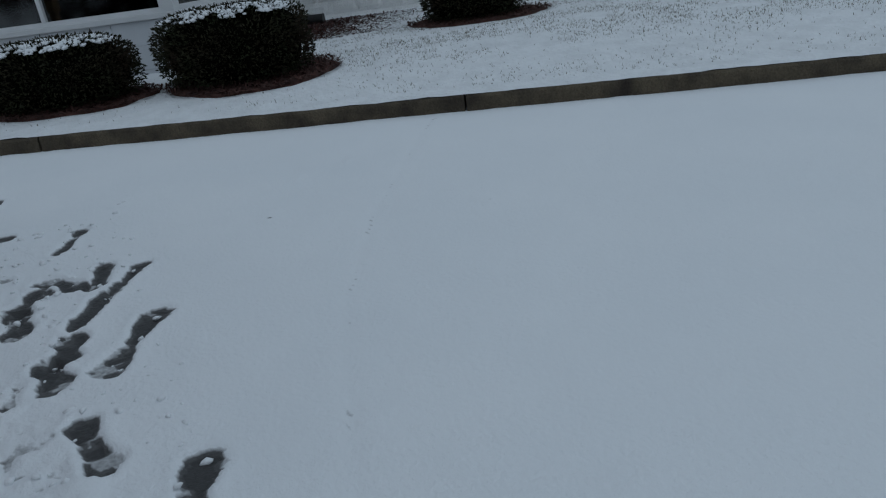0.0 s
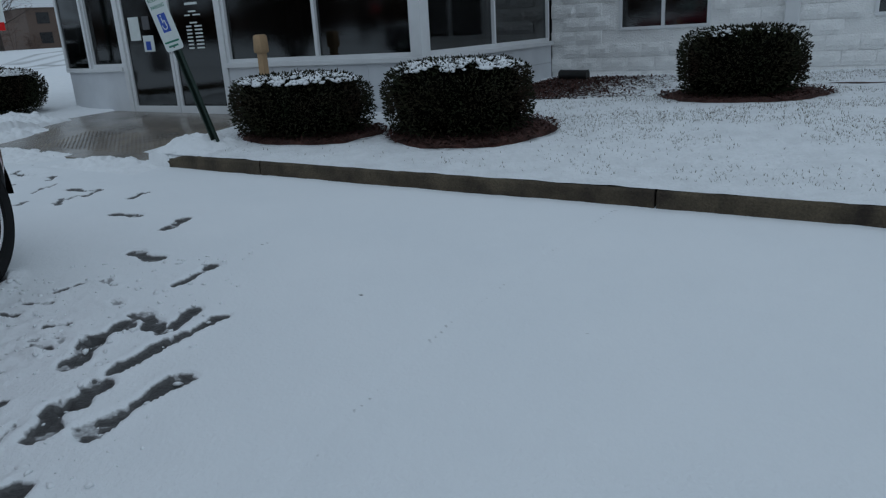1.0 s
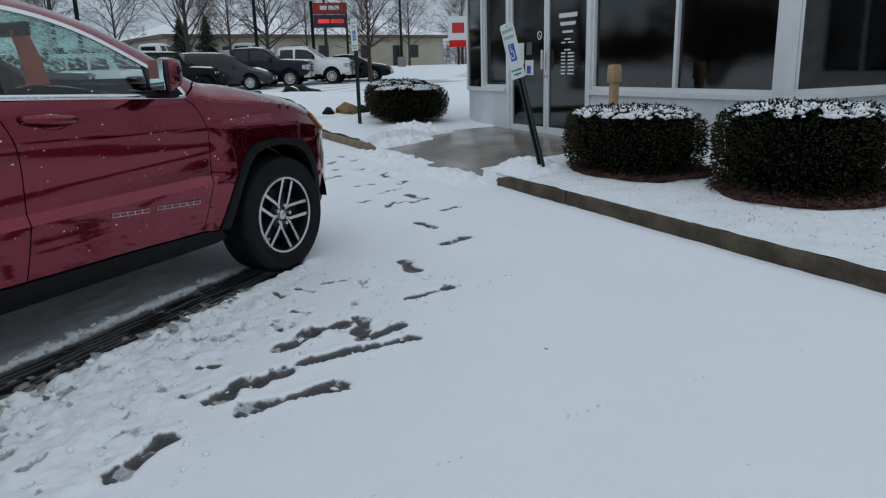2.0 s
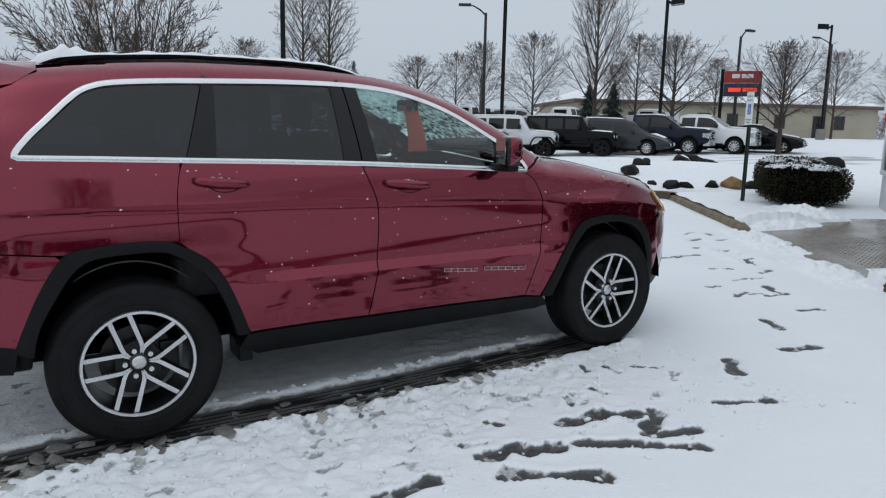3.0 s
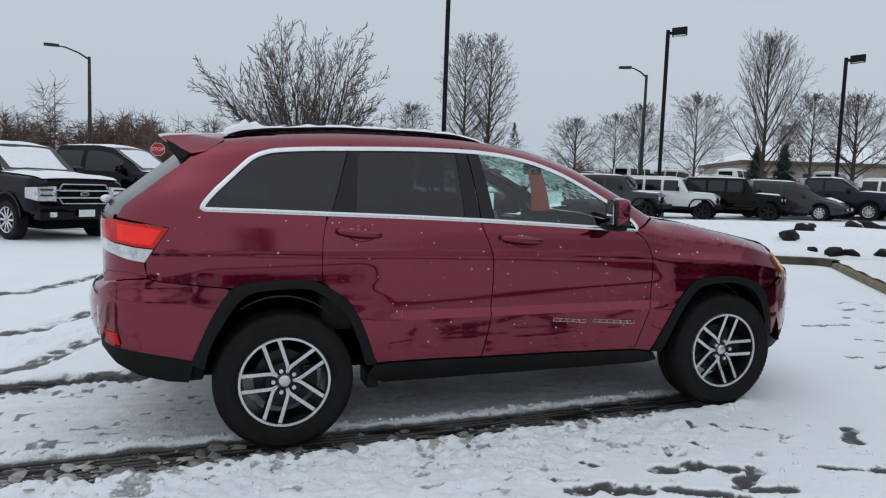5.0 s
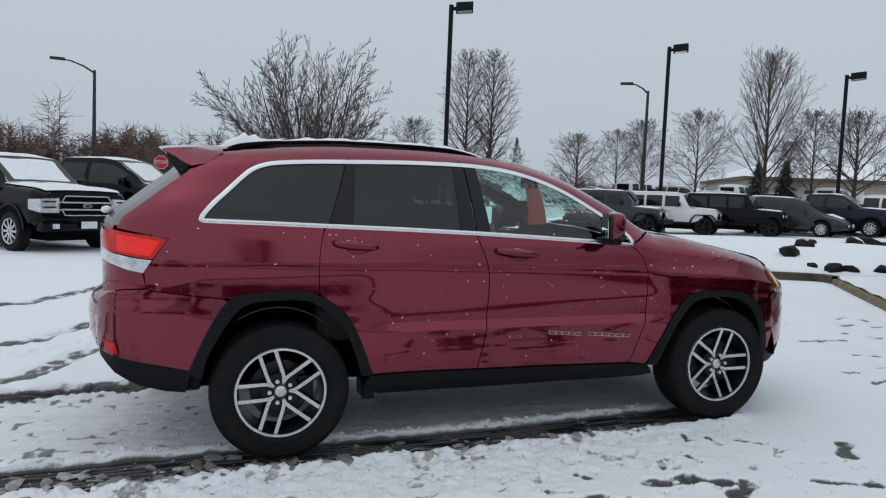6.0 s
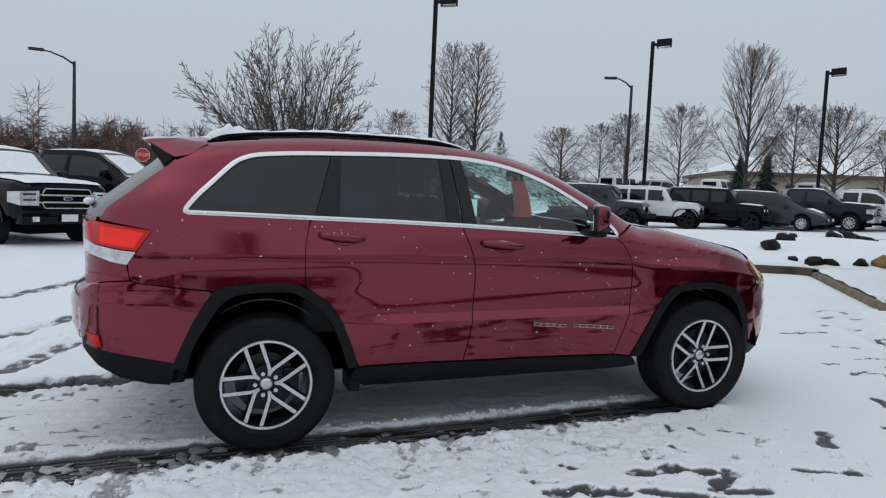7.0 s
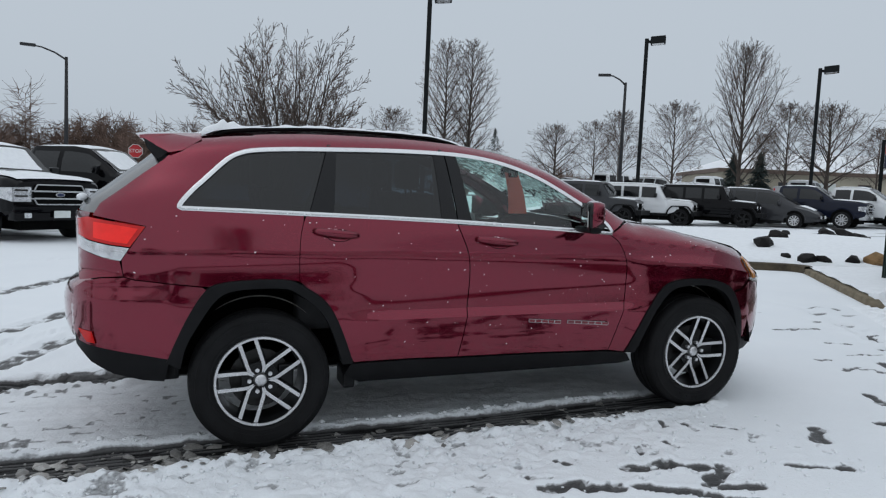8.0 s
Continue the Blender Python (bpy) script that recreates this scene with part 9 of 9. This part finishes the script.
# out of view: added so glossy surfaces mirror a dark horizon
brush([(-60, 30), (-64, 0), (-54, -34), (-26, -54), (6, -60), (40, -56)], 5, 56, 6.5, "unseen leafless thicket added as a dark band for reflections", 2.8)


# ---- poles, far signs and the low building ----
def lot_lamp(x, y, z, hgt, yaw, label, r=0.085):
    p = tagged(empty("lot_lamp", pose(x, y, z + rise(x, y), 0, 0, yaw)), label, "lamp post", "parking lot lamps")
    box("base", (-0.3, -0.3, -0.2), (0.3, 0.3, 0.62), M_pole_base, p, "round-edged concrete footing", bevel=0.06)
    box("pole", (-r, -r, 0.6), (r, r, hgt), M_pole_black, p, "square black pole", bevel=0.015)
    bm = bmesh.new()
    add_box(bm, (0.02, -0.06, hgt - 0.2), (0.3, 0.06, hgt - 0.08), bevel=0.01)
    part("arm", bm, M_pole_black, p)
    bm = bmesh.new()
    add_box(bm, (0.18, -0.26, hgt - 0.28), (0.84, 0.26, hgt + 0.05), lambda X, Y, Zz: Vector((X, Y, Zz + 0.08 * (X - 0.2))), bevel=0.03)
    hd = part("lamp_head", bm, M_pole_black, p, "black box lamp head")
    bm = bmesh.new()
    add_box(bm, (0.26, -0.2, hgt - 0.3), (0.78, 0.2, hgt - 0.27), lambda X, Y, Zz: Vector((X, Y, Zz + 0.08 * (X - 0.2))))
    part("lens", bm, M_lamp_clear, hd)
    return p


lot_lamp(8.2, 21.75, 0.4, 8.5, -20, "black square lot lamp with box head")
lot_lamp(19.58, 24.0, 0.45, 8.46, -38, "black square lot lamp behind the parked row")
lot_lamp(29.48, 23.35, 0.55, 7.88, -50, "black square lot lamp by the white truck")
lot_lamp(46.5, 24.8, 0.6, 7.4, 120, "distant dark lot lamp by the road", 0.07)


def street_lamp(x, y, z, hgt, yaw, arm, label):
    p = tagged(empty("street_lamp", pose(x, y, z + rise(x, y), 0, 0, yaw)), label, "street lamp", "street lamps")
    bm = bmesh.new()
    tube(bm, [(0, 0, -0.1), (0, 0, hgt * 0.5), (0, 0, hgt)], [0.12, 0.1, 0.075], 10)
    part("pole", bm, M_pole_grey, p, smoothed=True)
    bm = bmesh.new()
    tube(bm, [(0, 0, hgt - 0.15), (arm * 0.35, 0, hgt + 0.16), (arm * 0.75, 0, hgt + 0.36), (arm, 0, hgt + 0.4)], [0.05, 0.045, 0.04, 0.035], 8)
    part("arm", bm, M_pole_grey, p, smoothed=True)
    bm = bmesh.new()
    add_box(bm, (arm - 0.1, -0.16, hgt + 0.34), (arm + 0.62, 0.16, hgt + 0.48), lambda X, Y, Zz: Vector((X, Y * (1 - 0.3 * smooth(arm + 0.3, arm + 0.62, X)), Zz)), bevel=0.04)
    part("lamp_head", bm, M_pole_grey, p, smoothed=True, auto=40)


street_lamp(-6.5, 38.0, 0.4, 7.1, 190, 1.5, "grey street lamp with a curved arm")
street_lamp(23.25, 31.1, 0.45, 7.6, 150, 0.95, "grey street lamp behind the parked row")
street_lamp(39.0, 26.0, 0.5, 6.6, 0, 0.6, "thin grey street lamp by the trees")
street_lamp(60.0, 33.0, 0.5, 8.0, 170, 1.6, "distant street lamp by the road")
# stop sign
st = tagged(empty("stop_sign", pose(-2.2, 23.6, 0.32, 0, 0, 5)), "red octagonal stop sign on a steel post", "sign")
bm = bmesh.new()
tube(bm, [(0, 0.03, -0.1), (0, 0.03, 2.35)], 0.03, 8)
part("post", bm, M_pole_grey, st)
for nm, r, off, m in (("plate", 0.26, 0.0, M_sign_white), ("face", 0.24, -0.006, M_sign_red)):
    bm = bmesh.new()
    vs = [bm.verts.new((r * math.cos(radians(22.5 + 45 * k)), off, 2.08 + r * math.sin(radians(22.5 + 45 * k)))) for k in range(8)]
    f8 = bm.faces.new(vs)
    ext = bmesh.ops.extrude_face_region(bm, geom=[f8])
    bmesh.ops.translate(bm, verts=[v for v in ext["geom"] if isinstance(v, bmesh.types.BMVert)], vec=(0, 0.005, 0))
    pl = part(nm, bm, m, st)
letters("STOP", 0.18, Matrix.Translation((0, -0.009, 2.08)) @ Matrix.Rotation(radians(90), 4, "X"), M_sign_white, pl)
# message sign on posts, with plain bars for its words
sg = tagged(empty("message_sign", pose(35.0, 22.65, 0.5, 0, 0, -50)), "dark message sign with a red top panel and lit red words", "sign")
for xx in (-1.0,):
    box("post", (xx - 0.09, -0.09, -0.2), (xx + 0.09, 0.09, 4.7), M_pole_black, sg)
box("post", (0.95, -0.06, -0.2), (1.07, 0.06, 4.6), M_pole_black, sg)
box("upper_panel", (-0.9, -0.12, 3.95), (1.05, 0.12, 4.6), M_led_red, sg, "dark red upper panel", bevel=0.02)
box("lower_panel", (-0.9, -0.12, 3.2), (1.05, 0.12, 3.92), M_led_blue, sg, "dark lower panel", bevel=0.02)
for i, (a, b, z, m) in enumerate(((-0.5, -0.1, 4.2, M_sign_white), (0.0, 0.6, 4.2, M_sign_white), (-0.65, 0.0, 3.45, M_led_text), (0.1, 0.85, 3.45, M_led_text))):
    box("word_bar", (a, -0.135, z), (b, -0.12, z + 0.22), m, sg)
sg2 = tagged(empty("restaurant_sign", pose(53.5, 23.6, 1.6, 0, 0, -60)), "white and pink roadside sign on a post", "sign")
box("post", (-0.1, -0.1, -0.5), (0.1, 0.1, 1.5), M_pole_grey, sg2)
box("white_panel", (-0.85, -0.1, 1.7), (0.85, 0.1, 3.6), M_sign_white, sg2, "white panel with a red hat shape")
box("red_shape", (-0.5, -0.12, 2.3), (0.5, -0.1, 3.1), M_sign_red, sg2)
box("pink_panel", (-0.75, -0.12, 1.2), (0.75, 0.1, 1.75), M_lamp_red, sg2, "pink message panel")
# low beige building with a snowy roof
lb = tagged(empty("low_building", pose(40.5, 42.6, 1.25, 0, 0, -25)), "long low beige block building with a snow-covered roof", "building")
box("wall", (0, 0, 0), (27, 14, 2.75), M_beige, lb, "beige block wall")
box("fascia", (-0.5, -0.5, 2.75), (27.5, 14.5, 3.05), M_brown_band, lb, "brown eaves band")
bm = bmesh.new()
for tri in ([(-0.5, -0.5, 3.05), (27.5, -0.5, 3.05), (24, 7, 4.9), (4, 7, 4.9)], [(27.5, 14.5, 3.05), (-0.5, 14.5, 3.05), (4, 7, 4.9), (24, 7, 4.9)]):
    bm.faces.new([bm.verts.new(p) for p in tri])
for tri in ([(-0.5, -0.5, 3.05), (4, 7, 4.9), (-0.5, 14.5, 3.05)], [(27.5, -0.5, 3.05), (27.5, 14.5, 3.05), (24, 7, 4.9)]):
    bm.faces.new([bm.verts.new(p) for p in tri])
part("roof", bm, M_snow_lump, lb, "roof under snow")
for i, xx in enumerate((2.2, 6.4, 10.6, 13.2, 17.5, 23.0)):
    wide = 2.4 if i in (1,) else 0.9
    fr = box("window_frame", (xx - 0.05, -0.05, 0.95), (xx + wide + 0.05, 0.02, 2.15), M_frame if i in (1,) else M_brown_band, lb)
    box("pane", (xx, -0.07, 1.0), (xx + wide, -0.05, 2.1), M_dark_open if i not in (1,) else M_sign_white, fr)
for xx in (4.4, 21.0):
    box("door", (xx, -0.06, 0.0), (xx + 1.0, 0.0, 2.1), M_dark_open, lb)
b2 = tagged(empty("brick_building", pose(100, 42, 1.3, 0, 0, -45)), "distant brown two-storey building behind trees", "building")
box("wall", (0, 0, 0), (30, 12, 5.4), M_brown_band, b2)
box("roof", (-0.4, -0.4, 5.4), (30.4, 12.4, 5.8), M_snow_lump, b2)
for i in range(10):
    for j in range(2):
        box("window", (1.2 + 2.9 * i, -0.05, 0.9 + 2.5 * j), (2.8 + 2.9 * i, 0.03, 2.3 + 2.5 * j), M_dark_open, b2)
